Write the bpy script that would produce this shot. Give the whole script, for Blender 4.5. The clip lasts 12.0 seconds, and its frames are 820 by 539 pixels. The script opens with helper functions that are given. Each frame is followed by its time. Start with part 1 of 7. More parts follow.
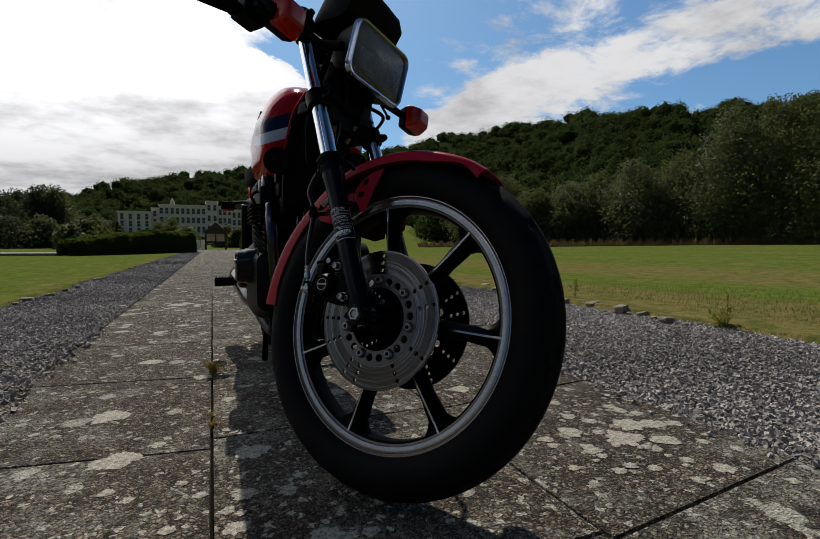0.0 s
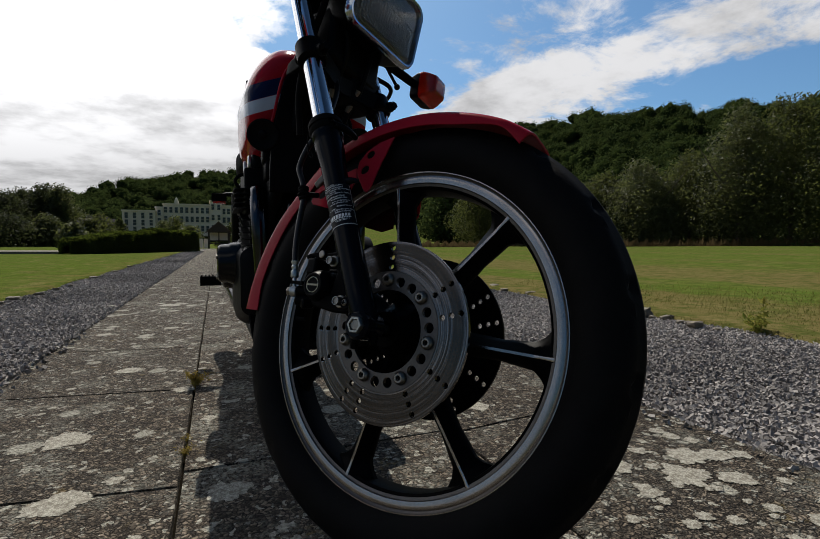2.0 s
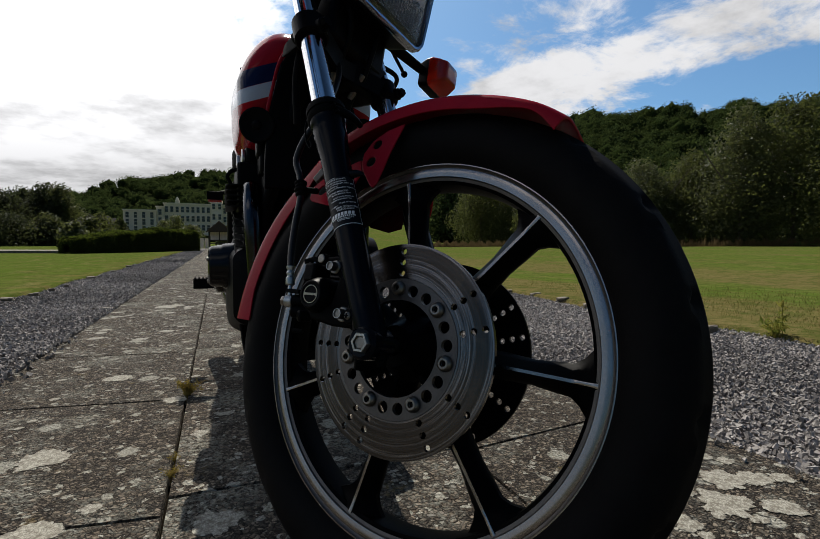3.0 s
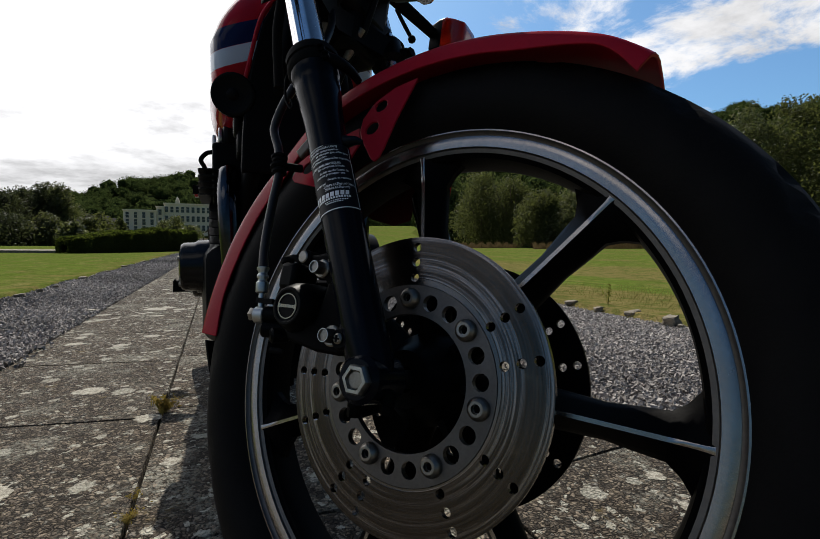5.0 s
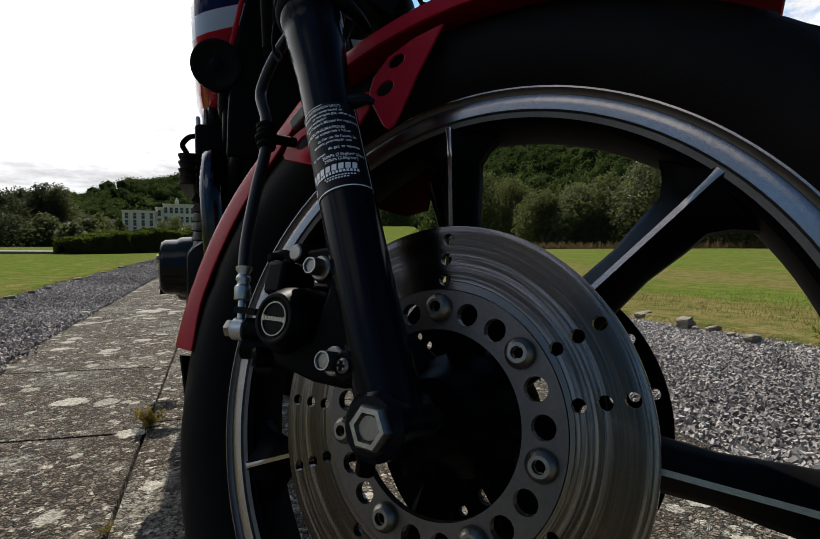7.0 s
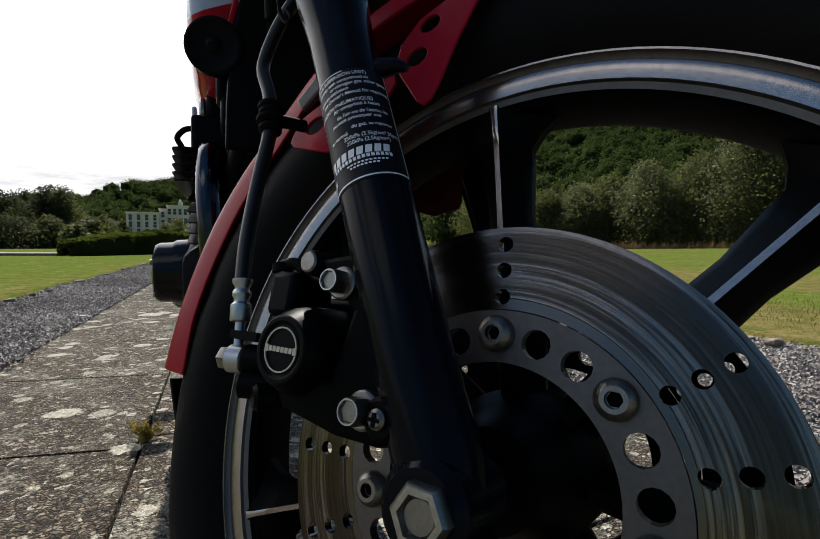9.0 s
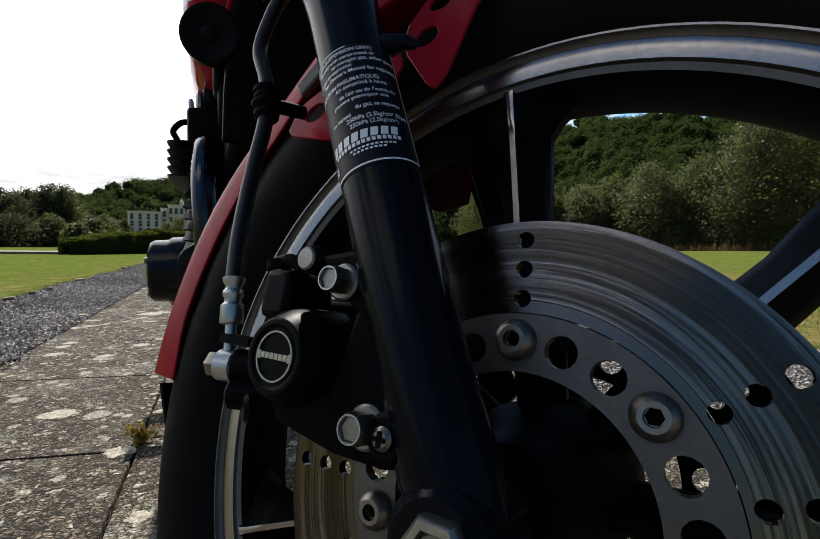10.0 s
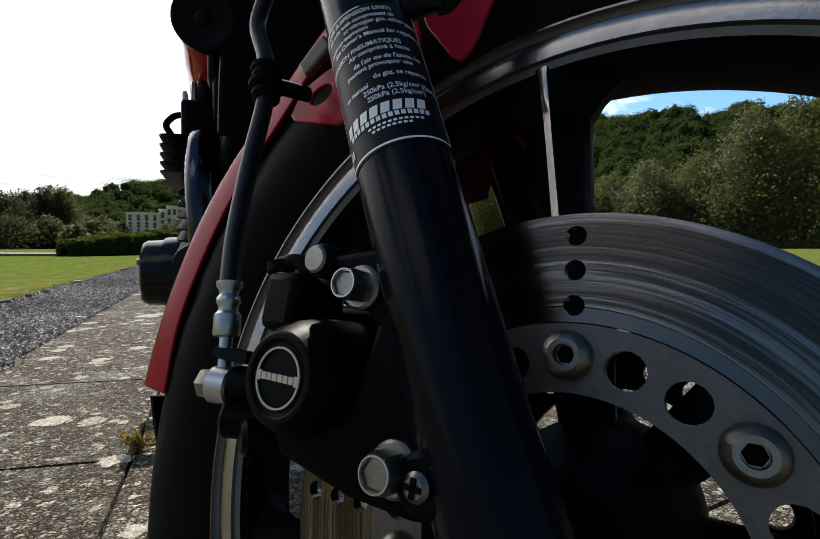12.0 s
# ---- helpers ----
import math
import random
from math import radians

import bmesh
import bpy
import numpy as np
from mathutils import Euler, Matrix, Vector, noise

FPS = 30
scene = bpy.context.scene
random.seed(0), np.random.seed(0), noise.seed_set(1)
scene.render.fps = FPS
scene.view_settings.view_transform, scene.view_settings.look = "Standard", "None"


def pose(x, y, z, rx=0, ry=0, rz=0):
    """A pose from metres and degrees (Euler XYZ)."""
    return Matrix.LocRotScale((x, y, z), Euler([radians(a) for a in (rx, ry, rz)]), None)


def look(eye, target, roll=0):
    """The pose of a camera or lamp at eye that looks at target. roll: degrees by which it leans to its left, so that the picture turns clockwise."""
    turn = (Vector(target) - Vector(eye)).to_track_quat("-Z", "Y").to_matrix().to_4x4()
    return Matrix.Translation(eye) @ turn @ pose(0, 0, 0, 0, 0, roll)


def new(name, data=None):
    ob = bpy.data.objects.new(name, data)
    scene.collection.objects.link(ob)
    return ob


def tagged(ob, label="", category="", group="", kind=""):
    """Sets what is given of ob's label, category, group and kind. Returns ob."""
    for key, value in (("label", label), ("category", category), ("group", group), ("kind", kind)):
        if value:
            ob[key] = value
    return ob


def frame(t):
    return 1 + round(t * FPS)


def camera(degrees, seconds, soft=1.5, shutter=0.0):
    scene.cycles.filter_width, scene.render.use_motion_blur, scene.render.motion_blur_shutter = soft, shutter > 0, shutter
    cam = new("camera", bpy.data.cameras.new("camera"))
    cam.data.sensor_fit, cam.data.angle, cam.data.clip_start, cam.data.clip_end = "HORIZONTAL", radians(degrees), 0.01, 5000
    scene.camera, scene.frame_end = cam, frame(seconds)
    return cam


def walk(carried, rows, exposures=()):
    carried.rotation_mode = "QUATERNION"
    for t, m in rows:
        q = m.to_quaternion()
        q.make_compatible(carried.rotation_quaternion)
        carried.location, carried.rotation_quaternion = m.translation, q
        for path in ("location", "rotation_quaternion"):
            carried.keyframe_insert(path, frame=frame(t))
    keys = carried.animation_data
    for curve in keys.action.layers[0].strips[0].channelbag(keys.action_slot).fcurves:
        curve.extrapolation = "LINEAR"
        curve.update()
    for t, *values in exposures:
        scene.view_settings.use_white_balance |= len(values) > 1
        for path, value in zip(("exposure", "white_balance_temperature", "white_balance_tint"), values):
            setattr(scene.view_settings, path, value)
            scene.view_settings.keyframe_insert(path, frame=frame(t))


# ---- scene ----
# ---------------------------------------------------------------- camera and walk
cam = camera(82.9, 12.0, soft=0.8)
# seconds, x, y, z, yaw, pitch, lean
PATH = [
    (0.0, 0.0223, 0.1800, 0.4900, -23.06, -3.19, 0.05),
    (0.5, 0.0408, 0.2383, 0.4849, -22.83, -3.14, 0.08),
    (1.0, 0.0583, 0.2868, 0.4775, -22.76, -3.17, -0.07),
    (1.5, 0.0731, 0.3346, 0.4720, -22.76, -3.18, -0.16),
    (2.0, 0.0847, 0.3834, 0.4731, -22.65, -3.19, -0.18),
    (2.5, 0.0959, 0.4339, 0.4751, -22.55, -3.18, -0.20),
    (3.0, 0.1061, 0.4774, 0.4771, -22.56, -3.22, -0.27),
    (5.0, 0.1562, 0.6367, 0.4692, -22.55, -3.07, -0.49),
    (5.5, 0.1643, 0.6676, 0.4679, -22.61, -3.14, -0.50),
    (6.0, 0.1721, 0.6972, 0.4640, -22.61, -3.09, -0.54),
    (6.5, 0.1774, 0.7231, 0.4623, -22.64, -3.03, -0.45),
    (7.0, 0.1794, 0.7448, 0.4627, -22.61, -3.02, -0.38),
    (9.0, 0.1862, 0.8232, 0.4659, -22.26, -2.93, -0.23),
    (9.5, 0.1892, 0.8363, 0.4653, -22.09, -2.81, -0.44),
    (10.0, 0.1922, 0.8485, 0.4632, -22.13, -2.84, -0.57),
    (10.5, 0.1942, 0.8611, 0.4618, -22.23, -2.85, -0.58),
    (11.0, 0.1949, 0.8726, 0.4612, -22.29, -2.83, -0.42),
    (11.5, 0.1947, 0.8815, 0.4623, -22.30, -2.88, -0.29),
    (12.0, 0.1947, 0.8870, 0.4623, -22.27, -2.88, -0.22),
]
walk(cam, [(t, pose(x, y, z, 90 + pitch, lean, yaw)) for t, x, y, z, yaw, pitch, lean in PATH],
     exposures=[(0.0, -0.42), (3.0, -0.26), (5.0, -0.02), (7.0, 0.22), (9.0, 0.46), (12.0, 0.58)])

# ---------------------------------------------------------------- sky and sun
SUN_EL, SUN_AZ = 52.0, 7.5          # elevation; azimuth in degrees from +y towards +x


def sun_vector():
    e, a = radians(SUN_EL), radians(SUN_AZ)
    return Vector((math.cos(e) * math.sin(a), math.cos(e) * math.cos(a), math.sin(e)))


class Nodes:
    """Short-hand for building node trees."""

    def __init__(self, tree):
        self.tree = tree
        tree.nodes.clear()

    def add(self, kind, **values):
        node = self.tree.nodes.new(kind)
        for key, value in values.items():
            if key == "op":
                node.operation = value
            elif key == "blend":
                node.data_type, node.blend_type = "RGBA", value
            elif key == "interp":
                node.interpolation_type = value
            elif key == "feature":
                node.feature = value
            elif key == "dims":
                node.noise_dimensions = value
            elif key == "clamp":
                node.use_clamp = value
        return node

    def put(self, node, **inputs):
        for key, value in inputs.items():
            slot = node.inputs[int(key[1:])] if key[0] == "i" and key[1:].isdigit() else node.inputs[key.replace("_", " ")]
            if isinstance(value, bpy.types.NodeSocket):
                self.tree.links.new(value, slot)
            else:
                slot.default_value = value
        return node

    def math(self, op, a, b=0.0, c=0.0, clamp=False):
        node = self.add("ShaderNodeMath", op=op, clamp=clamp)
        self.put(node, i0=a, i1=b, i2=c)
        return node.outputs[0]

    def vmath(self, op, a, b=(0, 0, 0)):
        node = self.add("ShaderNodeVectorMath", op=op)
        self.put(node, i0=a, i1=b)
        return node.outputs["Value"] if op == "DOT_PRODUCT" else node.outputs[0]

    def noise(self, vector, scale, detail=4.0, rough=0.5, distortion=0.0):
        node = self.add("ShaderNodeTexNoise")
        self.put(node, Vector=vector, Scale=scale, Detail=detail, Roughness=rough, Distortion=distortion)
        return node.outputs["Fac"]

    def voronoi(self, vector, scale, feature="F1", out="Distance", rnd=1.0):
        node = self.add("ShaderNodeTexVoronoi", feature=feature)
        self.put(node, Vector=vector, Scale=scale, Randomness=rnd)
        return node.outputs[out]

    def ramp(self, value, low, high, a=0.0, b=1.0):
        node = self.add("ShaderNodeMapRange", interp="SMOOTHSTEP")
        self.put(node, i0=value, i1=low, i2=high, i3=a, i4=b)
        return node.outputs[0]

    def mix(self, fac, a, b, blend="MIX"):
        node = self.add("ShaderNodeMix", blend=blend)
        self.put(node, i0=fac, i6=a if not isinstance(a, tuple) or len(a) == 4 else (*a, 1.0), i7=b if not isinstance(b, tuple) or len(b) == 4 else (*b, 1.0))
        return node.outputs[2]


def make_world():
    world = bpy.data.worlds.new("sky")
    scene.world = world
    world.use_nodes = True
    n = Nodes(world.node_tree)
    sky = n.add("ShaderNodeTexSky")
    sky.sky_type, sky.sun_disc = "NISHITA", False
    sky.sun_elevation, sky.sun_rotation = radians(SUN_EL), radians(SUN_AZ)
    way = n.add("ShaderNodeTexCoord").outputs["Generated"]
    split = n.add("ShaderNodeSeparateXYZ")
    n.put(split, i0=way)
    height = n.math("ADD", n.math("MAXIMUM", split.outputs["Z"], 0.0), 0.16)
    flat = n.add("ShaderNodeCombineXYZ")
    n.put(flat, i0=n.math("DIVIDE", split.outputs["X"], height), i1=n.math("DIVIDE", split.outputs["Y"], height), i2=3.7)
    big = n.noise(flat.outputs[0], 1.15, 9.0, 0.62, 0.25)
    fine = n.noise(flat.outputs[0], 3.4, 10.0, 0.66, 0.4)
    shape = n.math("ADD", n.math("MULTIPLY", big, 0.62), n.math("MULTIPLY", fine, 0.38))
    # the bank of bright cloud lies round the sun's side of the sky
    bank = n.vmath("DOT_PRODUCT", way, tuple(Vector((-0.42, 0.80, 0.42)).normalized()))
    lift = n.ramp(bank, 0.70, 0.95, -0.02, 0.46)
    belt = n.math("MULTIPLY", n.ramp(split.outputs["Z"], 0.10, 0.20), n.ramp(split.outputs["Z"], 0.55, 0.28))
    lift = n.math("ADD", lift, n.math("MULTIPLY", belt, 0.03))
    lift = n.math("ADD", lift, n.ramp(split.outputs["X"], -0.40, -0.75, 0.0, 0.03))
    # a second bank along the wooded ridge; clear sky overhead and behind
    left_end, right_end = Vector((0.47, 0.85, 0.25)), Vector((0.80, 0.48, 0.36))
    ridge = n.vmath("DOT_PRODUCT", way, tuple(left_end.cross(right_end).normalized()))
    along = n.math("MULTIPLY", n.ramp(n.math("ABSOLUTE", ridge), 0.085, 0.02), n.ramp(split.outputs["X"], 0.30, 0.50))
    lift = n.math("ADD", lift, n.math("MULTIPLY", along, 0.15))
    clear = n.math("MAXIMUM", n.ramp(split.outputs["Z"], 0.48, 0.72), n.ramp(split.outputs["Y"], -0.10, -0.50))
    lift = n.math("SUBTRACT", lift, n.math("MULTIPLY", clear, 0.40))
    # an unseen bright bank behind, over the open lawn, added for the rim to reflect
    behind = n.vmath("DOT_PRODUCT", way, tuple(Vector((-0.62, -0.34, 0.71)).normalized()))
    lift = n.math("ADD", lift, n.ramp(behind, 0.93, 0.985, 0.0, 0.46))
    # unseen grey haze low over the lawn, added to grey the rim's reflections
    haze = n.math("MULTIPLY", n.ramp(split.outputs["X"], -0.88, -0.95), n.ramp(split.outputs["Z"], 0.14, 0.06))
    lift = n.math("ADD", lift, n.math("MULTIPLY", haze, 0.30))
    # blue gap above the bank's sloping edge
    edge = n.vmath("DOT_PRODUCT", way, (0.499, -0.378, 0.780))
    edge = n.math("ADD", edge, n.math("MULTIPLY", n.math("SUBTRACT", shape, 0.5), 0.40))
    gap = n.math("MULTIPLY", n.ramp(edge, -0.055, -0.015), n.math("MULTIPLY", n.ramp(split.outputs["X"], -0.06, 0.04), n.ramp(split.outputs["X"], 0.40, 0.28)))
    lift = n.math("SUBTRACT", lift, n.math("MULTIPLY", gap, 0.34))
    cover = n.ramp(n.math("ADD", shape, lift), 0.50, 0.60)
    glow = n.ramp(bank, 0.70, 0.99, 0.0, 1.0)
    dense = n.ramp(n.noise(flat.outputs[0], 2.1, 7.0, 0.6), 0.42, 0.75)
    east = n.ramp(split.outputs["X"], -0.10, 0.35)
    low = n.ramp(split.outputs["Z"], 0.02, 0.36, n.math("ADD", 0.46, n.math("MULTIPLY", east, 0.36)), 1.0)
    level = n.math("MULTIPLY", n.math("ADD", n.math("MULTIPLY", glow, 0.85), 1.0), n.math("SUBTRACT", 1.0, n.math("MULTIPLY", dense, 0.46)))
    level = n.math("MULTIPLY", level, low)
    cloud_rgb = n.add("ShaderNodeCombineXYZ")
    n.put(cloud_rgb, i0=level, i1=level, i2=n.math("MULTIPLY", level, 1.02))
    blue = n.mix(1.0, sky.outputs[0], (0.070, 0.104, 0.126), "MULTIPLY")
    away = n.math("MULTIPLY", n.ramp(split.outputs["Y"], -0.50, 0.05, 0.36, 1.0), n.ramp(split.outputs["Z"], 0.45, 0.85, 1.0, 0.34))
    away = n.math("MAXIMUM", away, n.ramp(behind, 0.72, 0.90, 0.0, 0.85))
    dim = n.add("ShaderNodeCombineXYZ")
    n.put(dim, i0=away, i1=away, i2=away)
    blue = n.mix(1.0, blue, dim.outputs[0], "MULTIPLY")
    total = n.mix(cover, blue, cloud_rgb.outputs[0])
    back = n.add("ShaderNodeBackground")
    n.put(back, Color=total, Strength=1.0)
    out = n.add("ShaderNodeOutputWorld")
    n.put(out, Surface=back.outputs[0])


make_world()
sun_data = bpy.data.lights.new("sun", "SUN")
sun_data.energy, sun_data.angle, sun_data.color = 5.5, radians(0.53), (1.0, 0.95, 0.86)
sun = new("sun", sun_data)
sun.matrix_world = look((0, 0, 30), Vector((0, 0, 30)) - sun_vector())

# ---------------------------------------------------------------- materials
def surface(name, colour, rough=0.5, metal=0.0, second=None, amount=0.5, scale=8.0, fine=120.0, bump=0.1, depth=0.002,
            rough_vary=0.1, coat=0.0, transmission=0.0, spec=0.5, per_piece=0.0, fill=None):
    """A procedural surface: two scales of colour variation, roughness variation and relief, in object space (metres)."""
    m = bpy.data.materials.new(name)
    m.use_nodes = True
    n = Nodes(m.node_tree)
    where = n.add("ShaderNodeTexCoord").outputs["Object"]
    wide = n.noise(where, scale, 5.0, 0.6)
    tiny = n.noise(where, fine, 3.0, 0.6)
    second = second or tuple(c * 0.72 for c in colour)
    mixed = n.mix(n.math("MULTIPLY", n.ramp(wide, 0.35, 0.68), amount), colour, second)
    mixed = n.mix(n.math("MULTIPLY", n.ramp(tiny, 0.3, 0.75), amount * 0.7), mixed, tuple(c * 0.8 for c in second))
    if per_piece:
        info = n.add("ShaderNodeObjectInfo").outputs["Random"]
        bright = n.math("ADD", 1.0 - per_piece, n.math("MULTIPLY", info, 2 * per_piece))
        rgb = n.add("ShaderNodeCombineXYZ")
        n.put(rgb, i0=bright, i1=bright, i2=bright)
        mixed = n.mix(1.0, mixed, rgb.outputs[0], "MULTIPLY")
    if fill:
        mixed = fill(n, where, mixed)
    shader = n.add("ShaderNodeBsdfPrincipled")
    rel = n.add("ShaderNodeBump")
    n.put(rel, Strength=bump, Distance=depth, Height=n.math("ADD", n.math("MULTIPLY", wide, 0.4), n.math("MULTIPLY", tiny, 0.6)))
    n.put(shader, Base_Color=mixed, Metallic=metal, Normal=rel.outputs[0],
          Roughness=n.math("ADD", rough - rough_vary / 2, n.math("MULTIPLY", wide, rough_vary)))
    shader.inputs["Coat Weight"].default_value = coat
    shader.inputs["Coat Roughness"].default_value = 0.08
    shader.inputs["Transmission Weight"].default_value = transmission
    shader.inputs["Specular IOR Level"].default_value = spec
    out = n.add("ShaderNodeOutputMaterial")
    n.put(out, Surface=shader.outputs[0])
    return m


def slab_stone():
    """Exposed-aggregate concrete: dark-edged pebbles, the shadow between them put into the colour; pale lichen in spots
    and specks, ochre growth.
    """
    m = bpy.data.materials.new("aggregate_slab")
    m.use_nodes = True
    n = Nodes(m.node_tree)
    rand = n.add("ShaderNodeObjectInfo").outputs["Random"]
    shift = n.add("ShaderNodeVectorMath", op="MULTIPLY_ADD")
    n.put(shift, i0=rand, i1=(23.0, 17.0, 0.0), i2=n.add("ShaderNodeTexCoord").outputs["Object"])
    where = shift.outputs[0]
    warp = n.add("ShaderNodeTexNoise")
    n.put(warp, Vector=where, Scale=70.0, Detail=4.0)
    bent = n.add("ShaderNodeVectorMath", op="MULTIPLY_ADD")
    n.put(bent, i0=warp.outputs["Color"], i1=(0.020, 0.020, 0.020), i2=where)
    pebble = bent.outputs[0]
    edge = n.voronoi(pebble, 112.0, "DISTANCE_TO_EDGE")
    pick = n.add("ShaderNodeSeparateColor")
    n.put(pick, i0=n.voronoi(pebble, 112.0, out="Color"))
    grain = n.noise(where, 330.0, 3.0, 0.7)
    base = n.mix(n.ramp(pick.outputs[0], 0.05, 1.0), (0.049, 0.039, 0.030), (0.310, 0.252, 0.190))
    base = n.mix(n.ramp(pick.outputs[1], 0.90, 0.97), base, (0.26, 0.245, 0.21))
    base = n.mix(n.ramp(grain, 0.35, 0.7, 0.0, 0.45), base, (0.050, 0.038, 0.027))
    broad = n.noise(where, 3.2, 6.0, 0.65)
    base = n.mix(n.ramp(broad, 0.40, 0.70, 0.0, 0.5), base, (0.090, 0.065, 0.043))
    gap = n.math("MULTIPLY", n.ramp(edge, 0.02, 0.22, 1.0, 0.0), n.ramp(n.noise(where, 60.0, 4.0, 0.7), 0.34, 0.56, 0.40, 1.0))
    base = n.mix(gap, base, (0.010, 0.008, 0.006))
    wob = n.add("ShaderNodeVectorMath", op="MULTIPLY_ADD")
    n.put(wob, i0=warp.outputs["Color"], i1=(0.030, 0.030, 0.030), i2=where)
    pale = None
    for scale, few, size in ((9.0, 0.71, 0.34), (24.0, 0.72, 0.40), (58.0, 0.60, 0.52)):
        got = n.add("ShaderNodeSeparateColor")
        n.put(got, i0=n.voronoi(wob.outputs[0], scale, out="Color"))
        spot = n.ramp(n.math("SUBTRACT", n.ramp(got.outputs[1], few, 1.0, 0.0, size), n.voronoi(wob.outputs[0], scale)), 0.0, 0.05)
        pale = spot if pale is None else n.math("MAXIMUM", pale, spot)
    held = n.math("MULTIPLY", pale, n.ramp(n.noise(where, 120.0, 4.0, 0.7), 0.36, 0.56, 0.35, 1.0))
    mottle = n.math("MULTIPLY", n.ramp(n.noise(where, 4.5, 7.0, 0.72), 0.48, 0.64, 0.0, 0.68), n.ramp(n.noise(where, 95.0, 4.0, 0.7), 0.42, 0.58))
    base = n.mix(mottle, base, (0.33, 0.325, 0.27))
    base = n.mix(held, base, (0.44, 0.42, 0.35))
    ochre = n.math("MULTIPLY", n.ramp(n.noise(where, 6.0, 6.0, 0.7), 0.58, 0.72, 0.0, 0.6), n.ramp(n.noise(where, 70.0, 3.0), 0.45, 0.6))
    base = n.mix(ochre, base, (0.24, 0.17, 0.055))
    tint = n.math("ADD", 0.90, n.math("MULTIPLY", rand, 0.20))
    rgb = n.add("ShaderNodeCombineXYZ")
    n.put(rgb, i0=tint, i1=tint, i2=tint)
    base = n.mix(1.0, base, rgb.outputs[0], "MULTIPLY")
    rel = n.add("ShaderNodeBump")
    tall = n.math("ADD", n.math("MULTIPLY", n.ramp(edge, 0.0, 0.30), 0.7), n.math("MULTIPLY", pick.outputs[2], 0.5))
    n.put(rel, Strength=0.95, Distance=0.007, Height=n.math("ADD", tall, n.math("MULTIPLY", grain, 0.3)))
    shader = n.add("ShaderNodeBsdfPrincipled")
    n.put(shader, Base_Color=base, Roughness=0.92, Normal=rel.outputs[0])
    shader.inputs["Specular IOR Level"].default_value = 0.2
    out = n.add("ShaderNodeOutputMaterial")
    n.put(out, Surface=shader.outputs[0])
    return m


def pebbled(n, where, base):
    """Packed small stones of uneven tone with dark gaps."""
    tone = n.add("ShaderNodeRGBToBW")
    n.put(tone, i0=n.voronoi(where, 62.0, out="Color"))
    base = n.mix(n.ramp(tone.outputs[0], 0.2, 0.8, 0.0, 0.7), base, (0.130, 0.122, 0.116))
    return n.mix(n.ramp(n.voronoi(where, 62.0, "DISTANCE_TO_EDGE"), 0.02, 0.16, 0.85, 0.0), base, (0.015, 0.014, 0.013))


def lichen_crust(n, where, base):
    """Worn-through places in a lichen patch, where the stone shows."""
    hole = n.ramp(n.noise(where, 75.0, 6.0, 0.75), 0.43, 0.60, 0.0, 0.85)
    base = n.mix(hole, base, (0.15, 0.13, 0.10))
    return n.mix(n.ramp(n.voronoi(where, 150.0, "DISTANCE_TO_EDGE"), 0.02, 0.12, 0.5, 0.0), base, (0.10, 0.085, 0.065))


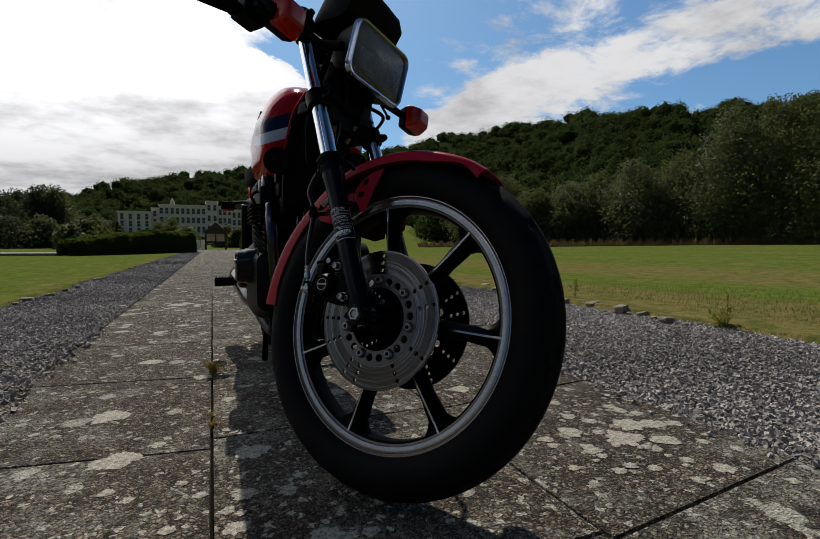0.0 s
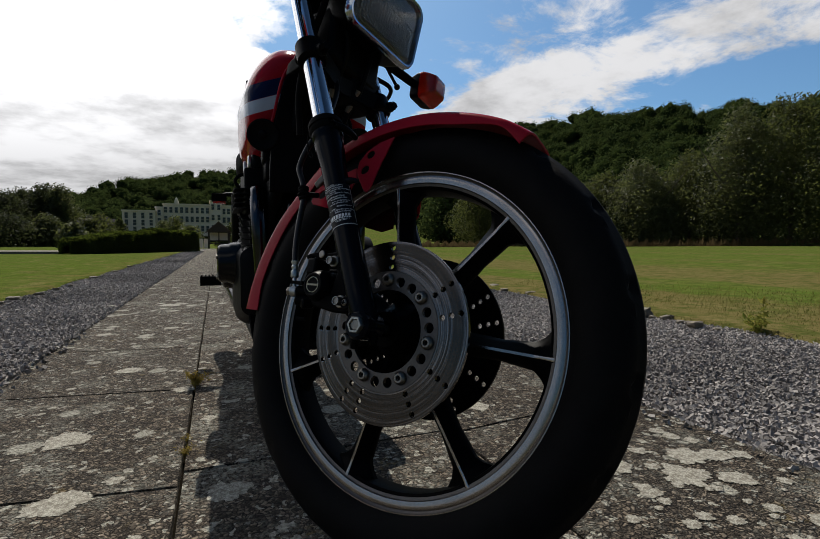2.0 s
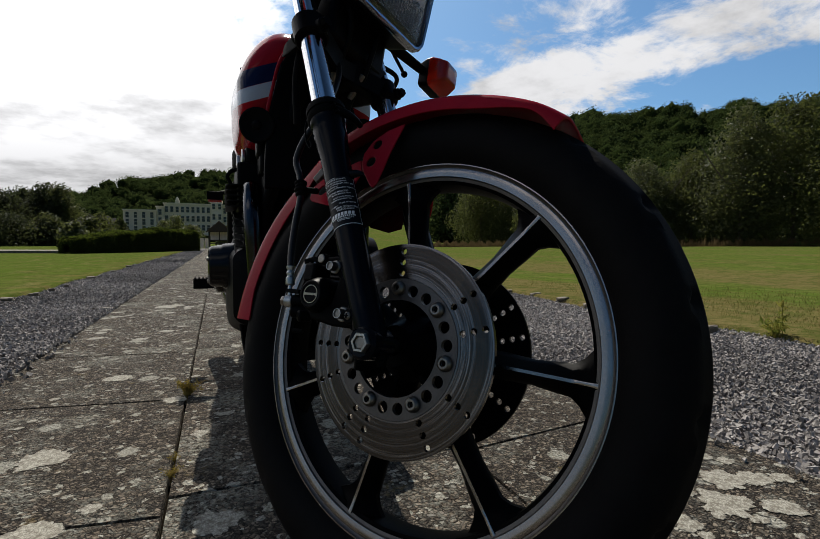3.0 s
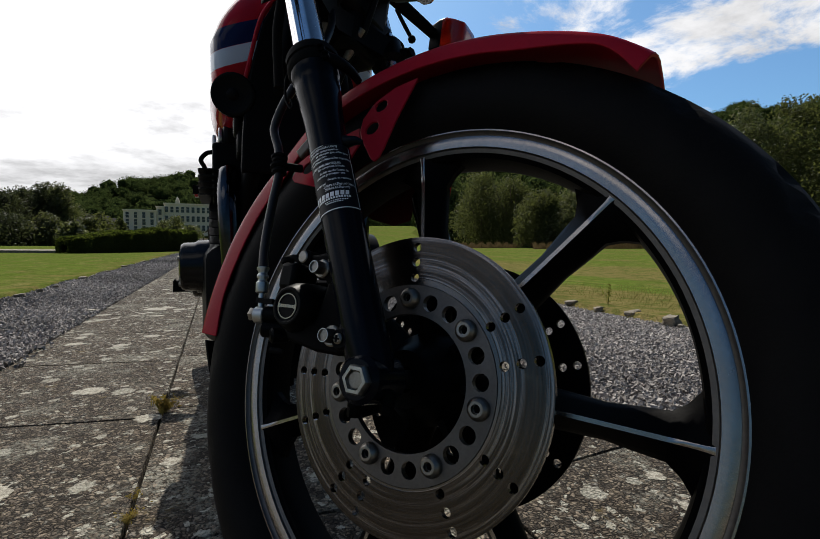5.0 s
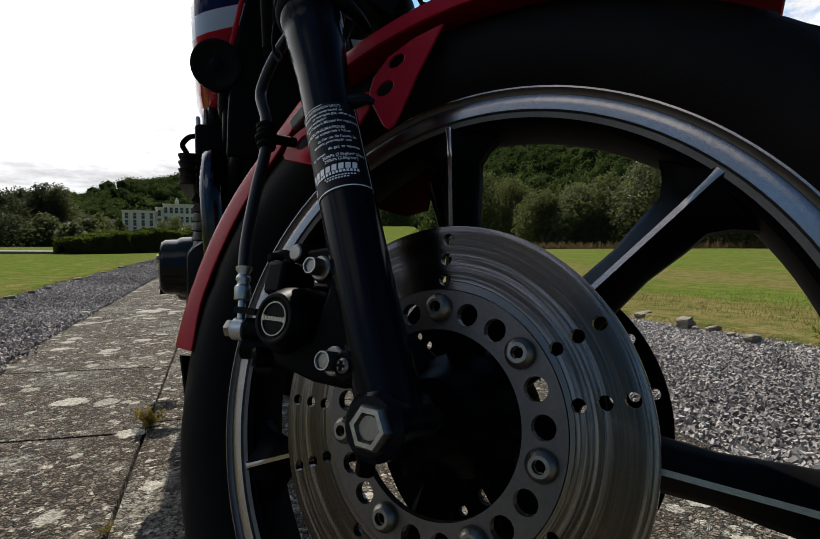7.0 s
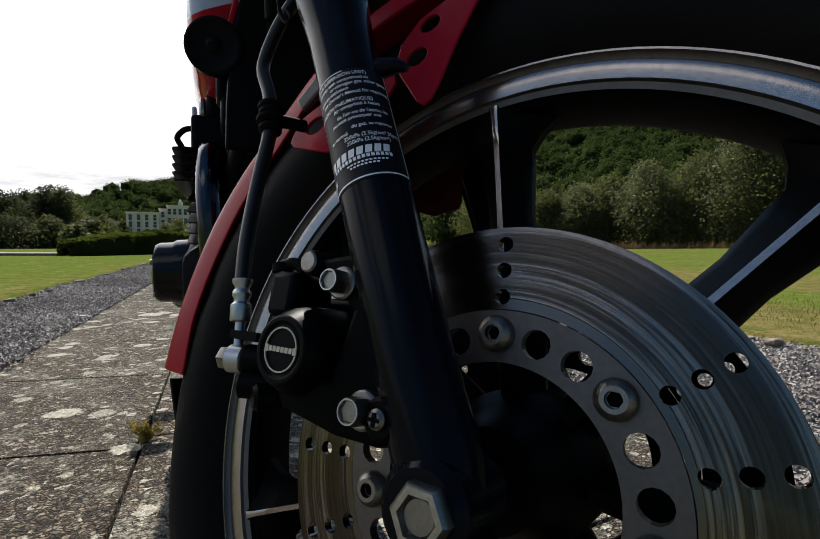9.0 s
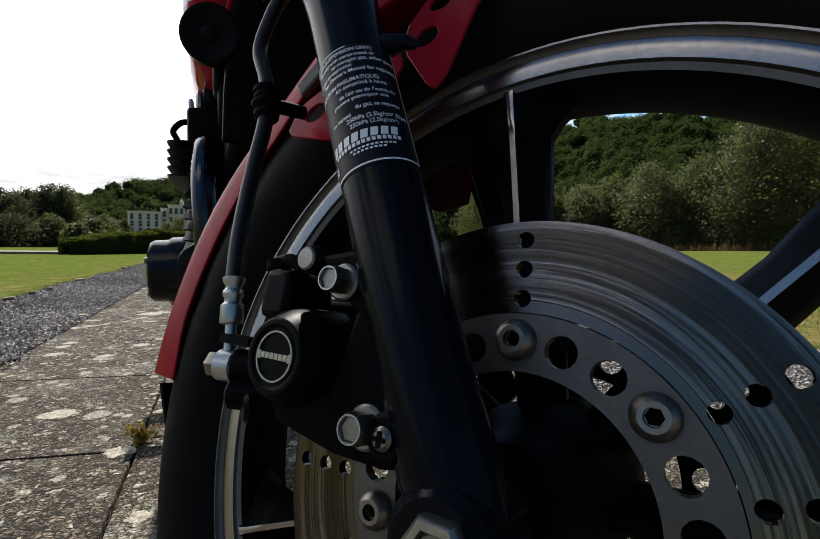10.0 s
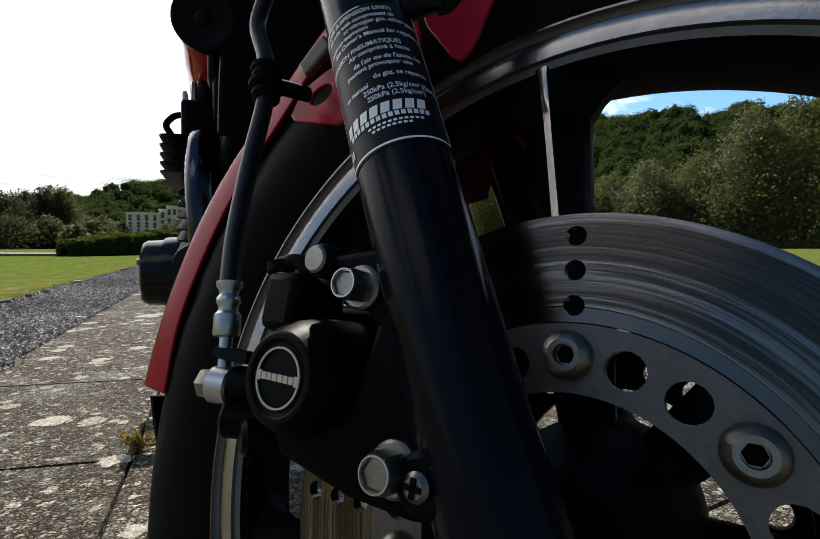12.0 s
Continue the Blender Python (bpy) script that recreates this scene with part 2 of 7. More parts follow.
def mown(n, where, base):
    """Mown lawn: broad green and straw-coloured swathes beside the path, with patches."""
    s = n.add("ShaderNodeSeparateXYZ")
    n.put(s, i0=where)
    across = n.math("ADD", n.math("MULTIPLY", s.outputs[0], 0.983), n.math("MULTIPLY", s.outputs[1], 0.185))
    wavy = n.math("ADD", across, n.math("MULTIPLY", n.math("SUBTRACT", n.noise(where, 0.6, 4.0, 0.6), 0.5), 1.1))
    first = n.ramp(wavy, 5.0, 4.5)
    second = n.math("MULTIPLY", n.math("MULTIPLY", n.ramp(wavy, 6.3, 6.8), n.ramp(wavy, 11.5, 8.5)), 0.75)
    far = n.math("MULTIPLY", n.ramp(n.math("SINE", n.math("MULTIPLY", wavy, 1.1)), 0.3, 1.0, 0.0, 0.35), n.ramp(wavy, 11.0, 13.0))
    swathe = n.math("MULTIPLY", n.math("ADD", n.math("ADD", first, second), far), n.ramp(s.outputs[0], 0.5, 2.0))
    patch = n.noise(where, 1.4, 7.0, 0.72)
    near_edge = n.ramp(n.math("ABSOLUTE", n.math("ADD", s.outputs[0], 1.4)), 1.2, 0.1, 0.0, 0.35)
    dry = n.ramp(n.math("ADD", n.math("MULTIPLY", n.math("MAXIMUM", swathe, near_edge), 0.30), patch), 0.44, 0.78, 0.0, 0.9)
    base = n.mix(dry, base, (0.150, 0.112, 0.048))
    # ground out of view made brown so that the brake disc reflects less green
    unseen_brown = n.math("MULTIPLY", n.ramp(s.outputs[1], 2.2, 1.2), n.ramp(s.outputs[0], -1.0, -1.6))
    base = n.mix(n.math("MULTIPLY", unseen_brown, 0.85), base, (0.145, 0.115, 0.080))
    comb = n.add("ShaderNodeCombineXYZ")
    n.put(comb, i0=n.math("MULTIPLY", across, 3.2), i1=n.math("MULTIPLY", s.outputs[1], 0.55), i2=0.0)
    base = n.mix(n.ramp(n.noise(comb.outputs[0], 1.0, 7.0, 0.72), 0.50, 0.72, 0.0, 0.6), base, (0.22, 0.170, 0.080))
    base = n.mix(n.ramp(n.noise(where, 5.0, 6.0, 0.78), 0.46, 0.60, 0.0, 0.75), base, (0.050, 0.068, 0.014))
    base = n.mix(n.ramp(n.noise(where, 9.0, 5.0, 0.75), 0.50, 0.72, 0.0, 0.35), base, (0.18, 0.165, 0.055))
    return n.mix(n.ramp(n.noise(where, 30.0, 5.0, 0.8), 0.46, 0.66, 0.0, 0.7), base, (0.045, 0.066, 0.010))


MAT = {
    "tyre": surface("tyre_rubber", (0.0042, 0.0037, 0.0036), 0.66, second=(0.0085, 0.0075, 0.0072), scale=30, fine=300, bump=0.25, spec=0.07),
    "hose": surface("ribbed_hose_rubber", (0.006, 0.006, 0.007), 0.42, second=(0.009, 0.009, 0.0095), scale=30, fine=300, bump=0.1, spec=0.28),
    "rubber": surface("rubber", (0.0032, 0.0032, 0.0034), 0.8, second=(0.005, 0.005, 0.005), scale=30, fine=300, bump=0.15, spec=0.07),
    # also used for shade: blackens the left disc and the bolt sockets
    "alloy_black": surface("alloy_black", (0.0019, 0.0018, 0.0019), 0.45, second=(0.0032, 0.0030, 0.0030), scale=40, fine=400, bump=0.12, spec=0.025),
    "machined": surface("machined_alloy", (0.34, 0.312, 0.294), 0.24, metal=1.0, second=(0.24, 0.222, 0.210), scale=14, fine=260, bump=0.06, rough_vary=0.2),
    "carrier": surface("grey_cast_carrier", (0.128, 0.115, 0.106), 0.46, metal=0.9, second=(0.092, 0.082, 0.075), scale=30, fine=300, bump=0.12),
    "bolt": surface("dull_plated_steel", (0.25, 0.238, 0.215), 0.40, metal=1.0, second=(0.19, 0.160, 0.125), scale=160, fine=700, bump=0.12, rough_vary=0.25),
    "aged": surface("aged_plating", (0.22, 0.20, 0.17), 0.5, metal=1.0, second=(0.11, 0.085, 0.06), scale=180, fine=700, bump=0.2),
    "zinc": surface("bright_zinc", (0.42, 0.43, 0.42), 0.38, metal=1.0, second=(0.45, 0.46, 0.47), scale=150, fine=500, bump=0.05),
    "chrome": surface("chrome", (0.72, 0.74, 0.78), 0.11, metal=1.0, second=(0.66, 0.67, 0.70), scale=20, fine=200, bump=0.01, rough_vary=0.05),
    "fork_black": surface("satin_black_fork_paint", (0.0035, 0.0042, 0.007), 0.19, second=(0.006, 0.0065, 0.009), scale=25, fine=260, bump=0.04, spec=0.085),
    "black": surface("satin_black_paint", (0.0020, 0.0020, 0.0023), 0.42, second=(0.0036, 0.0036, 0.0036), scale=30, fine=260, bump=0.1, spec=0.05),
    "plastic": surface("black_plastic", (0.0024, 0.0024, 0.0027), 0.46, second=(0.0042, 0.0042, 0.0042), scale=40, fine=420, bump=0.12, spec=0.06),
    "red": surface("red_paint", (0.34, 0.012, 0.026), 0.24, second=(0.29, 0.011, 0.023), scale=12, fine=260, bump=0.02, coat=0.0, spec=0.055, amount=0.35),
    # darkened copy of the red for the far stay; shade put into the colour
    "shaded_red": surface("shaded_red_paint", (0.070, 0.008, 0.010), 0.6, second=(0.030, 0.012, 0.010), scale=40, fine=260, bump=0.1, spec=0.05),
    "nut": surface("plated_nut", (0.40, 0.395, 0.36), 0.36, metal=1.0, second=(0.24, 0.215, 0.17), scale=130, fine=600, bump=0.12, rough_vary=0.2),
    "silver": surface("pale_grey_stripe", (0.40, 0.42, 0.46), 0.3, scale=12, fine=200, bump=0.02, coat=0.8, amount=0.3),
    "orange": surface("orange_lens", (0.72, 0.028, 0.006), 0.12, second=(0.5, 0.012, 0.004), scale=60, fine=300, bump=0.2, transmission=0.45, amount=0.4),
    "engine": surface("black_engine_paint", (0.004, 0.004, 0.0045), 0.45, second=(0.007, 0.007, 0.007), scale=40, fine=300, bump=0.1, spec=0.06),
    "gloss": surface("glossy_black_cover", (0.005, 0.005, 0.0055), 0.16, second=(0.008, 0.008, 0.008), scale=40, fine=300, bump=0.03, spec=0.16),
    "exhaust": surface("darkened_chrome_exhaust", (0.050, 0.054, 0.064), 0.16, metal=1.0, second=(0.016, 0.016, 0.017), scale=12, fine=200, bump=0.04, rough_vary=0.2),
    "label_black": surface("label_film", (0.006, 0.006, 0.009), 0.45, scale=60, fine=500, bump=0.02, spec=0.12),
    "label_ink": surface("label_ink", (0.85, 0.85, 0.85), 0.5, scale=400, fine=900, bump=0.02, second=(0.72, 0.72, 0.73)),
    "gold": surface("pale_gold_print", (0.55, 0.50, 0.36), 0.4, scale=300, fine=900, bump=0.02),
    "slab": slab_stone(),
    "joint": surface("dark_joint", (0.012, 0.010, 0.007), 1.0, scale=30, fine=200, bump=0.5, spec=0.0),
    "bed": surface("gravel_bed", (0.27, 0.253, 0.240), 0.9, second=(0.15, 0.141, 0.134), scale=22, fine=160, bump=1.0, depth=0.02, amount=0.7, fill=pebbled, spec=0.1),
    "lawn": surface("mown_lawn", (0.088, 0.128, 0.022), 1.0, second=(0.085, 0.120, 0.020), scale=1.2, fine=28, bump=0.8, depth=0.03, fill=mown, spec=0.0, rough_vary=0.0),
    "stone": surface("edging_stone", (0.22, 0.185, 0.14), 0.85, second=(0.10, 0.085, 0.065), scale=11, fine=120, bump=0.7, depth=0.006, amount=0.8),
}


def leaf_surface(name, colour, second, gloss=0.55, fill=None, thin=(0.16, 0.22, 0.02), clump=0.5, shade=0.5, spec=0.0):
    m = bpy.data.materials.new(name)
    m.use_nodes = True
    n = Nodes(m.node_tree)
    rand = n.add("ShaderNodeNewGeometry").outputs["Random Per Island"]
    where = n.add("ShaderNodeTexCoord").outputs["Object"]
    tone = n.mix(rand, colour, second)
    tone = n.mix(n.ramp(n.noise(where, clump, 4.0), 0.35, 0.7, 0.0, 0.55 if clump > 0.2 else 0.9), tone, tuple(shade * c for c in colour))
    if fill:
        tone = fill(n, where, tone)
    shader = n.add("ShaderNodeBsdfPrincipled")
    n.put(shader, Base_Color=tone, Roughness=gloss)
    shader.inputs["Specular IOR Level"].default_value = spec
    lit = n.add("ShaderNodeBsdfTranslucent")
    n.put(lit, Color=n.mix(0.5, tone, thin))
    both = n.add("ShaderNodeMixShader")
    n.put(both, i0=0.38, i1=shader.outputs[0], i2=lit.outputs[0])
    out = n.add("ShaderNodeOutputMaterial")
    n.put(out, Surface=both.outputs[0])
    return m


def disc_steel():
    """Turned steel: scored in rings, with highlights drawn out across them."""
    m = bpy.data.materials.new("scored_disc_steel")
    m.use_nodes = True
    n = Nodes(m.node_tree)
    where = n.add("ShaderNodeTexCoord").outputs["Object"]
    s = n.add("ShaderNodeSeparateXYZ")
    n.put(s, i0=where)
    rad = n.math("SQRT", n.math("ADD", n.math("MULTIPLY", s.outputs[0], s.outputs[0]), n.math("MULTIPLY", s.outputs[2], s.outputs[2])))
    line = n.add("ShaderNodeCombineXYZ")
    n.put(line, i0=rad, i1=n.math("MULTIPLY", s.outputs[0], 0.015), i2=n.math("MULTIPLY", s.outputs[2], 0.015))
    rings = n.noise(line.outputs[0], 560.0, 5.0, 0.75)
    broad = n.noise(line.outputs[0], 150.0, 2.0, 0.5)
    stain = n.noise(where, 22.0, 4.0, 0.6)
    tone = n.mix(n.ramp(rings, 0.36, 0.62, 0.0, 0.90), (0.225, 0.200, 0.185), (0.028, 0.022, 0.018))
    tone = n.mix(n.ramp(broad, 0.41, 0.55, 0.0, 0.86), tone, (0.048, 0.039, 0.031))
    tone = n.mix(n.ramp(stain, 0.58, 0.78, 0.0, 0.25), tone, (0.20, 0.15, 0.10))
    plain = n.ramp(rad, 0.0932, 0.0926)
    tone = n.mix(plain, tone, (0.125, 0.113, 0.104))
    rel = n.add("ShaderNodeBump")
    n.put(rel, Strength=0.45, Distance=0.0010, Height=n.math("MULTIPLY", n.math("ADD", n.math("MULTIPLY", rings, 0.4), broad), n.math("SUBTRACT", 1.0, plain)))
    along = n.add("ShaderNodeTangent")
    along.direction_type, along.axis = "RADIAL", "Y"
    shader = n.add("ShaderNodeBsdfPrincipled")
    n.put(shader, Base_Color=tone, Metallic=1.0, Roughness=n.math("ADD", 0.12, n.math("MULTIPLY", rings, 0.22)), Normal=rel.outputs[0], Tangent=along.outputs[0], Anisotropic=0.80, Anisotropic_Rotation=0.25)
    out = n.add("ShaderNodeOutputMaterial")
    n.put(out, Surface=shader.outputs[0])
    return m


MAT["disc"] = disc_steel()


def tank_stripes(n, where, base):
    """A dark blue band over a pale grey one, sloping along the tank's side (y along the bike, z up)."""
    s = n.add("ShaderNodeSeparateXYZ")
    n.put(s, i0=where)
    z = n.math("SUBTRACT", s.outputs[2], n.math("MULTIPLY", n.math("SUBTRACT", s.outputs[1], 1.55), 0.18))
    side = n.math("ABSOLUTE", n.math("SUBTRACT", s.outputs[0], 0.292))
    z = n.math("ADD", z, n.math("MULTIPLY", n.math("SUBTRACT", side, 0.105), 0.36))

    def band(lo, hi):
        return n.math("MULTIPLY", n.ramp(z, lo - 0.0005, lo + 0.0005), n.ramp(z, hi + 0.0005, hi - 0.0005))
    base = n.mix(band(0.807, 0.842), base, (0.008, 0.014, 0.055))
    return n.mix(band(0.778, 0.8065), base, (0.40, 0.47, 0.58))


MAT["tank"] = surface("striped_tank_paint", (0.34, 0.008, 0.019), 0.10, second=(0.31, 0.008, 0.016), scale=12, fine=260, bump=0.02, coat=0.0, spec=0.06, amount=0.35, fill=tank_stripes)
MAT["leaf"] = leaf_surface("broad_leaf", (0.024, 0.032, 0.012), (0.052, 0.060, 0.024), 0.5, None, (0.25, 0.28, 0.07), spec=0.06)
MAT["leaf_pale"] = leaf_surface("pale_leaf", (0.036, 0.044, 0.023), (0.078, 0.086, 0.042), 0.45, None, (0.26, 0.29, 0.08), spec=0.12)
MAT["poplar_leaf"] = leaf_surface("dark_tree_leaf", (0.021, 0.028, 0.013), (0.044, 0.052, 0.023), 0.5, None, (0.12, 0.14, 0.05), spec=0.06)
MAT["hedge_leaf"] = leaf_surface("hedge_leaf", (0.034, 0.042, 0.016), (0.060, 0.064, 0.025))
MAT["wood_leaf"] = leaf_surface("far_wood_leaf", (0.044, 0.068, 0.024), (0.076, 0.102, 0.038), 0.9, None, (0.09, 0.115, 0.028), 0.11, 0.45)
MAT["straw"] = leaf_surface("dry_grass", (0.13, 0.092, 0.050), (0.075, 0.060, 0.028), 0.8, None, (0.10, 0.07, 0.03))
MAT["weed"] = leaf_surface("weed_leaf", (0.13, 0.17, 0.030), (0.26, 0.21, 0.05), 0.8, None, (0.32, 0.34, 0.08))
MAT["tuft"] = leaf_surface("dry_tuft", (0.22, 0.185, 0.05), (0.36, 0.24, 0.07), 0.8, None, (0.32, 0.25, 0.06))
MAT["blade"] = leaf_surface("grass_blade", (0.14, 0.17, 0.030), (0.19, 0.18, 0.05), 0.9, mown, (0.36, 0.36, 0.10))
MAT["bark"] = surface("bark", (0.075, 0.058, 0.042), 0.9, scale=6, fine=60, bump=0.8, depth=0.02)
MAT["render_white"] = surface("pale_render", (0.86, 0.73, 0.635), 0.85, scale=0.3, fine=4, bump=0.2, second=(0.77, 0.65, 0.565))
MAT["window"] = surface("window_glass", (0.05, 0.055, 0.06), 0.12, scale=2, fine=9, bump=0.02)
MAT["roof"] = surface("slate_roof", (0.05, 0.047, 0.047), 0.9, spec=0.05, scale=1, fine=12, bump=0.4)
MAT["tile_red"] = surface("brown_tile_roof", (0.12, 0.07, 0.05), 0.8, scale=2, fine=20, bump=0.5)
MAT["timber"] = surface("dark_timber", (0.055, 0.036, 0.024), 0.75, scale=6, fine=40, bump=0.4)

# ---------------------------------------------------------------- mesh helpers
def part(name, bm, material, parent=None, label="", smooth=True, at=None, bevel=0.0):
    """Links a bmesh as one mesh object; material: one material or a list. at: the frame in which its vertices are given."""
    bmesh.ops.recalc_face_normals(bm, faces=bm.faces)
    me = bpy.data.meshes.new(name)
    for f in bm.faces:
        f.smooth = smooth
    bm.to_mesh(me)
    bm.free()
    for m in material if isinstance(material, (list, tuple)) else [material]:
        me.materials.append(m)
    if smooth:
        me.set_sharp_from_angle(angle=radians(38))
    ob = new(name, me)
    at = at or Matrix()
    if parent:
        ob.parent = parent
        ob.matrix_basis = world_of(parent).inverted() @ at
    else:
        ob.matrix_basis = at
    if bevel:
        b = ob.modifiers.new("bevel", "BEVEL")
        b.width, b.segments, b.limit_method, b.angle_limit = bevel, 2, "ANGLE", radians(40)
    if label:
        tagged(ob, label)
    return ob


def world_of(ob):
    m = ob.matrix_basis.copy()
    while ob.parent:
        ob = ob.parent
        m = ob.matrix_basis @ m
    return m


def thing(name, base, label, category, group="", kind=""):
    ob = new(name)
    ob.empty_display_size = 0.1
    ob.matrix_basis = Matrix.Translation(base)
    return tagged(ob, label, category, group, kind)


def lathe(bm, profile, axis="Y", steps=64, closed=True, mats=None, start=0.0, sweep=360.0):
    """Turns a profile of (radius, along) round an axis through the origin."""
    full = sweep >= 359.9
    rings = []
    for k in range(steps if full else steps + 1):
        a = radians(start + sweep * k / steps)
        c, s = math.cos(a), math.sin(a)
        row = []
        for r, h in profile:
            p = {"Y": (r * c, h, r * s), "Z": (r * c, r * s, h), "X": (h, r * c, r * s)}[axis]
            row.append(bm.verts.new(p))
        rings.append(row)
    n = len(profile)
    for k in range(len(rings) if full else len(rings) - 1):
        a, b = rings[k], rings[(k + 1) % len(rings)]
        for j in range(n if closed else n - 1):
            f = bm.faces.new((a[j], a[(j + 1) % n], b[(j + 1) % n], b[j]))
            if mats:
                f.material_index = mats[j]
    return rings


def frame_along(d):
    d = Vector(d).normalized()
    side = d.cross(Vector((0, 0, 1)) if abs(d.z) < 0.9 else Vector((1, 0, 0))).normalized()
    return side, side.cross(d).normalized(), d


def turned(bm, a, b, profile, steps=24, mat=0):
    """A turned solid from a to b: profile of (distance along from 0 to 1, radius), capped."""
    a, b = Vector(a), Vector(b)
    side, up, d = frame_along(b - a)
    rings = []
    for s, r in profile:
        c = a.lerp(b, s)
        rings.append([bm.verts.new(c + r * (math.cos(t) * side + math.sin(t) * up)) for t in (2 * math.pi * k / steps for k in range(steps))])
    for p, q in zip(rings, rings[1:]):
        for k in range(steps):
            f = bm.faces.new((p[k], p[(k + 1) % steps], q[(k + 1) % steps], q[k]))
            f.material_index = mat
    for ring in (rings[0], rings[-1]):
        f = bm.faces.new(ring)
        f.material_index = mat


def rod(bm, a, b, r, steps=20, edge=0.0015, mat=0):
    n = max((Vector(b) - Vector(a)).length, 1e-6)
    e = min(edge, 0.45 * n, 0.45 * r)
    turned(bm, a, b, [(0, r - e), (e / n, r), (1 - e / n, r), (1, r - e)], steps, mat)


def hexagon(bm, a, b, r, mat=0):
    n = (Vector(b) - Vector(a)).length
    turned(bm, a, b, [(0, r), (0.78, r), (1, r * 0.86)], 6, mat)


def smooth_path(points, per=8):
    """A Catmull-Rom line through the points."""
    pts = [Vector(p) for p in points]
    pts = [2 * pts[0] - pts[1], *pts, 2 * pts[-1] - pts[-2]]
    out = []
    for k in range(1, len(pts) - 2):
        p0, p1, p2, p3 = pts[k - 1: k + 3]
        for j in range(per):
            t = j / per
            out.append(0.5 * (2 * p1 + (p2 - p0) * t + (2 * p0 - 5 * p1 + 4 * p2 - p3) * t * t + (3 * p1 - p0 - 3 * p2 + p3) * t ** 3))
    return [*out, pts[-2]]


def tube(bm, points, radius, steps=14, per=8, mat=0):
    """A round bar along a smooth line; radius: a number, or a function of 0..1."""
    line = smooth_path(points, per) if per > 1 else [Vector(p) for p in points]
    side = None
    rings = []
    for k, p in enumerate(line):
        d = (line[min(k + 1, len(line) - 1)] - line[max(k - 1, 0)]).normalized()
        side = frame_along(d)[0] if side is None else (side - d * side.dot(d)).normalized()
        up = d.cross(side)
        r = radius(k / (len(line) - 1)) if callable(radius) else radius
        rings.append([bm.verts.new(p + r * (math.cos(t) * side + math.sin(t) * up)) for t in (2 * math.pi * j / steps for j in range(steps))])
    for a, b in zip(rings, rings[1:]):
        for j in range(steps):
            f = bm.faces.new((a[j], a[(j + 1) % steps], b[(j + 1) % steps], b[j]))
            f.material_index = mat
    for ring in (rings[0], rings[-1]):
        f = bm.faces.new(ring)
        f.material_index = mat


def block(bm, centre, size, turn=None, mat=0, taper=1.0):
    """A box; taper narrows its top."""
    c, (x, y, z) = Vector(centre), (s / 2 for s in size)
    turn = turn or Matrix.Identity(3)
    v = [bm.verts.new(c + turn @ Vector((sx * x * (taper if sz > 0 else 1), sy * y * (taper if sz > 0 else 1), sz * z))) for sz in (-1, 1) for sx, sy in ((-1, -1), (1, -1), (1, 1), (-1, 1))]
    for idx in ((0, 1, 2, 3), (4, 5, 6, 7), (0, 1, 5, 4), (1, 2, 6, 5), (2, 3, 7, 6), (3, 0, 4, 7)):
        f = bm.faces.new([v[i] for i in idx])
        f.material_index = mat


def loft(bm, rings, cap=True, mat=0, mats=None):
    rows = [[bm.verts.new(p) for p in ring] for ring in rings]
    n = len(rows[0])
    for k, (a, b) in enumerate(zip(rows, rows[1:])):
        for j in range(n):
            f = bm.faces.new((a[j], a[(j + 1) % n], b[(j + 1) % n], b[j]))
            f.material_index = mats(k, j) if mats else mat
    if cap:
        for row in (rows[0], rows[-1]):
            f = bm.faces.new(row)
            f.material_index = mat


def plate(bm, outline, thick, place, mat=0):
    """A flat plate: outline of (a, b) in its plane, thickness along the third axis; place maps (a, b, c) to a point."""
    top = [bm.verts.new(place(a, b, thick / 2)) for a, b in outline]
    low = [bm.verts.new(place(a, b, -thick / 2)) for a, b in outline]
    n = len(outline)
    for ring in (top, low):
        f = bm.faces.new(ring)
        f.material_index = mat
    for k in range(n):
        f = bm.faces.new((top[k], top[(k + 1) % n], low[(k + 1) % n], low[k]))
        f.material_index = mat

# ---------------------------------------------------------------- ground
PATH_X = (-0.605, 0.011, 0.624, 1.245)       # lengthways joints of the slabs
PITCH, FIRST = 0.660, -1.22                  # cross joints


def rise(x, y):
    """Height of the open land: level near the path, rising gently towards the wood on the east."""
    d = max(0.0, x - 8.0)
    far = max(0.0, math.hypot(x, y) - 60.0)
    az = math.degrees(math.atan2(x, y))
    bank = max(0.0, min(1.0, (az - 11) / 4, (25.5 - az) / 2)) * max(0.0, min(1.0, (math.hypot(x, y) - 38) / 55)) if y > 30 else 0.0
    return 0.018 * d + 0.00004 * d * d + 0.004 * far + 3.6 * bank


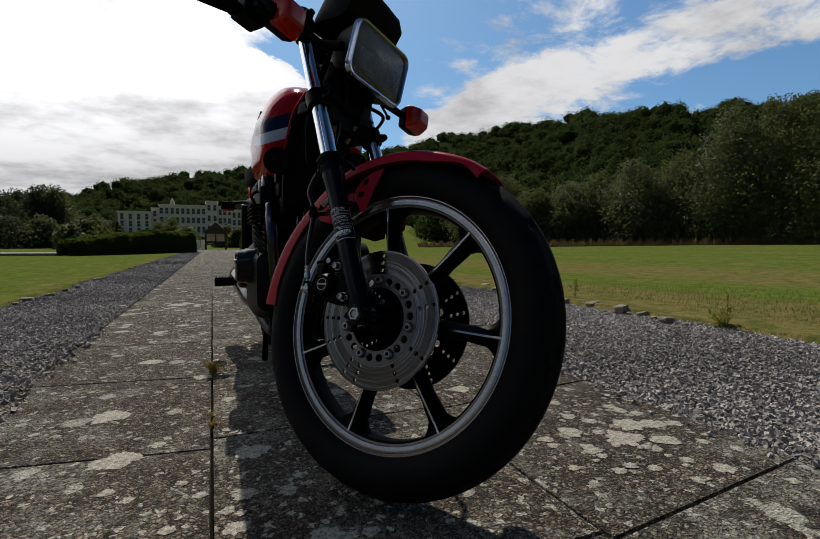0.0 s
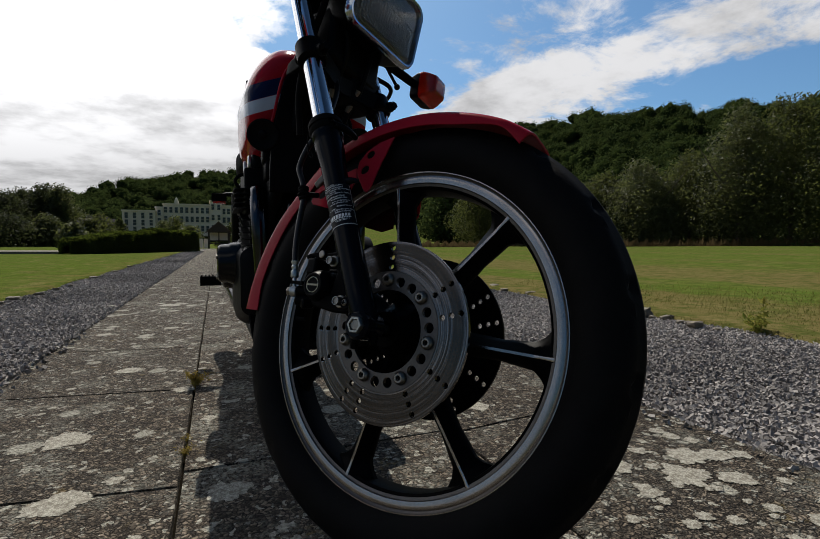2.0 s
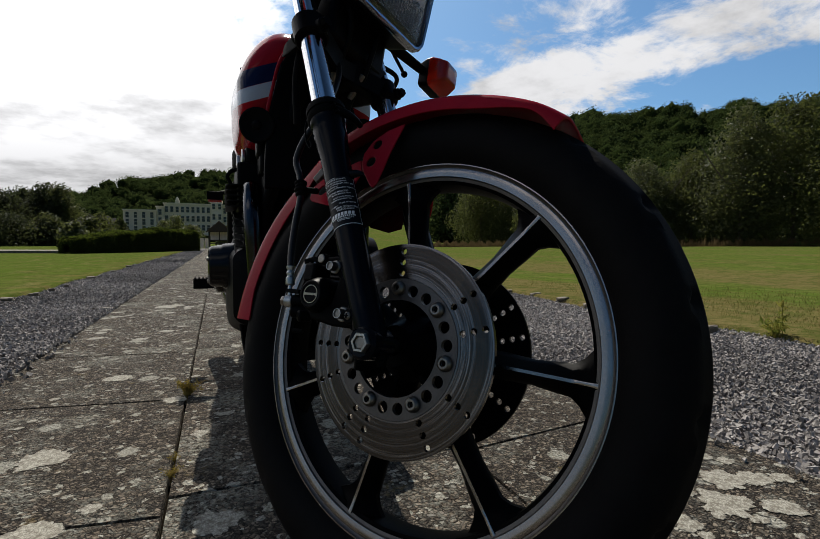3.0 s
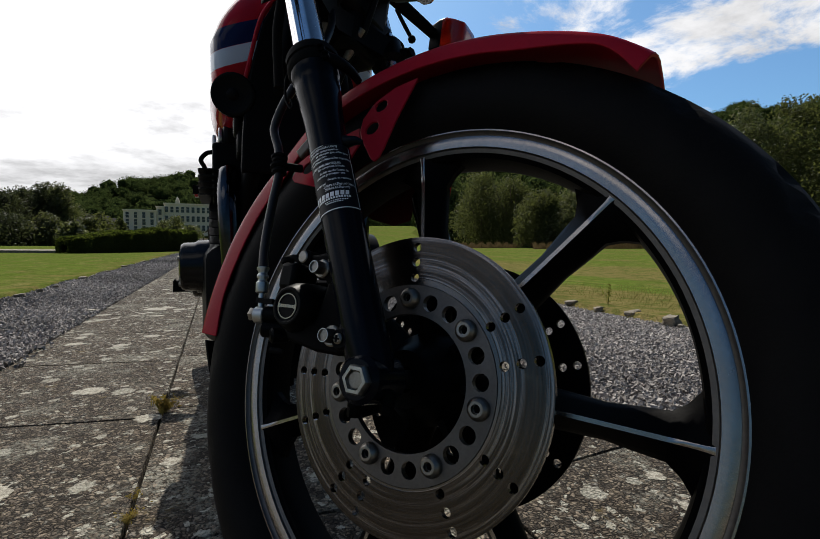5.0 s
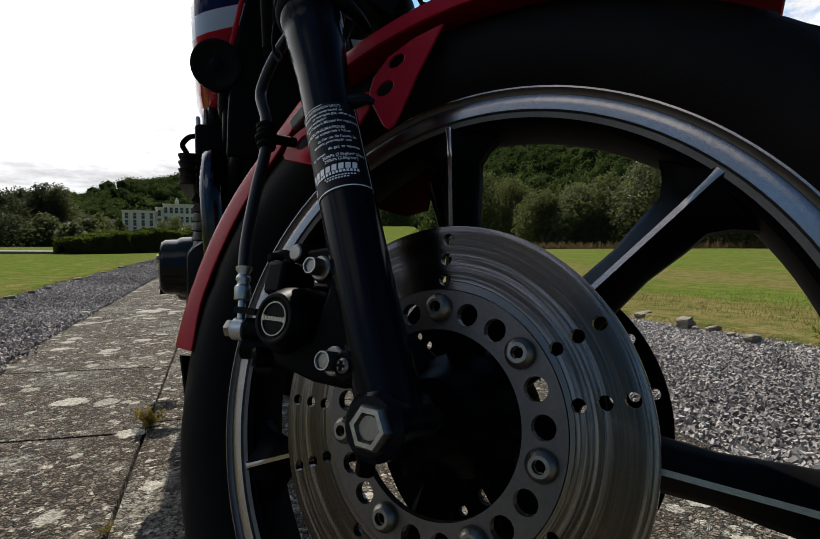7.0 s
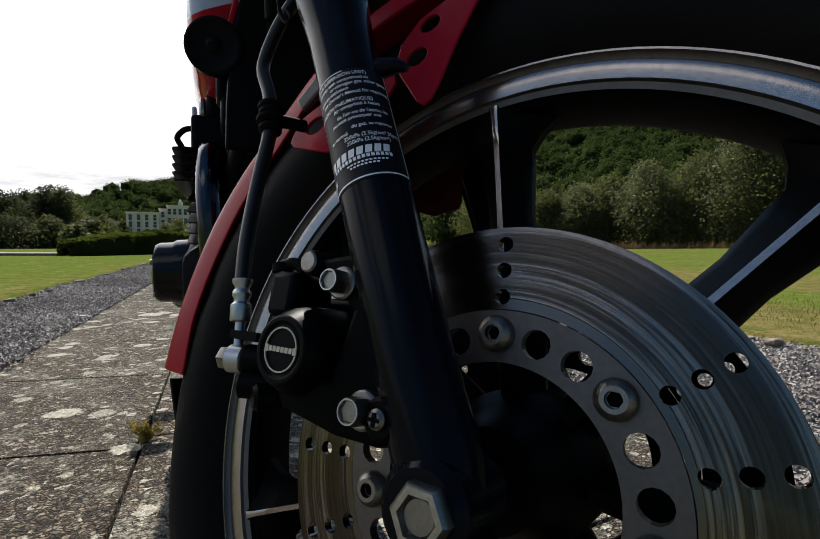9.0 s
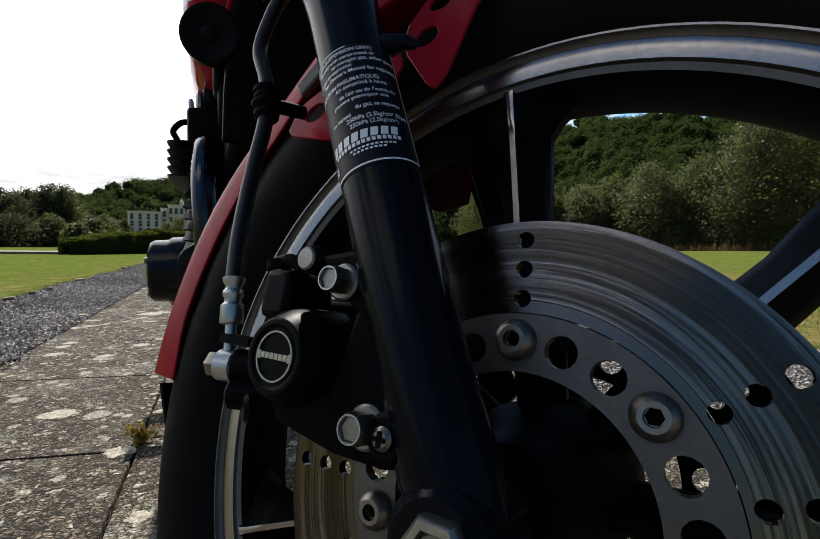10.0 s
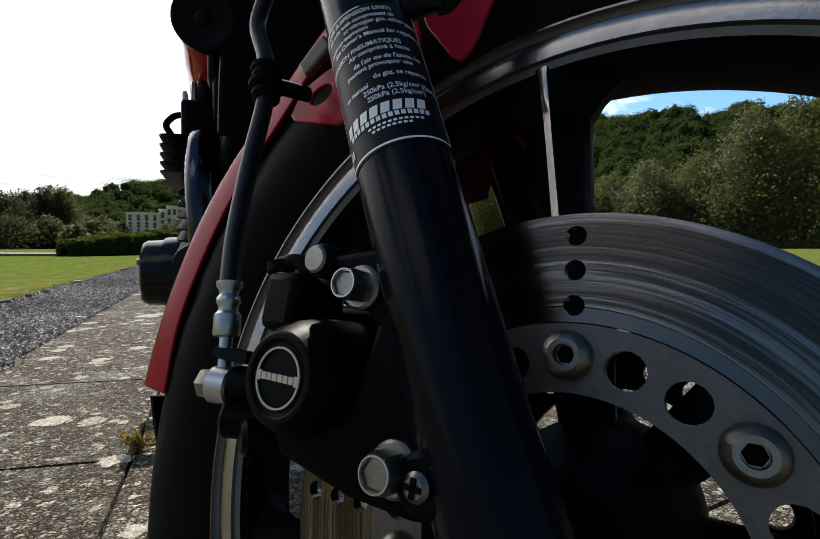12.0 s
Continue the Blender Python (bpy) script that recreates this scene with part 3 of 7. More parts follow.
def ground_sheet():
    """One sheet out to the horizon: gravel trench beside the slabs, lawns beyond."""
    xs = [-1500, -700, -300, -150, -80, -40, -20, -10, -5, -3, -1.62, -1.52, -1.46, -0.60, 0.32, 1.24, 2.70, 2.78, 2.90, 4, 6, 9, 11, 13, 15, 17, 19, 21, 23, 25, 28, 31, 34, 37, 40, 45, 50, 70, 100, 150, 300, 700, 1500]
    ys = [-1500, -500, -150, -60, -20, -8, -3, -1, 0, 1, 2, 3, 4, 6, 8, 10, 13, 17, 22, 28, 36, 44, 48, 54, 60, 66, 72, 80, 90, 100, 110, 150, 220, 400, 800, 1500]
    bm = bmesh.new()
    grid = []
    for y in ys:
        row = []
        for x in xs:
            on_gravel = -1.50 < x < 2.72 and y < 44.5
            z = -0.030 if on_gravel else rise(x, y) + (0.022 if -3 < x < 4 else 0.0)
            row.append(bm.verts.new((x, y, z)))
        grid.append(row)
    for j in range(len(ys) - 1):
        for i in range(len(xs) - 1):
            f = bm.faces.new((grid[j][i], grid[j][i + 1], grid[j + 1][i + 1], grid[j + 1][i]))
            cx, cy = (xs[i] + xs[i + 1]) / 2, (ys[j] + ys[j + 1]) / 2
            f.material_index = 1 if -1.49 < cx < 2.71 and cy < 44.5 else 0
    return bm


ground = part("ground", ground_sheet(), [MAT["lawn"], MAT["bed"]], smooth=False)
tagged(ground, "open lawn, green with dry mown stripes", "lawn", kind="structure")

# dark bedding under the slabs, so that the joints read as gaps
bm = bmesh.new()
block(bm, ((PATH_X[0] + PATH_X[-1]) / 2, 20.0, -0.036), (PATH_X[-1] - PATH_X[0] - 0.01, 49.2, 0.030))
pavement = part("pavement", bm, MAT["joint"], smooth=False)
tagged(pavement, "straight path of weathered grey aggregate slabs with lichen", "path", kind="structure")

# ---------------------------------------------------------------- the motorcycle
# the steered front end has its own frame: x ahead in the wheel's plane, y to the bike's left, z up in the wheel's plane
AXLE = Vector((0.341, 1.0407, 0.3388))
N = Vector((-0.8012, -0.5500, 0.2360)).normalized()          # towards the bike's right-hand side
UP = (Vector((0, 0, 1)) - N.z * N).normalized()
AHEAD = UP.cross(N)
FRONT = Matrix((AHEAD, -N, UP)).transposed().to_4x4()
FRONT.translation = AXLE
MID = -0.027                                                  # the wheel's middle plane, to the right of AXLE


def Q(f, r, u):
    """A point of the front end: ahead, to the right, up."""
    return Vector((f, -r, u))


bike = thing("motorcycle", (0.30, 1.75, 0.0), "red and black motorcycle parked on stone slabs, front wheel turned", "motorcycle")


def add(name, bm, material, parent=None, label="", smooth=True, at=FRONT, bevel=0.0):
    return part(name, bm, material, parent or bike, label, smooth, at, bevel)


# ---- front tyre, rim and spokes
def tyre_mesh(outer, half, base, mid, steps=216, across=26):
    bm = bmesh.new()
    rings = []
    for k in range(steps):
        a = 2 * math.pi * k / steps
        row = []
        for j in range(across + 1):
            s = j / across * 2 - 1
            ang = s * 2.45
            y = half * math.sin(ang)
            rad = outer - half + half * math.cos(ang) * (1.0 if abs(ang) < math.pi / 2 else (outer - half - base) / (half * 0.77))
            # tread: slanting grooves over the crown and two ribs
            if abs(s) < 0.55:
                slant = (k + int(abs(s) * 20) * (1 if s > 0 else -1)) % 12
                if slant in (0, 1) and abs(s) > 0.12:
                    rad -= 0.0045
                if j in (across // 2 - 2, across // 2 + 2):
                    rad -= 0.004
            row.append(bm.verts.new((rad * math.cos(a), -mid - y, rad * math.sin(a))))
        rings.append(row)
    for k in range(steps):
        p, q = rings[k], rings[(k + 1) % steps]
        for j in range(across):
            bm.faces.new((p[j], p[j + 1], q[j + 1], q[j]))
    return bm


def wheel_rim(mid):
    """Rim with a machined lip face on either side and a black well."""
    half = [(0.2560, 0.0285), (0.2556, 0.0306), (0.2542, 0.0306), (0.2532, 0.0284), (0.2508, 0.0270), (0.2494, 0.0277), (0.2440, 0.0271), (0.2390, 0.0262), (0.2378, 0.0240), (0.2338, 0.0226),
            (0.2326, 0.0205), (0.2298, 0.0190), (0.2285, 0.0120)]
    prof = [(r, h) for r, h in half] + [(r, -h) for r, h in reversed(half)]
    # 2: groove and bevel in duller metal, their dark reflections put into the colour
    front = [1, 1, 2, 2, 1, 1, 1, 2, 2, 0, 0, 0]
    mats = front + [0] + front[::-1] + [0]
    bm = bmesh.new()
    lathe(bm, [(r, -mid - h) for r, h in prof], "Y", 128, True, mats)
    return bm


def spoke(angle, mid):
    """One cast spoke: a narrow machined edge on a body that widens towards the wheel's middle, flaring into the rim."""
    stations = [(0.034, 0.0040, 0.013, 0.034), (0.060, 0.0030, 0.0150, 0.031), (0.085, 0.0022, 0.0170, 0.029), (0.120, 0.0019, 0.0170, 0.027), (0.160, 0.0018, 0.0150, 0.025), (0.190, 0.0018, 0.0180, 0.0235),
                (0.206, 0.0019, 0.0190, 0.0230), (0.2165, 0.0020, 0.0270, 0.0228), (0.2240, 0.0020, 0.0370, 0.0226), (0.2310, 0.0022, 0.0500, 0.0230), (0.2370, 0.0030, 0.0520, 0.0236)]
    c, s = math.cos(radians(angle)), math.sin(radians(angle))
    bm = bmesh.new()
    rings = []
    for rad, edge, wide, deep in stations:
        ring = []
        for w, h in ((edge, deep), (wide * 0.72, deep * 0.42), (wide, 0.004), (wide, -0.004), (wide * 0.72, -deep * 0.42), (edge, -deep),
                     (-edge, -deep), (-wide * 0.72, -deep * 0.42), (-wide, -0.004), (-wide, 0.004), (-wide * 0.72, deep * 0.42), (-edge, deep)):
            ring.append((rad * c - w * s, -mid - h, rad * s + w * c))
        rings.append(ring)
    loft(bm, rings, mats=lambda k, j: 1 if j in (11, 5) and k > 2 else 0)
    return bm


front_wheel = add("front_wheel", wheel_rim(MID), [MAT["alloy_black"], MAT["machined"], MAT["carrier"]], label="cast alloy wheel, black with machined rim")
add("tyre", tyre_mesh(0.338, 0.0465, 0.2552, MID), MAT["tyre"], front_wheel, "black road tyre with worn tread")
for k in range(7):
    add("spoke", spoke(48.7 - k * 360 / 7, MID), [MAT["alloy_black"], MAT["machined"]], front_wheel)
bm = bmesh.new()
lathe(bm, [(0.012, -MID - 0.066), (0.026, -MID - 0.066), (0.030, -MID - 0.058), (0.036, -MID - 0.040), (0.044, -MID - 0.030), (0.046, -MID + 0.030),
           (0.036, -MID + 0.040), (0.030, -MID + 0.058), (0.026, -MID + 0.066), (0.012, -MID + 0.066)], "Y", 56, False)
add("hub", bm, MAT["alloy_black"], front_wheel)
bm = bmesh.new()
turned(bm, Q(-0.232 * 0.94, 0.004, 0.0), Q(-0.20, 0.0, 0.0), [(0, 0.0035), (0.5, 0.004), (1, 0.003)], 10)
add("valve", bm, MAT["rubber"], front_wheel)


# ---- discs
def ring_points(f, u, r, steps):
    return [(f + r * math.cos(2 * math.pi * k / steps), u + r * math.sin(2 * math.pi * k / steps)) for k in range(steps)]


def perforated(outer, inner, holes, lateral, thick, steps=112):
    """An annulus (outer, inner radius) with round holes (ahead, up, radius), as a solid plate across the axle."""
    from mathutils.geometry import delaunay_2d_cdt
    loops = [ring_points(0, 0, outer, steps), ring_points(0, 0, inner, steps)] + [ring_points(f, u, r, 14) for f, u, r in holes]
    return solid_from_loops(loops, lambda x, y: inner * 0.999 < math.hypot(x, y) < outer and all(math.hypot(x - f, y - u) > r * 0.99 for f, u, r in holes), lateral, thick)


def solid_from_loops(loops, inside, lateral, thick):
    from mathutils.geometry import delaunay_2d_cdt
    pts, edges = [], []
    for loop in loops:
        first = len(pts)
        pts += [Vector(p) for p in loop]
        edges += [(first + k, first + (k + 1) % len(loop)) for k in range(len(loop))]
    verts, _, faces, *_ = delaunay_2d_cdt(pts, edges, [], 0, 1e-7)
    keep = [f for f in faces if inside(sum(verts[i].x for i in f) / 3, sum(verts[i].y for i in f) / 3)]
    bm = bmesh.new()
    top = [bm.verts.new(Q(v.x, lateral + thick / 2, v.y)) for v in verts]
    low = [bm.verts.new(Q(v.x, lateral - thick / 2, v.y)) for v in verts]
    count = {}
    for f in keep:
        bm.faces.new([top[i] for i in f])
        bm.faces.new([low[i] for i in reversed(f)])
        for k in range(3):
            e = (f[k], f[(k + 1) % 3])
            count[tuple(sorted(e))] = count.get(tuple(sorted(e)), 0) + 1
    for (a, b), k in count.items():
        if k == 1:
            bm.faces.new((top[a], top[b], low[b], low[a]))
    bmesh.ops.delete(bm, geom=[v for v in bm.verts if not v.link_faces], context="VERTS")
    return bm


HOLE_ROWS = (92.5, 37, 16.5, -29.5, -59.5, -105.5, -119.6, -153, -176, 150, 122)
DISC_F, DISC_U = 0.0012, -0.0020            # the disc sits a little off the axle line


def brake_disc(side):
    """The disc, its carrier and its bolts; side: 1 right, -1 left."""
    at = lambda off: MID + side * off
    holes = []
    for a in HOLE_ROWS:
        for rad in (0.0955, 0.1100, 0.1245):
            t = radians(a)
            holes.append((rad * math.cos(t), rad * math.sin(t), 0.0043))

    def centred(bm):
        for v in bm.verts:
            v.co += Vector((DISC_F, 0.0, DISC_U))
        return bm

    # the left disc and carrier are blackened: their shade is put into the colour
    disc = add("brake_disc", centred(perforated(0.1340, 0.0888, holes, at(0.0630), 0.0055)), MAT["disc"] if side > 0 else MAT["alloy_black"], label="drilled and scored steel brake disc" if side > 0 else "drilled brake disc, darkened for shade", smooth=False)
    big = []
    for k in range(21):
        if k % 3:
            t = radians(43.0 - k * 360 / 21)
            big.append((0.0740 * math.cos(t), 0.0740 * math.sin(t), 0.0076))
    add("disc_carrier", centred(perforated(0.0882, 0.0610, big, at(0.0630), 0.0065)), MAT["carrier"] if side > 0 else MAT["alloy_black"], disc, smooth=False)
    for k in range(7):
        t = radians(43.0 - k * 360 / 7)
        f, u = DISC_F + 0.0010 + 0.0742 * math.cos(t), 0.0742 * math.sin(t) - 0.0005
        bm = bmesh.new()
        base = 0.0662
        a, b = Q(f, at(base), u), Q(f, at(base + 0.0075), u)
        turned(bm, a, b, [(0, 0.0098), (0.35, 0.0098), (0.75, 0.0086), (1, 0.0062), (1, 0.0040), (0.45, 0.0038)], 24)
        bolt = add("disc_bolt", bm, MAT["bolt"], disc)
        # black plug in the bolt's recess stands for the shade inside it
        bm = bmesh.new()
        rod(bm, Q(f, at(base + 0.002), u), Q(f, at(base + 0.0046), u), 0.0037, 6)
        add("bolt_socket", bm, MAT["alloy_black"], disc)


brake_disc(1)
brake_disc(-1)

# ---- forks
R_FORK = 0.086
SLIDER = 0.0197                              # radius of the slider below the flare
L_FORK = -0.110


def on_fork(u, side=1, ahead=0.0, out=0.0):
    """A point on a fork leg's middle line at height u."""
    return Q(0.0005 - 0.446 * u + ahead, (R_FORK if side > 0 else L_FORK) + side * out, u)


for side in (1, -1):
    bm = bmesh.new()
    a, b = on_fork(0.010, side), on_fork(0.318, side)
    turned(bm, a, b, [(0, 0.0180), (0.03, 0.0195), (0.10, 0.0197), (0.45, 0.0197), (0.66, 0.0197), (0.74, 0.0200), (0.79, 0.0212), (0.83, 0.0228), (0.87, 0.0236), (0.90, 0.0238), (0.905, 0.0250), (0.955, 0.0262), (0.975, 0.0256), (1, 0.0215)], 56)
    # axle lug and pinch clamp at the foot
    rod(bm, Q(0.0, (R_FORK if side > 0 else L_FORK) - 0.024, 0.0), Q(0.0, (R_FORK if side > 0 else L_FORK) + 0.022, 0.0), 0.0200, 32, 0.004)
    turned(bm, on_fork(0.05, side), Q(0.006, R_FORK if side > 0 else L_FORK, -0.006), [(0, 0.0197), (0.6, 0.0200), (1, 0.016)], 28)
    leg = add("fork_leg", bm, MAT["fork_black"], label="satin black fork slider" if side > 0 else "satin black fork slider, far side")
    bm = bmesh.new()
    rod(bm, on_fork(0.314, side), on_fork(0.700, side), 0.0180, 36)
    add("stanchion", bm, MAT["chrome"], leg, "chromed fork tube")
    bm = bmesh.new()
    a, b = on_fork(0.297, side), on_fork(0.321, side)
    turned(bm, a, b, [(0, 0.0262), (0.12, 0.0284), (0.32, 0.0286), (0.36, 0.0272), (0.44, 0.0272), (0.48, 0.0288), (0.76, 0.0286), (0.9, 0.0268), (1, 0.0210)], 40)
    add("dust_seal", bm, MAT["rubber"], leg)
    # pinch bolts that hang under the lug
    for f, u in ((-0.014, -0.020), (0.018, -0.012)):
        bm = bmesh.new()
        r0 = (R_FORK if side > 0 else L_FORK)
        rod(bm, Q(f, r0, u + 0.006), Q(f, r0, u - 0.006), 0.0062, 18)
        hexagon(bm, Q(f, r0, u - 0.004), Q(f, r0, u - 0.013), 0.0058)
        add("pinch_bolt", bm, MAT["alloy_black"], leg)
    # lug that carries the mudguard
    bm = bmesh.new()
    tube(bm, [on_fork(0.214, side, 0.006, 0.0), on_fork(0.2165, side, 0.020, -0.003), on_fork(0.2180, side, 0.031, -0.006), on_fork(0.2165, side, 0.037, -0.008)], lambda s: 0.0085 - 0.0062 * s, 12)
    add("mudguard_lug", bm, MAT["fork_black"], leg)

bm = bmesh.new()
rod(bm, Q(0, MID - 0.11, 0), Q(0, R_FORK + 0.024, 0), 0.0085, 24)
axle = add("axle", bm, MAT["bolt"])
NUT = 0.003
bm = bmesh.new()
rod(bm, Q(NUT, R_FORK + 0.016, 0), Q(NUT, R_FORK + 0.0195, 0), 0.0150, 32, 0.001)
add("washer", bm, MAT["zinc"], axle)
bm = bmesh.new()
turned(bm, Q(NUT, R_FORK + 0.0195, 0), Q(NUT, R_FORK + 0.0285, 0), [(0, 0.0126), (0.15, 0.0130), (0.8, 0.0130), (1, 0.0114), (1, 0.0086), (0.62, 0.0080)], 6)
add("axle_nut", bm, MAT["nut"], axle, "weathered steel hexagon nut")
bm = bmesh.new()
rod(bm, Q(NUT, R_FORK + 0.018, 0), Q(NUT, R_FORK + 0.0262, 0), 0.0079, 24)
add("axle_end", bm, MAT["bolt"], axle)

# ---- clamp ring with its two screws under the stanchion, and the cable guide
bm = bmesh.new()
tube(bm, [on_fork(0.309, 1, 0.022, 0.010), on_fork(0.308, 1, 0.033, -0.004), on_fork(0.306, 1, 0.036, -0.020), on_fork(0.304, 1, 0.034, -0.034)], lambda s: 0.0072 - 0.0030 * s, 12)
guide = add("cable_guide", bm, MAT["plastic"])
for k in range(2):
    bm = bmesh.new()
    p = on_fork(0.313 - 0.010 * k, 1, 0.026 + 0.004 * k, 0.014)
    turned(bm, p, p + Q(0.003, 0.006, 0), [(0, 0.0040), (1, 0.0040), (1, 0.0030), (0.6, 0.0026)], 16)
    add("screw", bm, MAT["alloy_black"], guide)
bm = bmesh.new()
tube(bm, [on_fork(0.31, 1, -0.024, 0.010), on_fork(0.29, 1, -0.034, 0.012), on_fork(0.268, 1, -0.037, 0.013), on_fork(0.256, 1, -0.033, 0.013), on_fork(0.258, 1, -0.028, 0.013), on_fork(0.266, 1, -0.030, 0.013)], 0.0014, 8)
add("wire_clip", bm, MAT["rubber"], guide)

# ---- yokes and steering stem
for u, tall, name in ((0.458, 0.036, "lower_yoke"), (0.690, 0.024, "upper_yoke")):
    bm = bmesh.new()
    for side in (1, -1):
        rod(bm, on_fork(u - tall / 2, side), on_fork(u + tall / 2, side), 0.0265, 28, 0.003)
        rod(bm, on_fork(u, side, -0.036, -0.004), on_fork(u, side, 0.036, 0.006), 0.0105, 18, 0.002)
    rows = []
    for s in (-1, -0.5, 0, 0.5, 1):
        c = Q(0.0005 - 0.446 * u - 0.045 * (1 - abs(s)), (R_FORK + L_FORK) / 2 + s * (R_FORK - L_FORK) / 2, u)
        w = 0.022 + 0.012 * (1 - abs(s))
        rows.append([c + Q(df * w, 0, du * tall / 2) for df, du in ((1, -0.9), (1, 0.9), (-1, 0.9), (-1, -0.9))])
    loft(bm, rows)
    yoke = add(name, bm, MAT["black"], label="black fork yoke")
    if tall > 0.03:
        bm = bmesh.new()
        loft(bm, [[Q(f + df * w, r, c + du * w) for df, du in ((1, -1), (1, 1), (-1, 1), (-1, -1))] for f, r, c, w in ((-0.226, 0.078, 0.462, 0.013), (-0.270, 0.062, 0.468, 0.015), (-0.296, 0.050, 0.474, 0.013))])
        add("steering_stop", bm, MAT["rubber"], yoke, smooth=False, bevel=0.003)
    for side in (1, -1):
        bm = bmesh.new()
        p = on_fork(u, side, 0.034, 0.006)
        hexagon(bm, p, p + Q(0.010, 0.002, 0.002), 0.0085)
        add("yoke_bolt", bm, MAT["alloy_black"], yoke)
bm = bmesh.new()
rod(bm, Q(-0.052 - 0.455 * 0.43, MID, 0.43), Q(-0.052 - 0.455 * 0.71, MID, 0.71), 0.030, 28)
add("steering_head", bm, MAT["black"])

# ---- front mudguard
def blend(a, a0, a1):
    t = min(1.0, max(0.0, (a - a0) / (a1 - a0)))
    return t * t * (3 - 2 * t)


def guard_radius(a):
    return 0.3482 + 0.0040 * blend(a, 125, 150)


def guard_edge(a):
    """Radius of the lower edge of the skirts."""
    return 0.3350 - 0.0150 * blend(a, 60, 80) - 0.0160 * (1 - blend(a, 54, 66)) - 0.005 * blend(a, 120, 140) - 0.003 * blend(a, 140, 162) - 0.006 * blend(a, 168, 179)


def mudguard_mesh():
    bm = bmesh.new()
    rings = []
    steps = 110
    for k in range(steps + 1):
        a = 57.5 + (179.0 - 57.5) * k / steps
        top, low = guard_radius(a), guard_edge(a)
        half = 0.0585 if a > 66 else 0.0585 - 0.006 * ((66 - a) / 10) ** 2
        if a > 115:
            half = 0.0585 - 0.0135 * blend(a, 115, 140)
        # a plain skirt, a rounded shoulder and a nearly flat crown
        turn_r = max(top - 0.020, low + 0.45 * (top - low))
        outer = [(low, half + 0.002), (low + 0.5 * (turn_r - low), half + 0.0015)]
        for j in range(7):
            t = radians(90 * j / 6)
            outer.append((turn_r + (top + 0.001 - turn_r) * math.sin(t) ** 0.9, half * max(0.0, math.cos(t)) ** 0.45))
        outer = outer + [(r, -h) for r, h in reversed(outer[:-1])]
        last = len(outer) - 2
        inner = [(r - (0.003 if 1 < j < last else 0.0), h * (1 - 0.003 / 0.0585)) for j, (r, h) in enumerate(outer)]
        c, s = math.cos(radians(a)), math.sin(radians(a))
        rings.append([(r * c, -MID - h, r * s) for r, h in outer] + [(r * c, -MID - h, r * s) for r, h in reversed(inner)])
    loft(bm, rings)
    return bm


guard = add("front_mudguard", mudguard_mesh(), MAT["red"], label="glossy red front mudguard with dusty edges", bevel=0.0012)


def stay(outline, holes, lateral, bend):
    """A pressed bracket: outline (ahead, up) with round holes; bend leans its upper edge inwards."""
    def inside(x, y):
        hit = False
        for (x1, y1), (x2, y2) in zip(outline, outline[1:] + outline[:1]):
            if (y1 > y) != (y2 > y) and x < (x2 - x1) * (y - y1) / (y2 - y1) + x1:
                hit = not hit
        return hit and all(math.hypot(x - f, y - u) > r * 0.99 for f, u, r in holes)
    bm = solid_from_loops([outline] + [ring_points(f, u, r, 18) for f, u, r in holes], inside, lateral, 0.003)
    for v in bm.verts:
        v.co.y += bend * (v.co.z - 0.20)
    return bm


for side in (1, -1):
    lat = 0.052 if side > 0 else 2 * MID - 0.052
    add("mudguard_stay", stay([(-0.0393, 0.3095), (-0.0507, 0.2607), (-0.0565, 0.222), (-0.0590, 0.213), (-0.0635, 0.2085), (-0.0695, 0.2125), (-0.0905, 0.2385), (-0.0965, 0.250), (-0.0978, 0.2665), (-0.088, 0.287), (-0.066, 0.302)],
                              [(-0.0778, 0.2800, 0.0076), (-0.0804, 0.2515, 0.0080)], lat, 0.22 * side), MAT["red"], guard, smooth=False, bevel=0.001)
    add("mudguard_stay", stay([(-0.186, 0.2215), (-0.172, 0.234), (-0.150, 0.247), (-0.110, 0.262), (-0.100, 0.240), (-0.112, 0.192), (-0.140, 0.186), (-0.178, 0.195), (-0.1845, 0.2005)],
                              [(-0.1645, 0.2135, 0.0085)] if side > 0 else [], lat - 0.006 * side, 0.30 * side), MAT["red"] if side > 0 else MAT["shaded_red"], guard, smooth=False, bevel=0.001)
bm = bmesh.new()
block(bm, Q(-0.1655, 0.051, 0.2345), (0.025, 0.006, 0.013), Matrix.Rotation(radians(-45), 3, "Y"))
add("stay_clip", bm, MAT["carrier"], guard, "dull grey clip", bevel=0.002)
# black flap under the rear end of the mudguard
bm = bmesh.new()
rows = []
for k in range(6):
    a = radians(180.5 + 2.2 * k)
    rad = 0.340 - 0.002 * k
    w = 0.036 - 0.003 * k
    rows.append([Q((rad + d) * math.cos(a), MID + s * w, (rad + d) * math.sin(a)) for s, d in ((1, 0.002), (-1, 0.002), (-1, -0.002), (1, -0.002))])
loft(bm, rows)
add("mud_flap", bm, MAT["rubber"], guard)

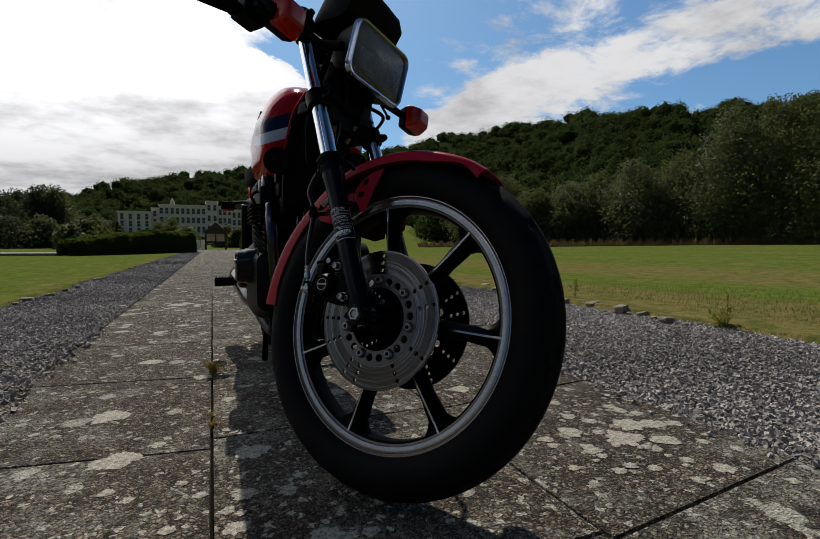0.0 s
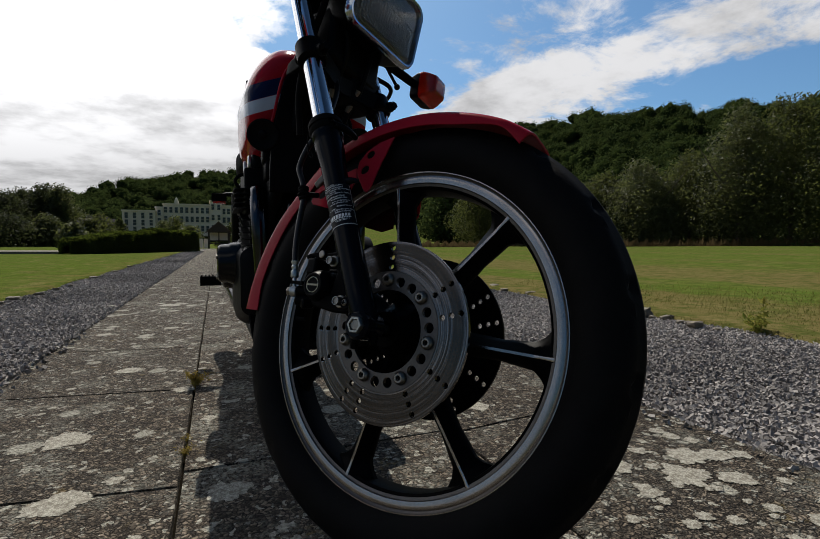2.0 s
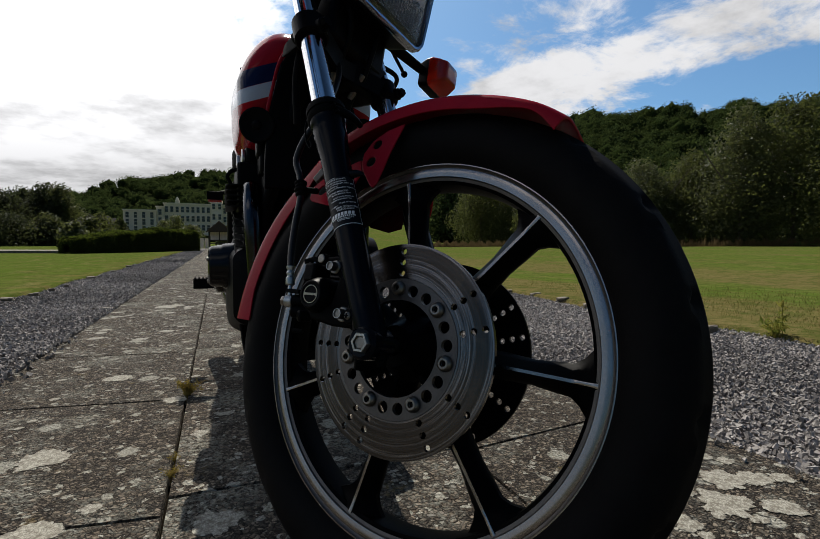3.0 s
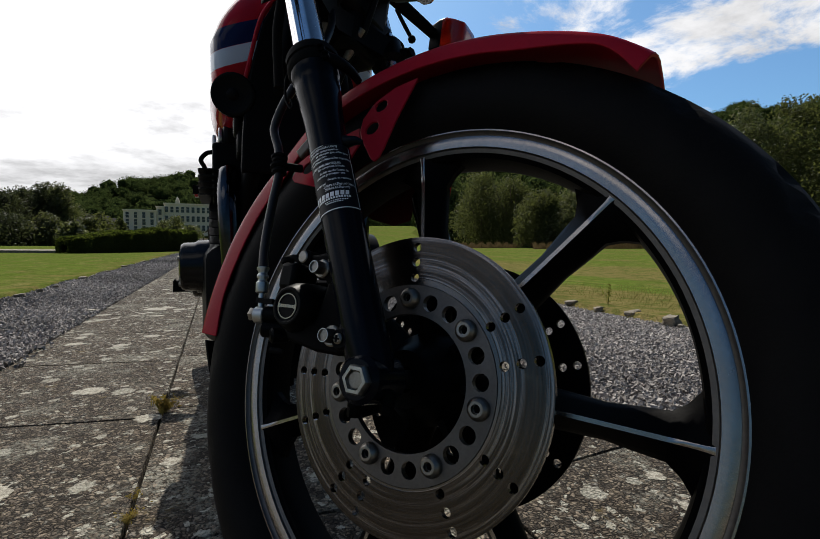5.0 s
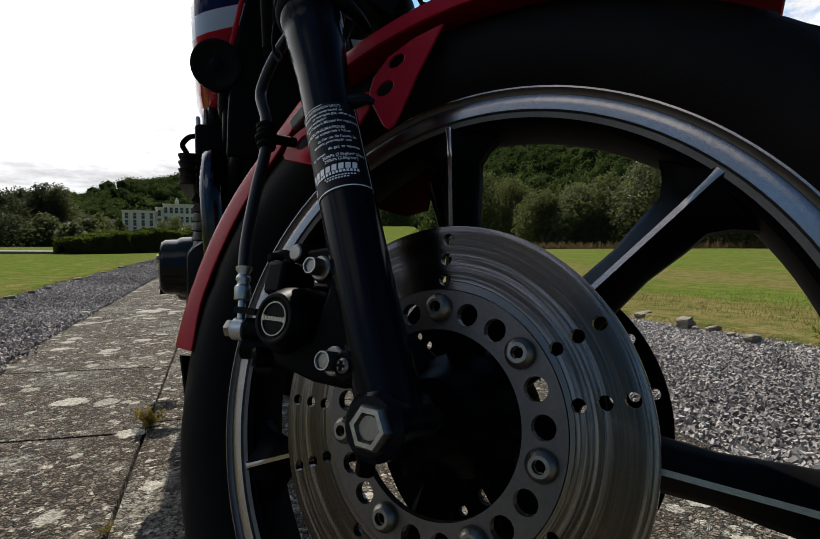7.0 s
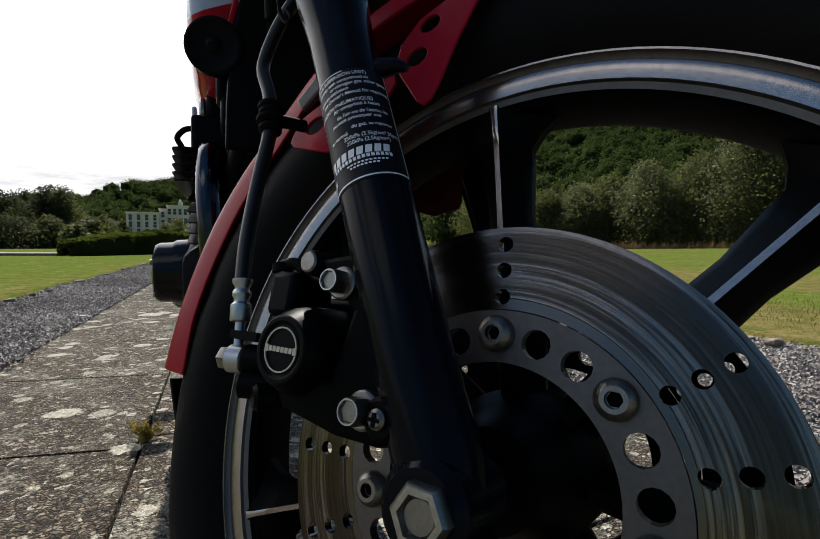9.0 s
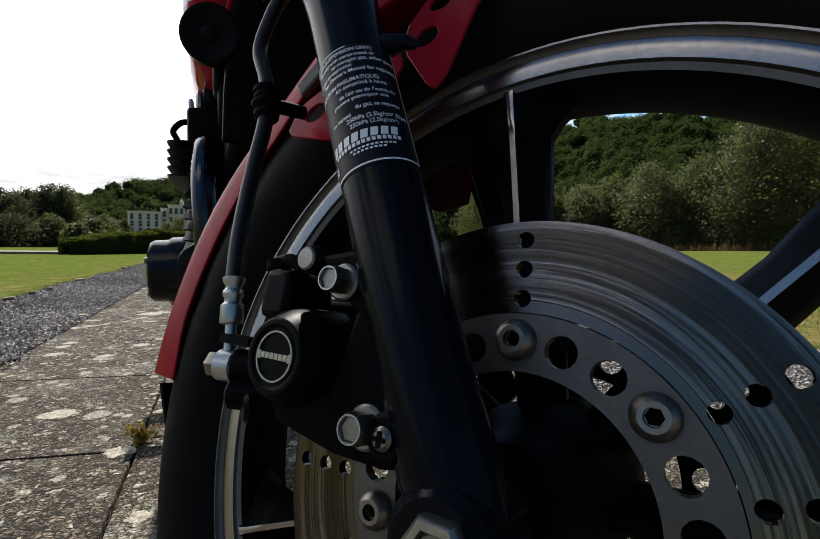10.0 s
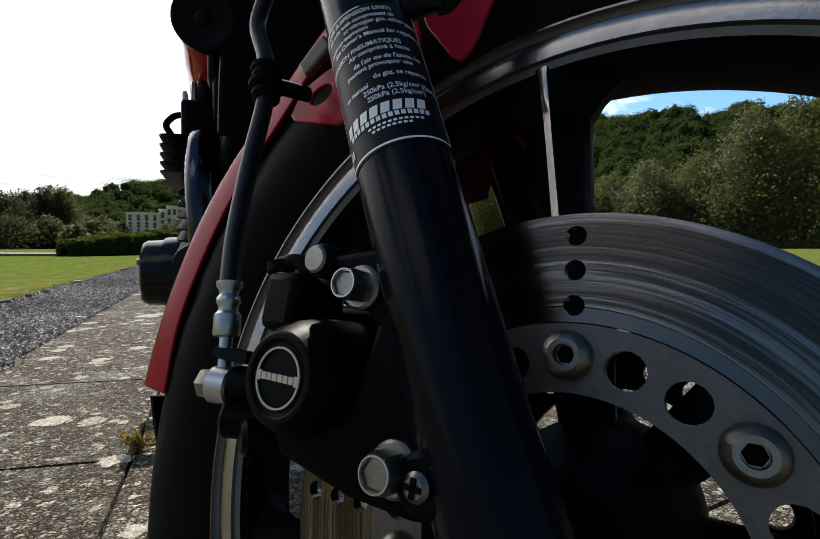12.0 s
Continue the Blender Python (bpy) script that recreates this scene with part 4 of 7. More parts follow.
# ---- brake caliper on the right-hand leg
bm = bmesh.new()
turned(bm, Q(-0.0908, 0.020, 0.0505), Q(-0.0908, 0.1075, 0.0505), [(0, 0.0235), (0.25, 0.0250), (0.60, 0.0250), (0.80, 0.0240), (0.90, 0.0222), (0.955, 0.0196), (0.985, 0.0180), (1, 0.0172), (1, 0.0142), (0.985, 0.0136)], 48)
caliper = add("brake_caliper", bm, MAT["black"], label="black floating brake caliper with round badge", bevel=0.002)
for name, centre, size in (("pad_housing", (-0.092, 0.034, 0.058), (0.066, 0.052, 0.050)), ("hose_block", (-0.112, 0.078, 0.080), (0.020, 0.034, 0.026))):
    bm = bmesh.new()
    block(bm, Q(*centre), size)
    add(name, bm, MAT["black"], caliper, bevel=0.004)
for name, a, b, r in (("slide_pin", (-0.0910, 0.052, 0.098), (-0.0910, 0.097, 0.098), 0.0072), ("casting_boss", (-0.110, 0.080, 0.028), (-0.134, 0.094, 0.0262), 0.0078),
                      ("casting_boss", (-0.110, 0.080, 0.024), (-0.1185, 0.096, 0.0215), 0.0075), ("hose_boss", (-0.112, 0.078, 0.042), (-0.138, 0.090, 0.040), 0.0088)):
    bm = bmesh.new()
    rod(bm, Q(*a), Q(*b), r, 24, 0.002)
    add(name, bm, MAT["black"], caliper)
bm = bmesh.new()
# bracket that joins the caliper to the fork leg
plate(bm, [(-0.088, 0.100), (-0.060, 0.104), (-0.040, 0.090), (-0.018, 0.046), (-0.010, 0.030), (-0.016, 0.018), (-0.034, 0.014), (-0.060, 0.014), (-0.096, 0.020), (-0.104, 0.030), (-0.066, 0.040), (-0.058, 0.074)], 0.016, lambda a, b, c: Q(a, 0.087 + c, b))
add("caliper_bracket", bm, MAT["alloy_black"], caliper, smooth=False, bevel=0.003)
for f, u, r0, r1, name in ((-0.0665, 0.0878, 0.0950, 0.0064, "caliper_bolt"), (-0.0395, 0.0298, 0.0985, 0.0068, "caliper_bolt")):
    bm = bmesh.new()
    turned(bm, Q(f, r0 - 0.004, u), Q(f, r0 + 0.0022, u), [(0, r1 * 1.30), (0.6, r1 * 1.36), (0.85, r1 * 1.34), (1, r1 * 1.18)], 32)
    turned(bm, Q(f, r0 + 0.0015, u), Q(f, r0 + 0.0115, u), [(0, r1), (0.80, r1), (1, r1 * 0.90), (1, r1 * 0.78), (0.88, r1 * 0.70)], 6)
    bolt = add(name, bm, MAT["bolt"], caliper, "plated flange bolt")
    bm = bmesh.new()
    lathe(bm, [(r1 * 0.74, 0.0), (r1 * 0.86, 0.0), (r1 * 0.84, 0.0006), (r1 * 0.76, 0.0006)], "Y", 32)
    for v in bm.verts:
        v.co = Q(f, r0 + 0.0113, u) + Vector((v.co.x, -v.co.y, v.co.z))
    add("bolt_rim", bm, MAT["zinc"], bolt)
bm = bmesh.new()
rod(bm, Q(-0.0275, 0.090, 0.0286), Q(-0.0275, 0.1030, 0.0286), 0.0098, 24, 0.002, 1)
rod(bm, Q(-0.0275, 0.1025, 0.0286), Q(-0.0275, 0.1065, 0.0286), 0.0046, 20)
for w, h in ((0.0060, 0.0016), (0.0016, 0.0060)):
    block(bm, Q(-0.0275, 0.1066, 0.0286), (w, 0.0016, h), mat=1)
add("cross_screw", bm, [MAT["bolt"], MAT["black"]], caliper)
bm = bmesh.new()
rod(bm, Q(-0.0910, 0.0965, 0.098), Q(-0.0910, 0.0985, 0.098), 0.0058, 24)
add("pin_cap", bm, MAT["bolt"], caliper)
bm = bmesh.new()
tube(bm, [Q(-0.122, 0.084, 0.086), Q(-0.124, 0.085, 0.094), Q(-0.125, 0.085, 0.098)], lambda s: 0.0046 if s < 0.5 else 0.0064, 14, 5)
tube(bm, [Q(-0.125, 0.085, 0.0975), Q(-0.114, 0.085, 0.099), Q(-0.106, 0.084, 0.095)], 0.0036, 10, 5)
add("bleed_cap", bm, MAT["rubber"], caliper)
# round badge: a thin ring and a row of small plain marks across it
bm = bmesh.new()
lathe(bm, [(0.0108, 0.0), (0.0116, 0.0), (0.0116, 0.0006), (0.0108, 0.0006)], "Y", 56)
for v in bm.verts:
    v.co = Q(-0.0908, 0.1066, 0.0505) + Vector((v.co.x, -v.co.y, v.co.z))
for k in range(8):
    block(bm, Q(-0.0806 - 0.0029 * k, 0.1068, 0.0505), (0.0024, 0.0008, 0.0038 if k in (0, 7) else 0.0027))
add("badge", bm, MAT["gold"], caliper, "pale gold ring badge", smooth=False)
# banjo and hose end
bm = bmesh.new()
turned(bm, Q(-0.136, 0.0895, 0.0398), Q(-0.147, 0.093, 0.0392), [(0, 0.0070), (0.1, 0.0084), (0.9, 0.0084), (1, 0.0070)], 24)
banjo = add("banjo", bm, MAT["zinc"], caliper, "bright plated hose union")
bm = bmesh.new()
hexagon(bm, Q(-0.147, 0.093, 0.0392), Q(-0.1525, 0.0945, 0.0390), 0.0070)
add("banjo_bolt", bm, MAT["bolt"], caliper)
bm = bmesh.new()
turned(bm, Q(-0.1430, 0.0915, 0.046), Q(-0.1503, 0.092, 0.0865), [(0, 0.0030), (0.36, 0.0030), (0.38, 0.0058), (0.40, 0.0062), (0.62, 0.0062), (0.66, 0.0046), (0.72, 0.0046), (0.76, 0.0056), (0.81, 0.0056), (0.85, 0.0044), (0.90, 0.0046), (0.95, 0.0060), (1, 0.0062)], 24)
add("hose_ferrule", bm, MAT["zinc"], caliper, "bright plated ferrule")
bm = bmesh.new()
block(bm, Q(-0.137, 0.090, 0.0535), (0.024, 0.010, 0.005))
add("hose_collar", bm, MAT["rubber"], caliper)

# ---- brake hose from the caliper up to the bars
HOSE = [Q(-0.1500, 0.092, 0.084), Q(-0.1573, 0.089, 0.1068), Q(-0.1635, 0.085, 0.1316), Q(-0.1682, 0.081, 0.1582), Q(-0.1714, 0.077, 0.1882), Q(-0.176, 0.075, 0.2047), Q(-0.1850, 0.073, 0.2255), Q(-0.1975, 0.073, 0.2470),
        Q(-0.1980, 0.073, 0.2615), Q(-0.1900, 0.073, 0.2830), Q(-0.180, 0.070, 0.305), Q(-0.176, 0.056, 0.340), Q(-0.182, 0.036, 0.385), Q(-0.205, 0.012, 0.440), Q(-0.235, 0.010, 0.500)]
bm = bmesh.new()
tube(bm, HOSE, 0.0049, 16)
hose = add("brake_hose", bm, MAT["hose"], label="black rubber brake hose")
bm = bmesh.new()
along = (HOSE[6] - HOSE[4]).normalized()
for k, (q, r) in enumerate(((-0.009, 0.0080), (-0.002, 0.0098), (0.005, 0.0082), (0.010, 0.0090))):
    mid = HOSE[5] + q * along
    turned(bm, mid - 0.0034 * along, mid + 0.0034 * along, [(0, r * 0.75), (0.3, r), (0.7, r), (1, r * 0.75)], 20)
tube(bm, [HOSE[5], Q(-0.170, 0.066, 0.206), Q(-0.166, 0.052, 0.209)], 0.0046, 12)
add("grommet", bm, MAT["rubber"], hose)

# ---- label on the right-hand slider
def fork_patch(u0, u1, a0, a1, lift, steps=16):
    """A strip wrapped round the slider: heights u0..u1, angles a0..a1 from straight out to the right towards the front."""
    bm = bmesh.new()
    rows = []
    for k in range(steps + 1):
        a = a0 + (a1 - a0) * k / steps
        rows.append([bm.verts.new(fork_skin(u, a, lift)) for u in (u0, u1)])
    for p, q in zip(rows, rows[1:]):
        bm.faces.new((p[0], q[0], q[1], p[1]))
    return bm


FORK_UP = (on_fork(1.0) - on_fork(0.0)).normalized()
FORK_OUT = Q(0, 1, 0)
FORK_FORE = FORK_UP.cross(FORK_OUT).normalized()
if FORK_FORE.x < 0:
    FORK_FORE = -FORK_FORE


def fork_skin(u, a, lift):
    t = radians(a)
    return on_fork(u) + (SLIDER + lift) * (math.cos(t) * FORK_OUT + math.sin(t) * FORK_FORE)


def join(bm, other):
    me = bpy.data.meshes.new("tmp")
    other.to_mesh(me)
    other.free()
    bm.from_mesh(me)
    bpy.data.meshes.remove(me)


LABEL_LOW, LABEL_HIGH, LABEL_A0, LABEL_A1 = 0.1368, 0.2018, -53.0, 98.0
label_film = add("warning_label", fork_patch(LABEL_LOW, LABEL_HIGH, LABEL_A0, LABEL_A1, 0.0003, 40), MAT["label_black"],
                 [o for o in bike.children if o.name == "fork_leg"][0], "black label with small white print and a border")
bm = bmesh.new()
join(bm, fork_patch(LABEL_LOW + 0.0008, LABEL_LOW + 0.0016, LABEL_A0, LABEL_A1 - 1, 0.0006, 40))
join(bm, fork_patch(LABEL_LOW + 0.0008, LABEL_HIGH - 0.0004, LABEL_A1 - 3.5, LABEL_A1 - 1.5, 0.0006, 2))
join(bm, fork_patch(LABEL_HIGH - 0.0010, LABEL_HIGH - 0.0005, LABEL_A0, 20, 0.0006, 30))
join(bm, fork_patch(LABEL_LOW + 0.0008, LABEL_HIGH - 0.0004, LABEL_A0 + 1, LABEL_A0 + 3, 0.0006, 2))


def wrapped_text(words, size, u, a_end):
    """Letters of the built-in font wrapped round the slider, ending at the angle a_end."""
    data = bpy.data.curves.new("words", "FONT")
    data.body, data.size, data.offset = words, size * 1.10, 0.00003
    ob = new("words", data)
    me = bpy.data.meshes.new_from_object(ob.evaluated_get(bpy.context.evaluated_depsgraph_get()))
    bpy.data.objects.remove(ob)
    out = bmesh.new()
    out.from_mesh(me)
    bpy.data.meshes.remove(me)
    wide = max((v.co.x for v in out.verts), default=0.0)
    for v in out.verts:
        v.co = fork_skin(LABEL_LOW + (u - 0.1365) * 0.902 + v.co.y / 1.10, a_end - math.degrees((wide - v.co.x) / 0.0212), 0.0006)
    return out


def label_bar(u, tall, a0, a1):
    u = LABEL_LOW + (u - 0.1365) * 0.902
    return fork_patch(u, u + tall, a0, a1, 0.0006, 10)


for words, size, u, a in (("CAUTION (AIR SUSPENSION UNIT)", 0.0029, 0.2040, 57), ("Fill only with compressed air", 0.0028, 0.2006, 60), ("or nitrogen gas, other gases", 0.0029, 0.1974, 90), ("may cause an explosion", 0.0028, 0.1942, 24),
                          ("See Owner's Manual for regulating", 0.0029, 0.1908, 91), ("(SUSPENSION PNEUMATIQUE)", 0.0029, 0.1852, 58), ("Air comprimé à haute", 0.0029, 0.1820, 68),
                          ("de l'air ou de l'azote, les", 0.0029, 0.1772, 80), ("peuvent provoquer une", 0.0029, 0.1740, 66), ("du gaz, se reporter", 0.0029, 0.1684, 83), ("au manuel", 0.0028, 0.1654, 8),
                          ("250kPa (2.5kg/cm² 35psi)", 0.0030, 0.1620, 90), ("250kPa (2.5kg/cm²)", 0.0030, 0.1586, 72)):
    join(bm, wrapped_text(words, size, u, a))
# maker's mark and address: plain slanted bars
def slanted_bar(u, tall, a0, a1, lean):
    u = LABEL_LOW + (u - 0.1365) * 0.902
    bars = bmesh.new()
    rows = [[bars.verts.new(fork_skin(u + tall * q, a0 + (a1 - a0) * k / 3 + lean * q, 0.0006)) for q in (0, 0.5, 1)] for k in range(4)]
    for p, q in zip(rows, rows[1:]):
        for j in range(2):
            bars.faces.new((p[j], q[j], q[j + 1], p[j + 1]))
    return bars


for k in range(8):
    join(bm, slanted_bar(0.1512, 0.0042, -40 + 13.6 * k, -30 + 13.6 * k, 2.5))
for k in range(15):
    join(bm, label_bar(0.1486, 0.0019, -34 + 7.0 * k, -29 + 7.0 * k))
for k in range(11):
    join(bm, label_bar(0.1462, 0.0009, -4 + 6.0 * k, 0 + 6.0 * k))
for k in range(8):
    join(bm, label_bar(0.1444, 0.0009, 0 + 6.0 * k, 4 + 6.0 * k))
for k in range(2):
    join(bm, label_bar(0.1420, 0.0034, -46 + 6 * k, -42 + 6 * k))
add("label_print", bm, MAT["label_ink"], [o for o in bike.children if o.name == "fork_leg"][0], smooth=False)

# ---- headlamp, indicators, instruments and bars
def rounded_rect(hw, hh, r, per=6):
    out = []
    for cx, cy, a0 in ((hw - r, hh - r, 0), (-hw + r, hh - r, 90), (-hw + r, -hh + r, 180), (hw - r, -hh + r, 270)):
        out += [(cx + r * math.cos(radians(a0 + 90 * k / per)), cy + r * math.sin(radians(a0 + 90 * k / per))) for k in range(per + 1)]
    return out


LAMP = Q(-0.1425, -0.0338, 0.6064)
LAMP_FACE = Matrix.Rotation(radians(-4.4), 3, "Z") @ Matrix.Rotation(radians(5.9), 3, "Y")


def lamp_ring(hw, hh, r, ahead):
    return [LAMP + LAMP_FACE @ Vector((ahead, w, h)) for w, h in rounded_rect(hw * 1.049, hh * 1.032, r)]


bm = bmesh.new()
loft(bm, [lamp_ring(0.046, 0.040, 0.034, -0.120), lamp_ring(0.070, 0.052, 0.040, -0.105), lamp_ring(0.086, 0.062, 0.034, -0.060), lamp_ring(0.088, 0.064, 0.028, -0.024), lamp_ring(0.0905, 0.0665, 0.027, -0.013)])
headlamp = add("headlamp", bm, MAT["plastic"], label="rectangular headlamp with chrome rim and dusty ribbed glass")
bm = bmesh.new()
rings = [lamp_ring(0.0900, 0.0660, 0.027, -0.014), lamp_ring(0.0925, 0.0685, 0.026, -0.012), lamp_ring(0.0925, 0.0685, 0.026, -0.004), lamp_ring(0.0895, 0.0655, 0.024, 0.002),
         lamp_ring(0.0855, 0.0615, 0.021, 0.001), lamp_ring(0.0835, 0.0595, 0.019, -0.006)]
loft(bm, rings, cap=False)
# blue put into the chrome's colour to offset the lawn's yellow reflection
add("headlamp_rim", bm, surface("bluish_chrome", (0.50, 0.55, 0.63), 0.20, metal=1.0, second=(0.40, 0.43, 0.48), scale=40, fine=300, bump=0.03), headlamp, "bluish chrome rim")
bm = bmesh.new()
rows = [lamp_ring(0.0835 * s, 0.0595 * s, 0.019 * s, -0.005 + 0.009 * (1 - s ** 2)) for s in (1, 0.95, 0.85, 0.7, 0.5, 0.25, 0.05)]
loft(bm, rows)
glass = add("headlamp_glass", bm, surface("lamp_glass", (0.62, 0.58, 0.50), 0.16, transmission=0.90, scale=30, fine=300, bump=0.12, rough_vary=0.2, amount=0.2), headlamp, "ribbed glass, slightly dusty")
bm = bmesh.new()
for k in range(23):
    y = -0.072 + 0.144 * k / 22
    hh = 0.050 if abs(y) < 0.062 else 0.036
    tube(bm, [LAMP + LAMP_FACE @ Vector((0.0015, y, -hh)), LAMP + LAMP_FACE @ Vector((0.0030, y, 0)), LAMP + LAMP_FACE @ Vector((0.0005, y, hh * 0.2))], 0.0016, 6, 3)
add("glass_ribs", bm, glass.data.materials[0], headlamp)
bm = bmesh.new()
rows = [lamp_ring(0.0825 * s, 0.0585 * s, 0.019 * s, -0.012 - 0.055 * (1 - s ** 2)) for s in (1, 0.9, 0.75, 0.55, 0.3, 0.1)]
loft(bm, rows)
add("reflector", bm, surface("lamp_reflector", (0.30, 0.26, 0.20), 0.25, metal=1.0, scale=30, fine=200, bump=0.05), headlamp)
bm = bmesh.new()
rod(bm, LAMP + LAMP_FACE @ Vector((-0.060, 0, 0)), LAMP + LAMP_FACE @ Vector((-0.022, 0, 0)), 0.010, 18)
add("bulb", bm, MAT["bolt"], headlamp)
for side in (1, -1):
    bm = bmesh.new()
    tube(bm, [on_fork(0.640, side, 0.012, 0.0), Q(-0.235, MID + side * 0.098, 0.615), Q(-0.180, MID + side * 0.092, 0.600)], 0.011, 12)
    rod(bm, on_fork(0.628, side), on_fork(0.668, side), 0.0250, 28, 0.003)
    add("headlamp_bracket", bm, MAT["black"])


def indicator(lat, f, u, side):
    """A square amber indicator on a black stalk."""
    centre = Q(f, lat, u)
    out = Vector((0.0, -side, 0.0))
    body, lens = bmesh.new(), bmesh.new()
    rings = []
    for s, hw in ((-0.034, 0.016), (-0.026, 0.028), (-0.008, 0.032), (0.0, 0.032)):
        rings.append([centre + Vector((s, w, h)) for w, h in rounded_rect(hw * 1.12, hw, 0.008, 4)])
    loft(body, rings)
    rings = []
    for s, hw in ((0.0, 0.032), (0.006, 0.0325), (0.020, 0.0285), (0.036, 0.0225), (0.038, 0.0205), (0.0385, 0.010)):
        rings.append([centre + Vector((s, w, h)) for w, h in rounded_rect(hw * 1.12, hw, min(0.008, hw * 0.5), 4)])
    loft(lens, rings)
    holder = add("indicator", body, MAT["plastic"], label="amber turn indicator on a black stalk")
    add("lens", lens, MAT["orange"], holder, "amber plastic lens")
    stalk = bmesh.new()
    root = on_fork(0.610, side, 0.020, 0.018) if side > 0 else Q(-0.250, MID - 0.098, 0.606)
    tube(stalk, [root, root.lerp(centre, 0.5) + (Vector((-0.012, 0, -0.004)) if side > 0 else Vector((-0.004, 0, 0.0))), centre - out * 0.020 + Vector((-0.018, 0, -0.004 if side > 0 else 0.006))], lambda s: 0.0115 - 0.002 * s, 14)
    add("stalk", stalk, MAT["rubber"], holder)


indicator(0.196, -0.226, 0.590, 1)
indicator(-0.273, -0.195, 0.5855, -1)

bm = bmesh.new()
rings = []
for r_, hw, hh, lift in ((0.060, 0.030, 0.022, 0.0), (0.053, 0.052, 0.038, 0.0), (0.03, 0.060, 0.044, 0.004), (0.0, 0.060, 0.044, 0.006), (-0.05, 0.060, 0.044, 0.006), (-0.104, 0.060, 0.044, 0.004), (-0.134, 0.052, 0.038, 0.0), (-0.142, 0.030, 0.022, 0.0)):
    rings.append([Q(-0.235 + w + 0.5 * h, r_, 0.735 + lift + h) for w, h in rounded_rect(hw, hh, 0.018, 4)])
loft(bm, rings)
add("instrument_pod", bm, MAT["plastic"], label="black instrument housing above the headlamp")
bm = bmesh.new()
tube(bm, [Q(-0.320, MID + 0.05, 0.705), Q(-0.330, 0.10, 0.700), Q(-0.285, 0.185, 0.610), Q(-0.265, 0.27, 0.570), Q(-0.262, 0.37, 0.535)], 0.0112, 14)
tube(bm, [Q(-0.320, MID + 0.05, 0.705), Q(-0.320, MID - 0.05, 0.705), Q(-0.330, -0.13, 0.700), Q(-0.355, -0.19, 0.664), Q(-0.400, -0.26, 0.656), Q(-0.450, -0.33, 0.648)], 0.0112, 14)
bars = add("handlebar", bm, MAT["black"], label="black handlebar")
for a, b in (((-0.264, 0.285, 0.565), (-0.261, 0.405, 0.525)), ((-0.420, -0.285, 0.652), (-0.500, -0.390, 0.640))):
    s = 1 if a[1] > 0 else -1
    bm = bmesh.new()
    turned(bm, Q(*a), Q(*b), [(0, 0.0145), (0.04, 0.0185), (0.08, 0.0160), (0.92, 0.0160), (0.96, 0.0180), (1, 0.0150)], 24)
    add("grip", bm, MAT["rubber"], bars)
    bm = bmesh.new()
    c = Q(a[0] + 0.006, a[1] - 0.03 * s, a[2] + 0.004)
    block(bm, c, (0.048, 0.052, 0.044))
    add("switch_housing", bm, MAT["plastic"], bars, bevel=0.006)
    bm = bmesh.new()
    block(bm, c + Vector((0.034, 0.004, 0.006)), (0.040, 0.040, 0.034))
    add("lever_mount", bm, MAT["plastic"], bars, bevel=0.006)
    bm = bmesh.new()
    tube(bm, [Q(a[0] + 0.059, a[1] - 0.02 * s, a[2]), Q(a[0] + 0.074, a[1] + 0.04 * s, a[2] - 0.008), Q(b[0] + 0.056, b[1] + 0.01 * s, b[2] - 0.004)], lambda t: 0.0062 - 0.001 * t, 12)
    add("lever", bm, MAT["black"], bars)
# cables that drop between the fork legs
for pts, r0, m in (([Q(-0.20, 0.04, 0.60), Q(-0.196, 0.010, 0.52), Q(-0.219, 0.0, 0.459), Q(-0.228, -0.002, 0.432), Q(-0.250, -0.01, 0.36)], 0.0052, "plastic"),
                   ([Q(-0.19, -0.06, 0.60), Q(-0.190, -0.050, 0.520), Q(-0.206, -0.050, 0.453), Q(-0.224, -0.050, 0.424), Q(-0.250, -0.045, 0.33)], 0.0052, "plastic"),
                   ([Q(-0.22, 0.06, 0.60), Q(-0.250, 0.055, 0.50), Q(-0.262, 0.05, 0.42), Q(-0.262, 0.03, 0.34)], 0.0065, "rubber")):
    bm = bmesh.new()
    tube(bm, pts, r0, 12)
    add("cable", bm, MAT[m], label="black control cable")
for a, b in ((Q(-0.215, 0.004, 0.466), Q(-0.229, 0.002, 0.428)), (Q(-0.203, -0.046, 0.462), Q(-0.226, -0.046, 0.420))):
    bm = bmesh.new()
    turned(bm, a, b, [(0, 0.0056), (0.3, 0.0062), (0.34, 0.0048), (0.6, 0.0048), (0.64, 0.0062), (1, 0.0054)], 14)
    add("cable_adjuster", bm, MAT["aged"], label="dull metal cable adjuster")
bm = bmesh.new()
block(bm, Q(-0.245, MID, 0.535), (0.085, 0.150, 0.110))
add("wiring_cover", bm, MAT["plastic"], label="black plastic cover behind the headlamp", bevel=0.012)
bm = bmesh.new()
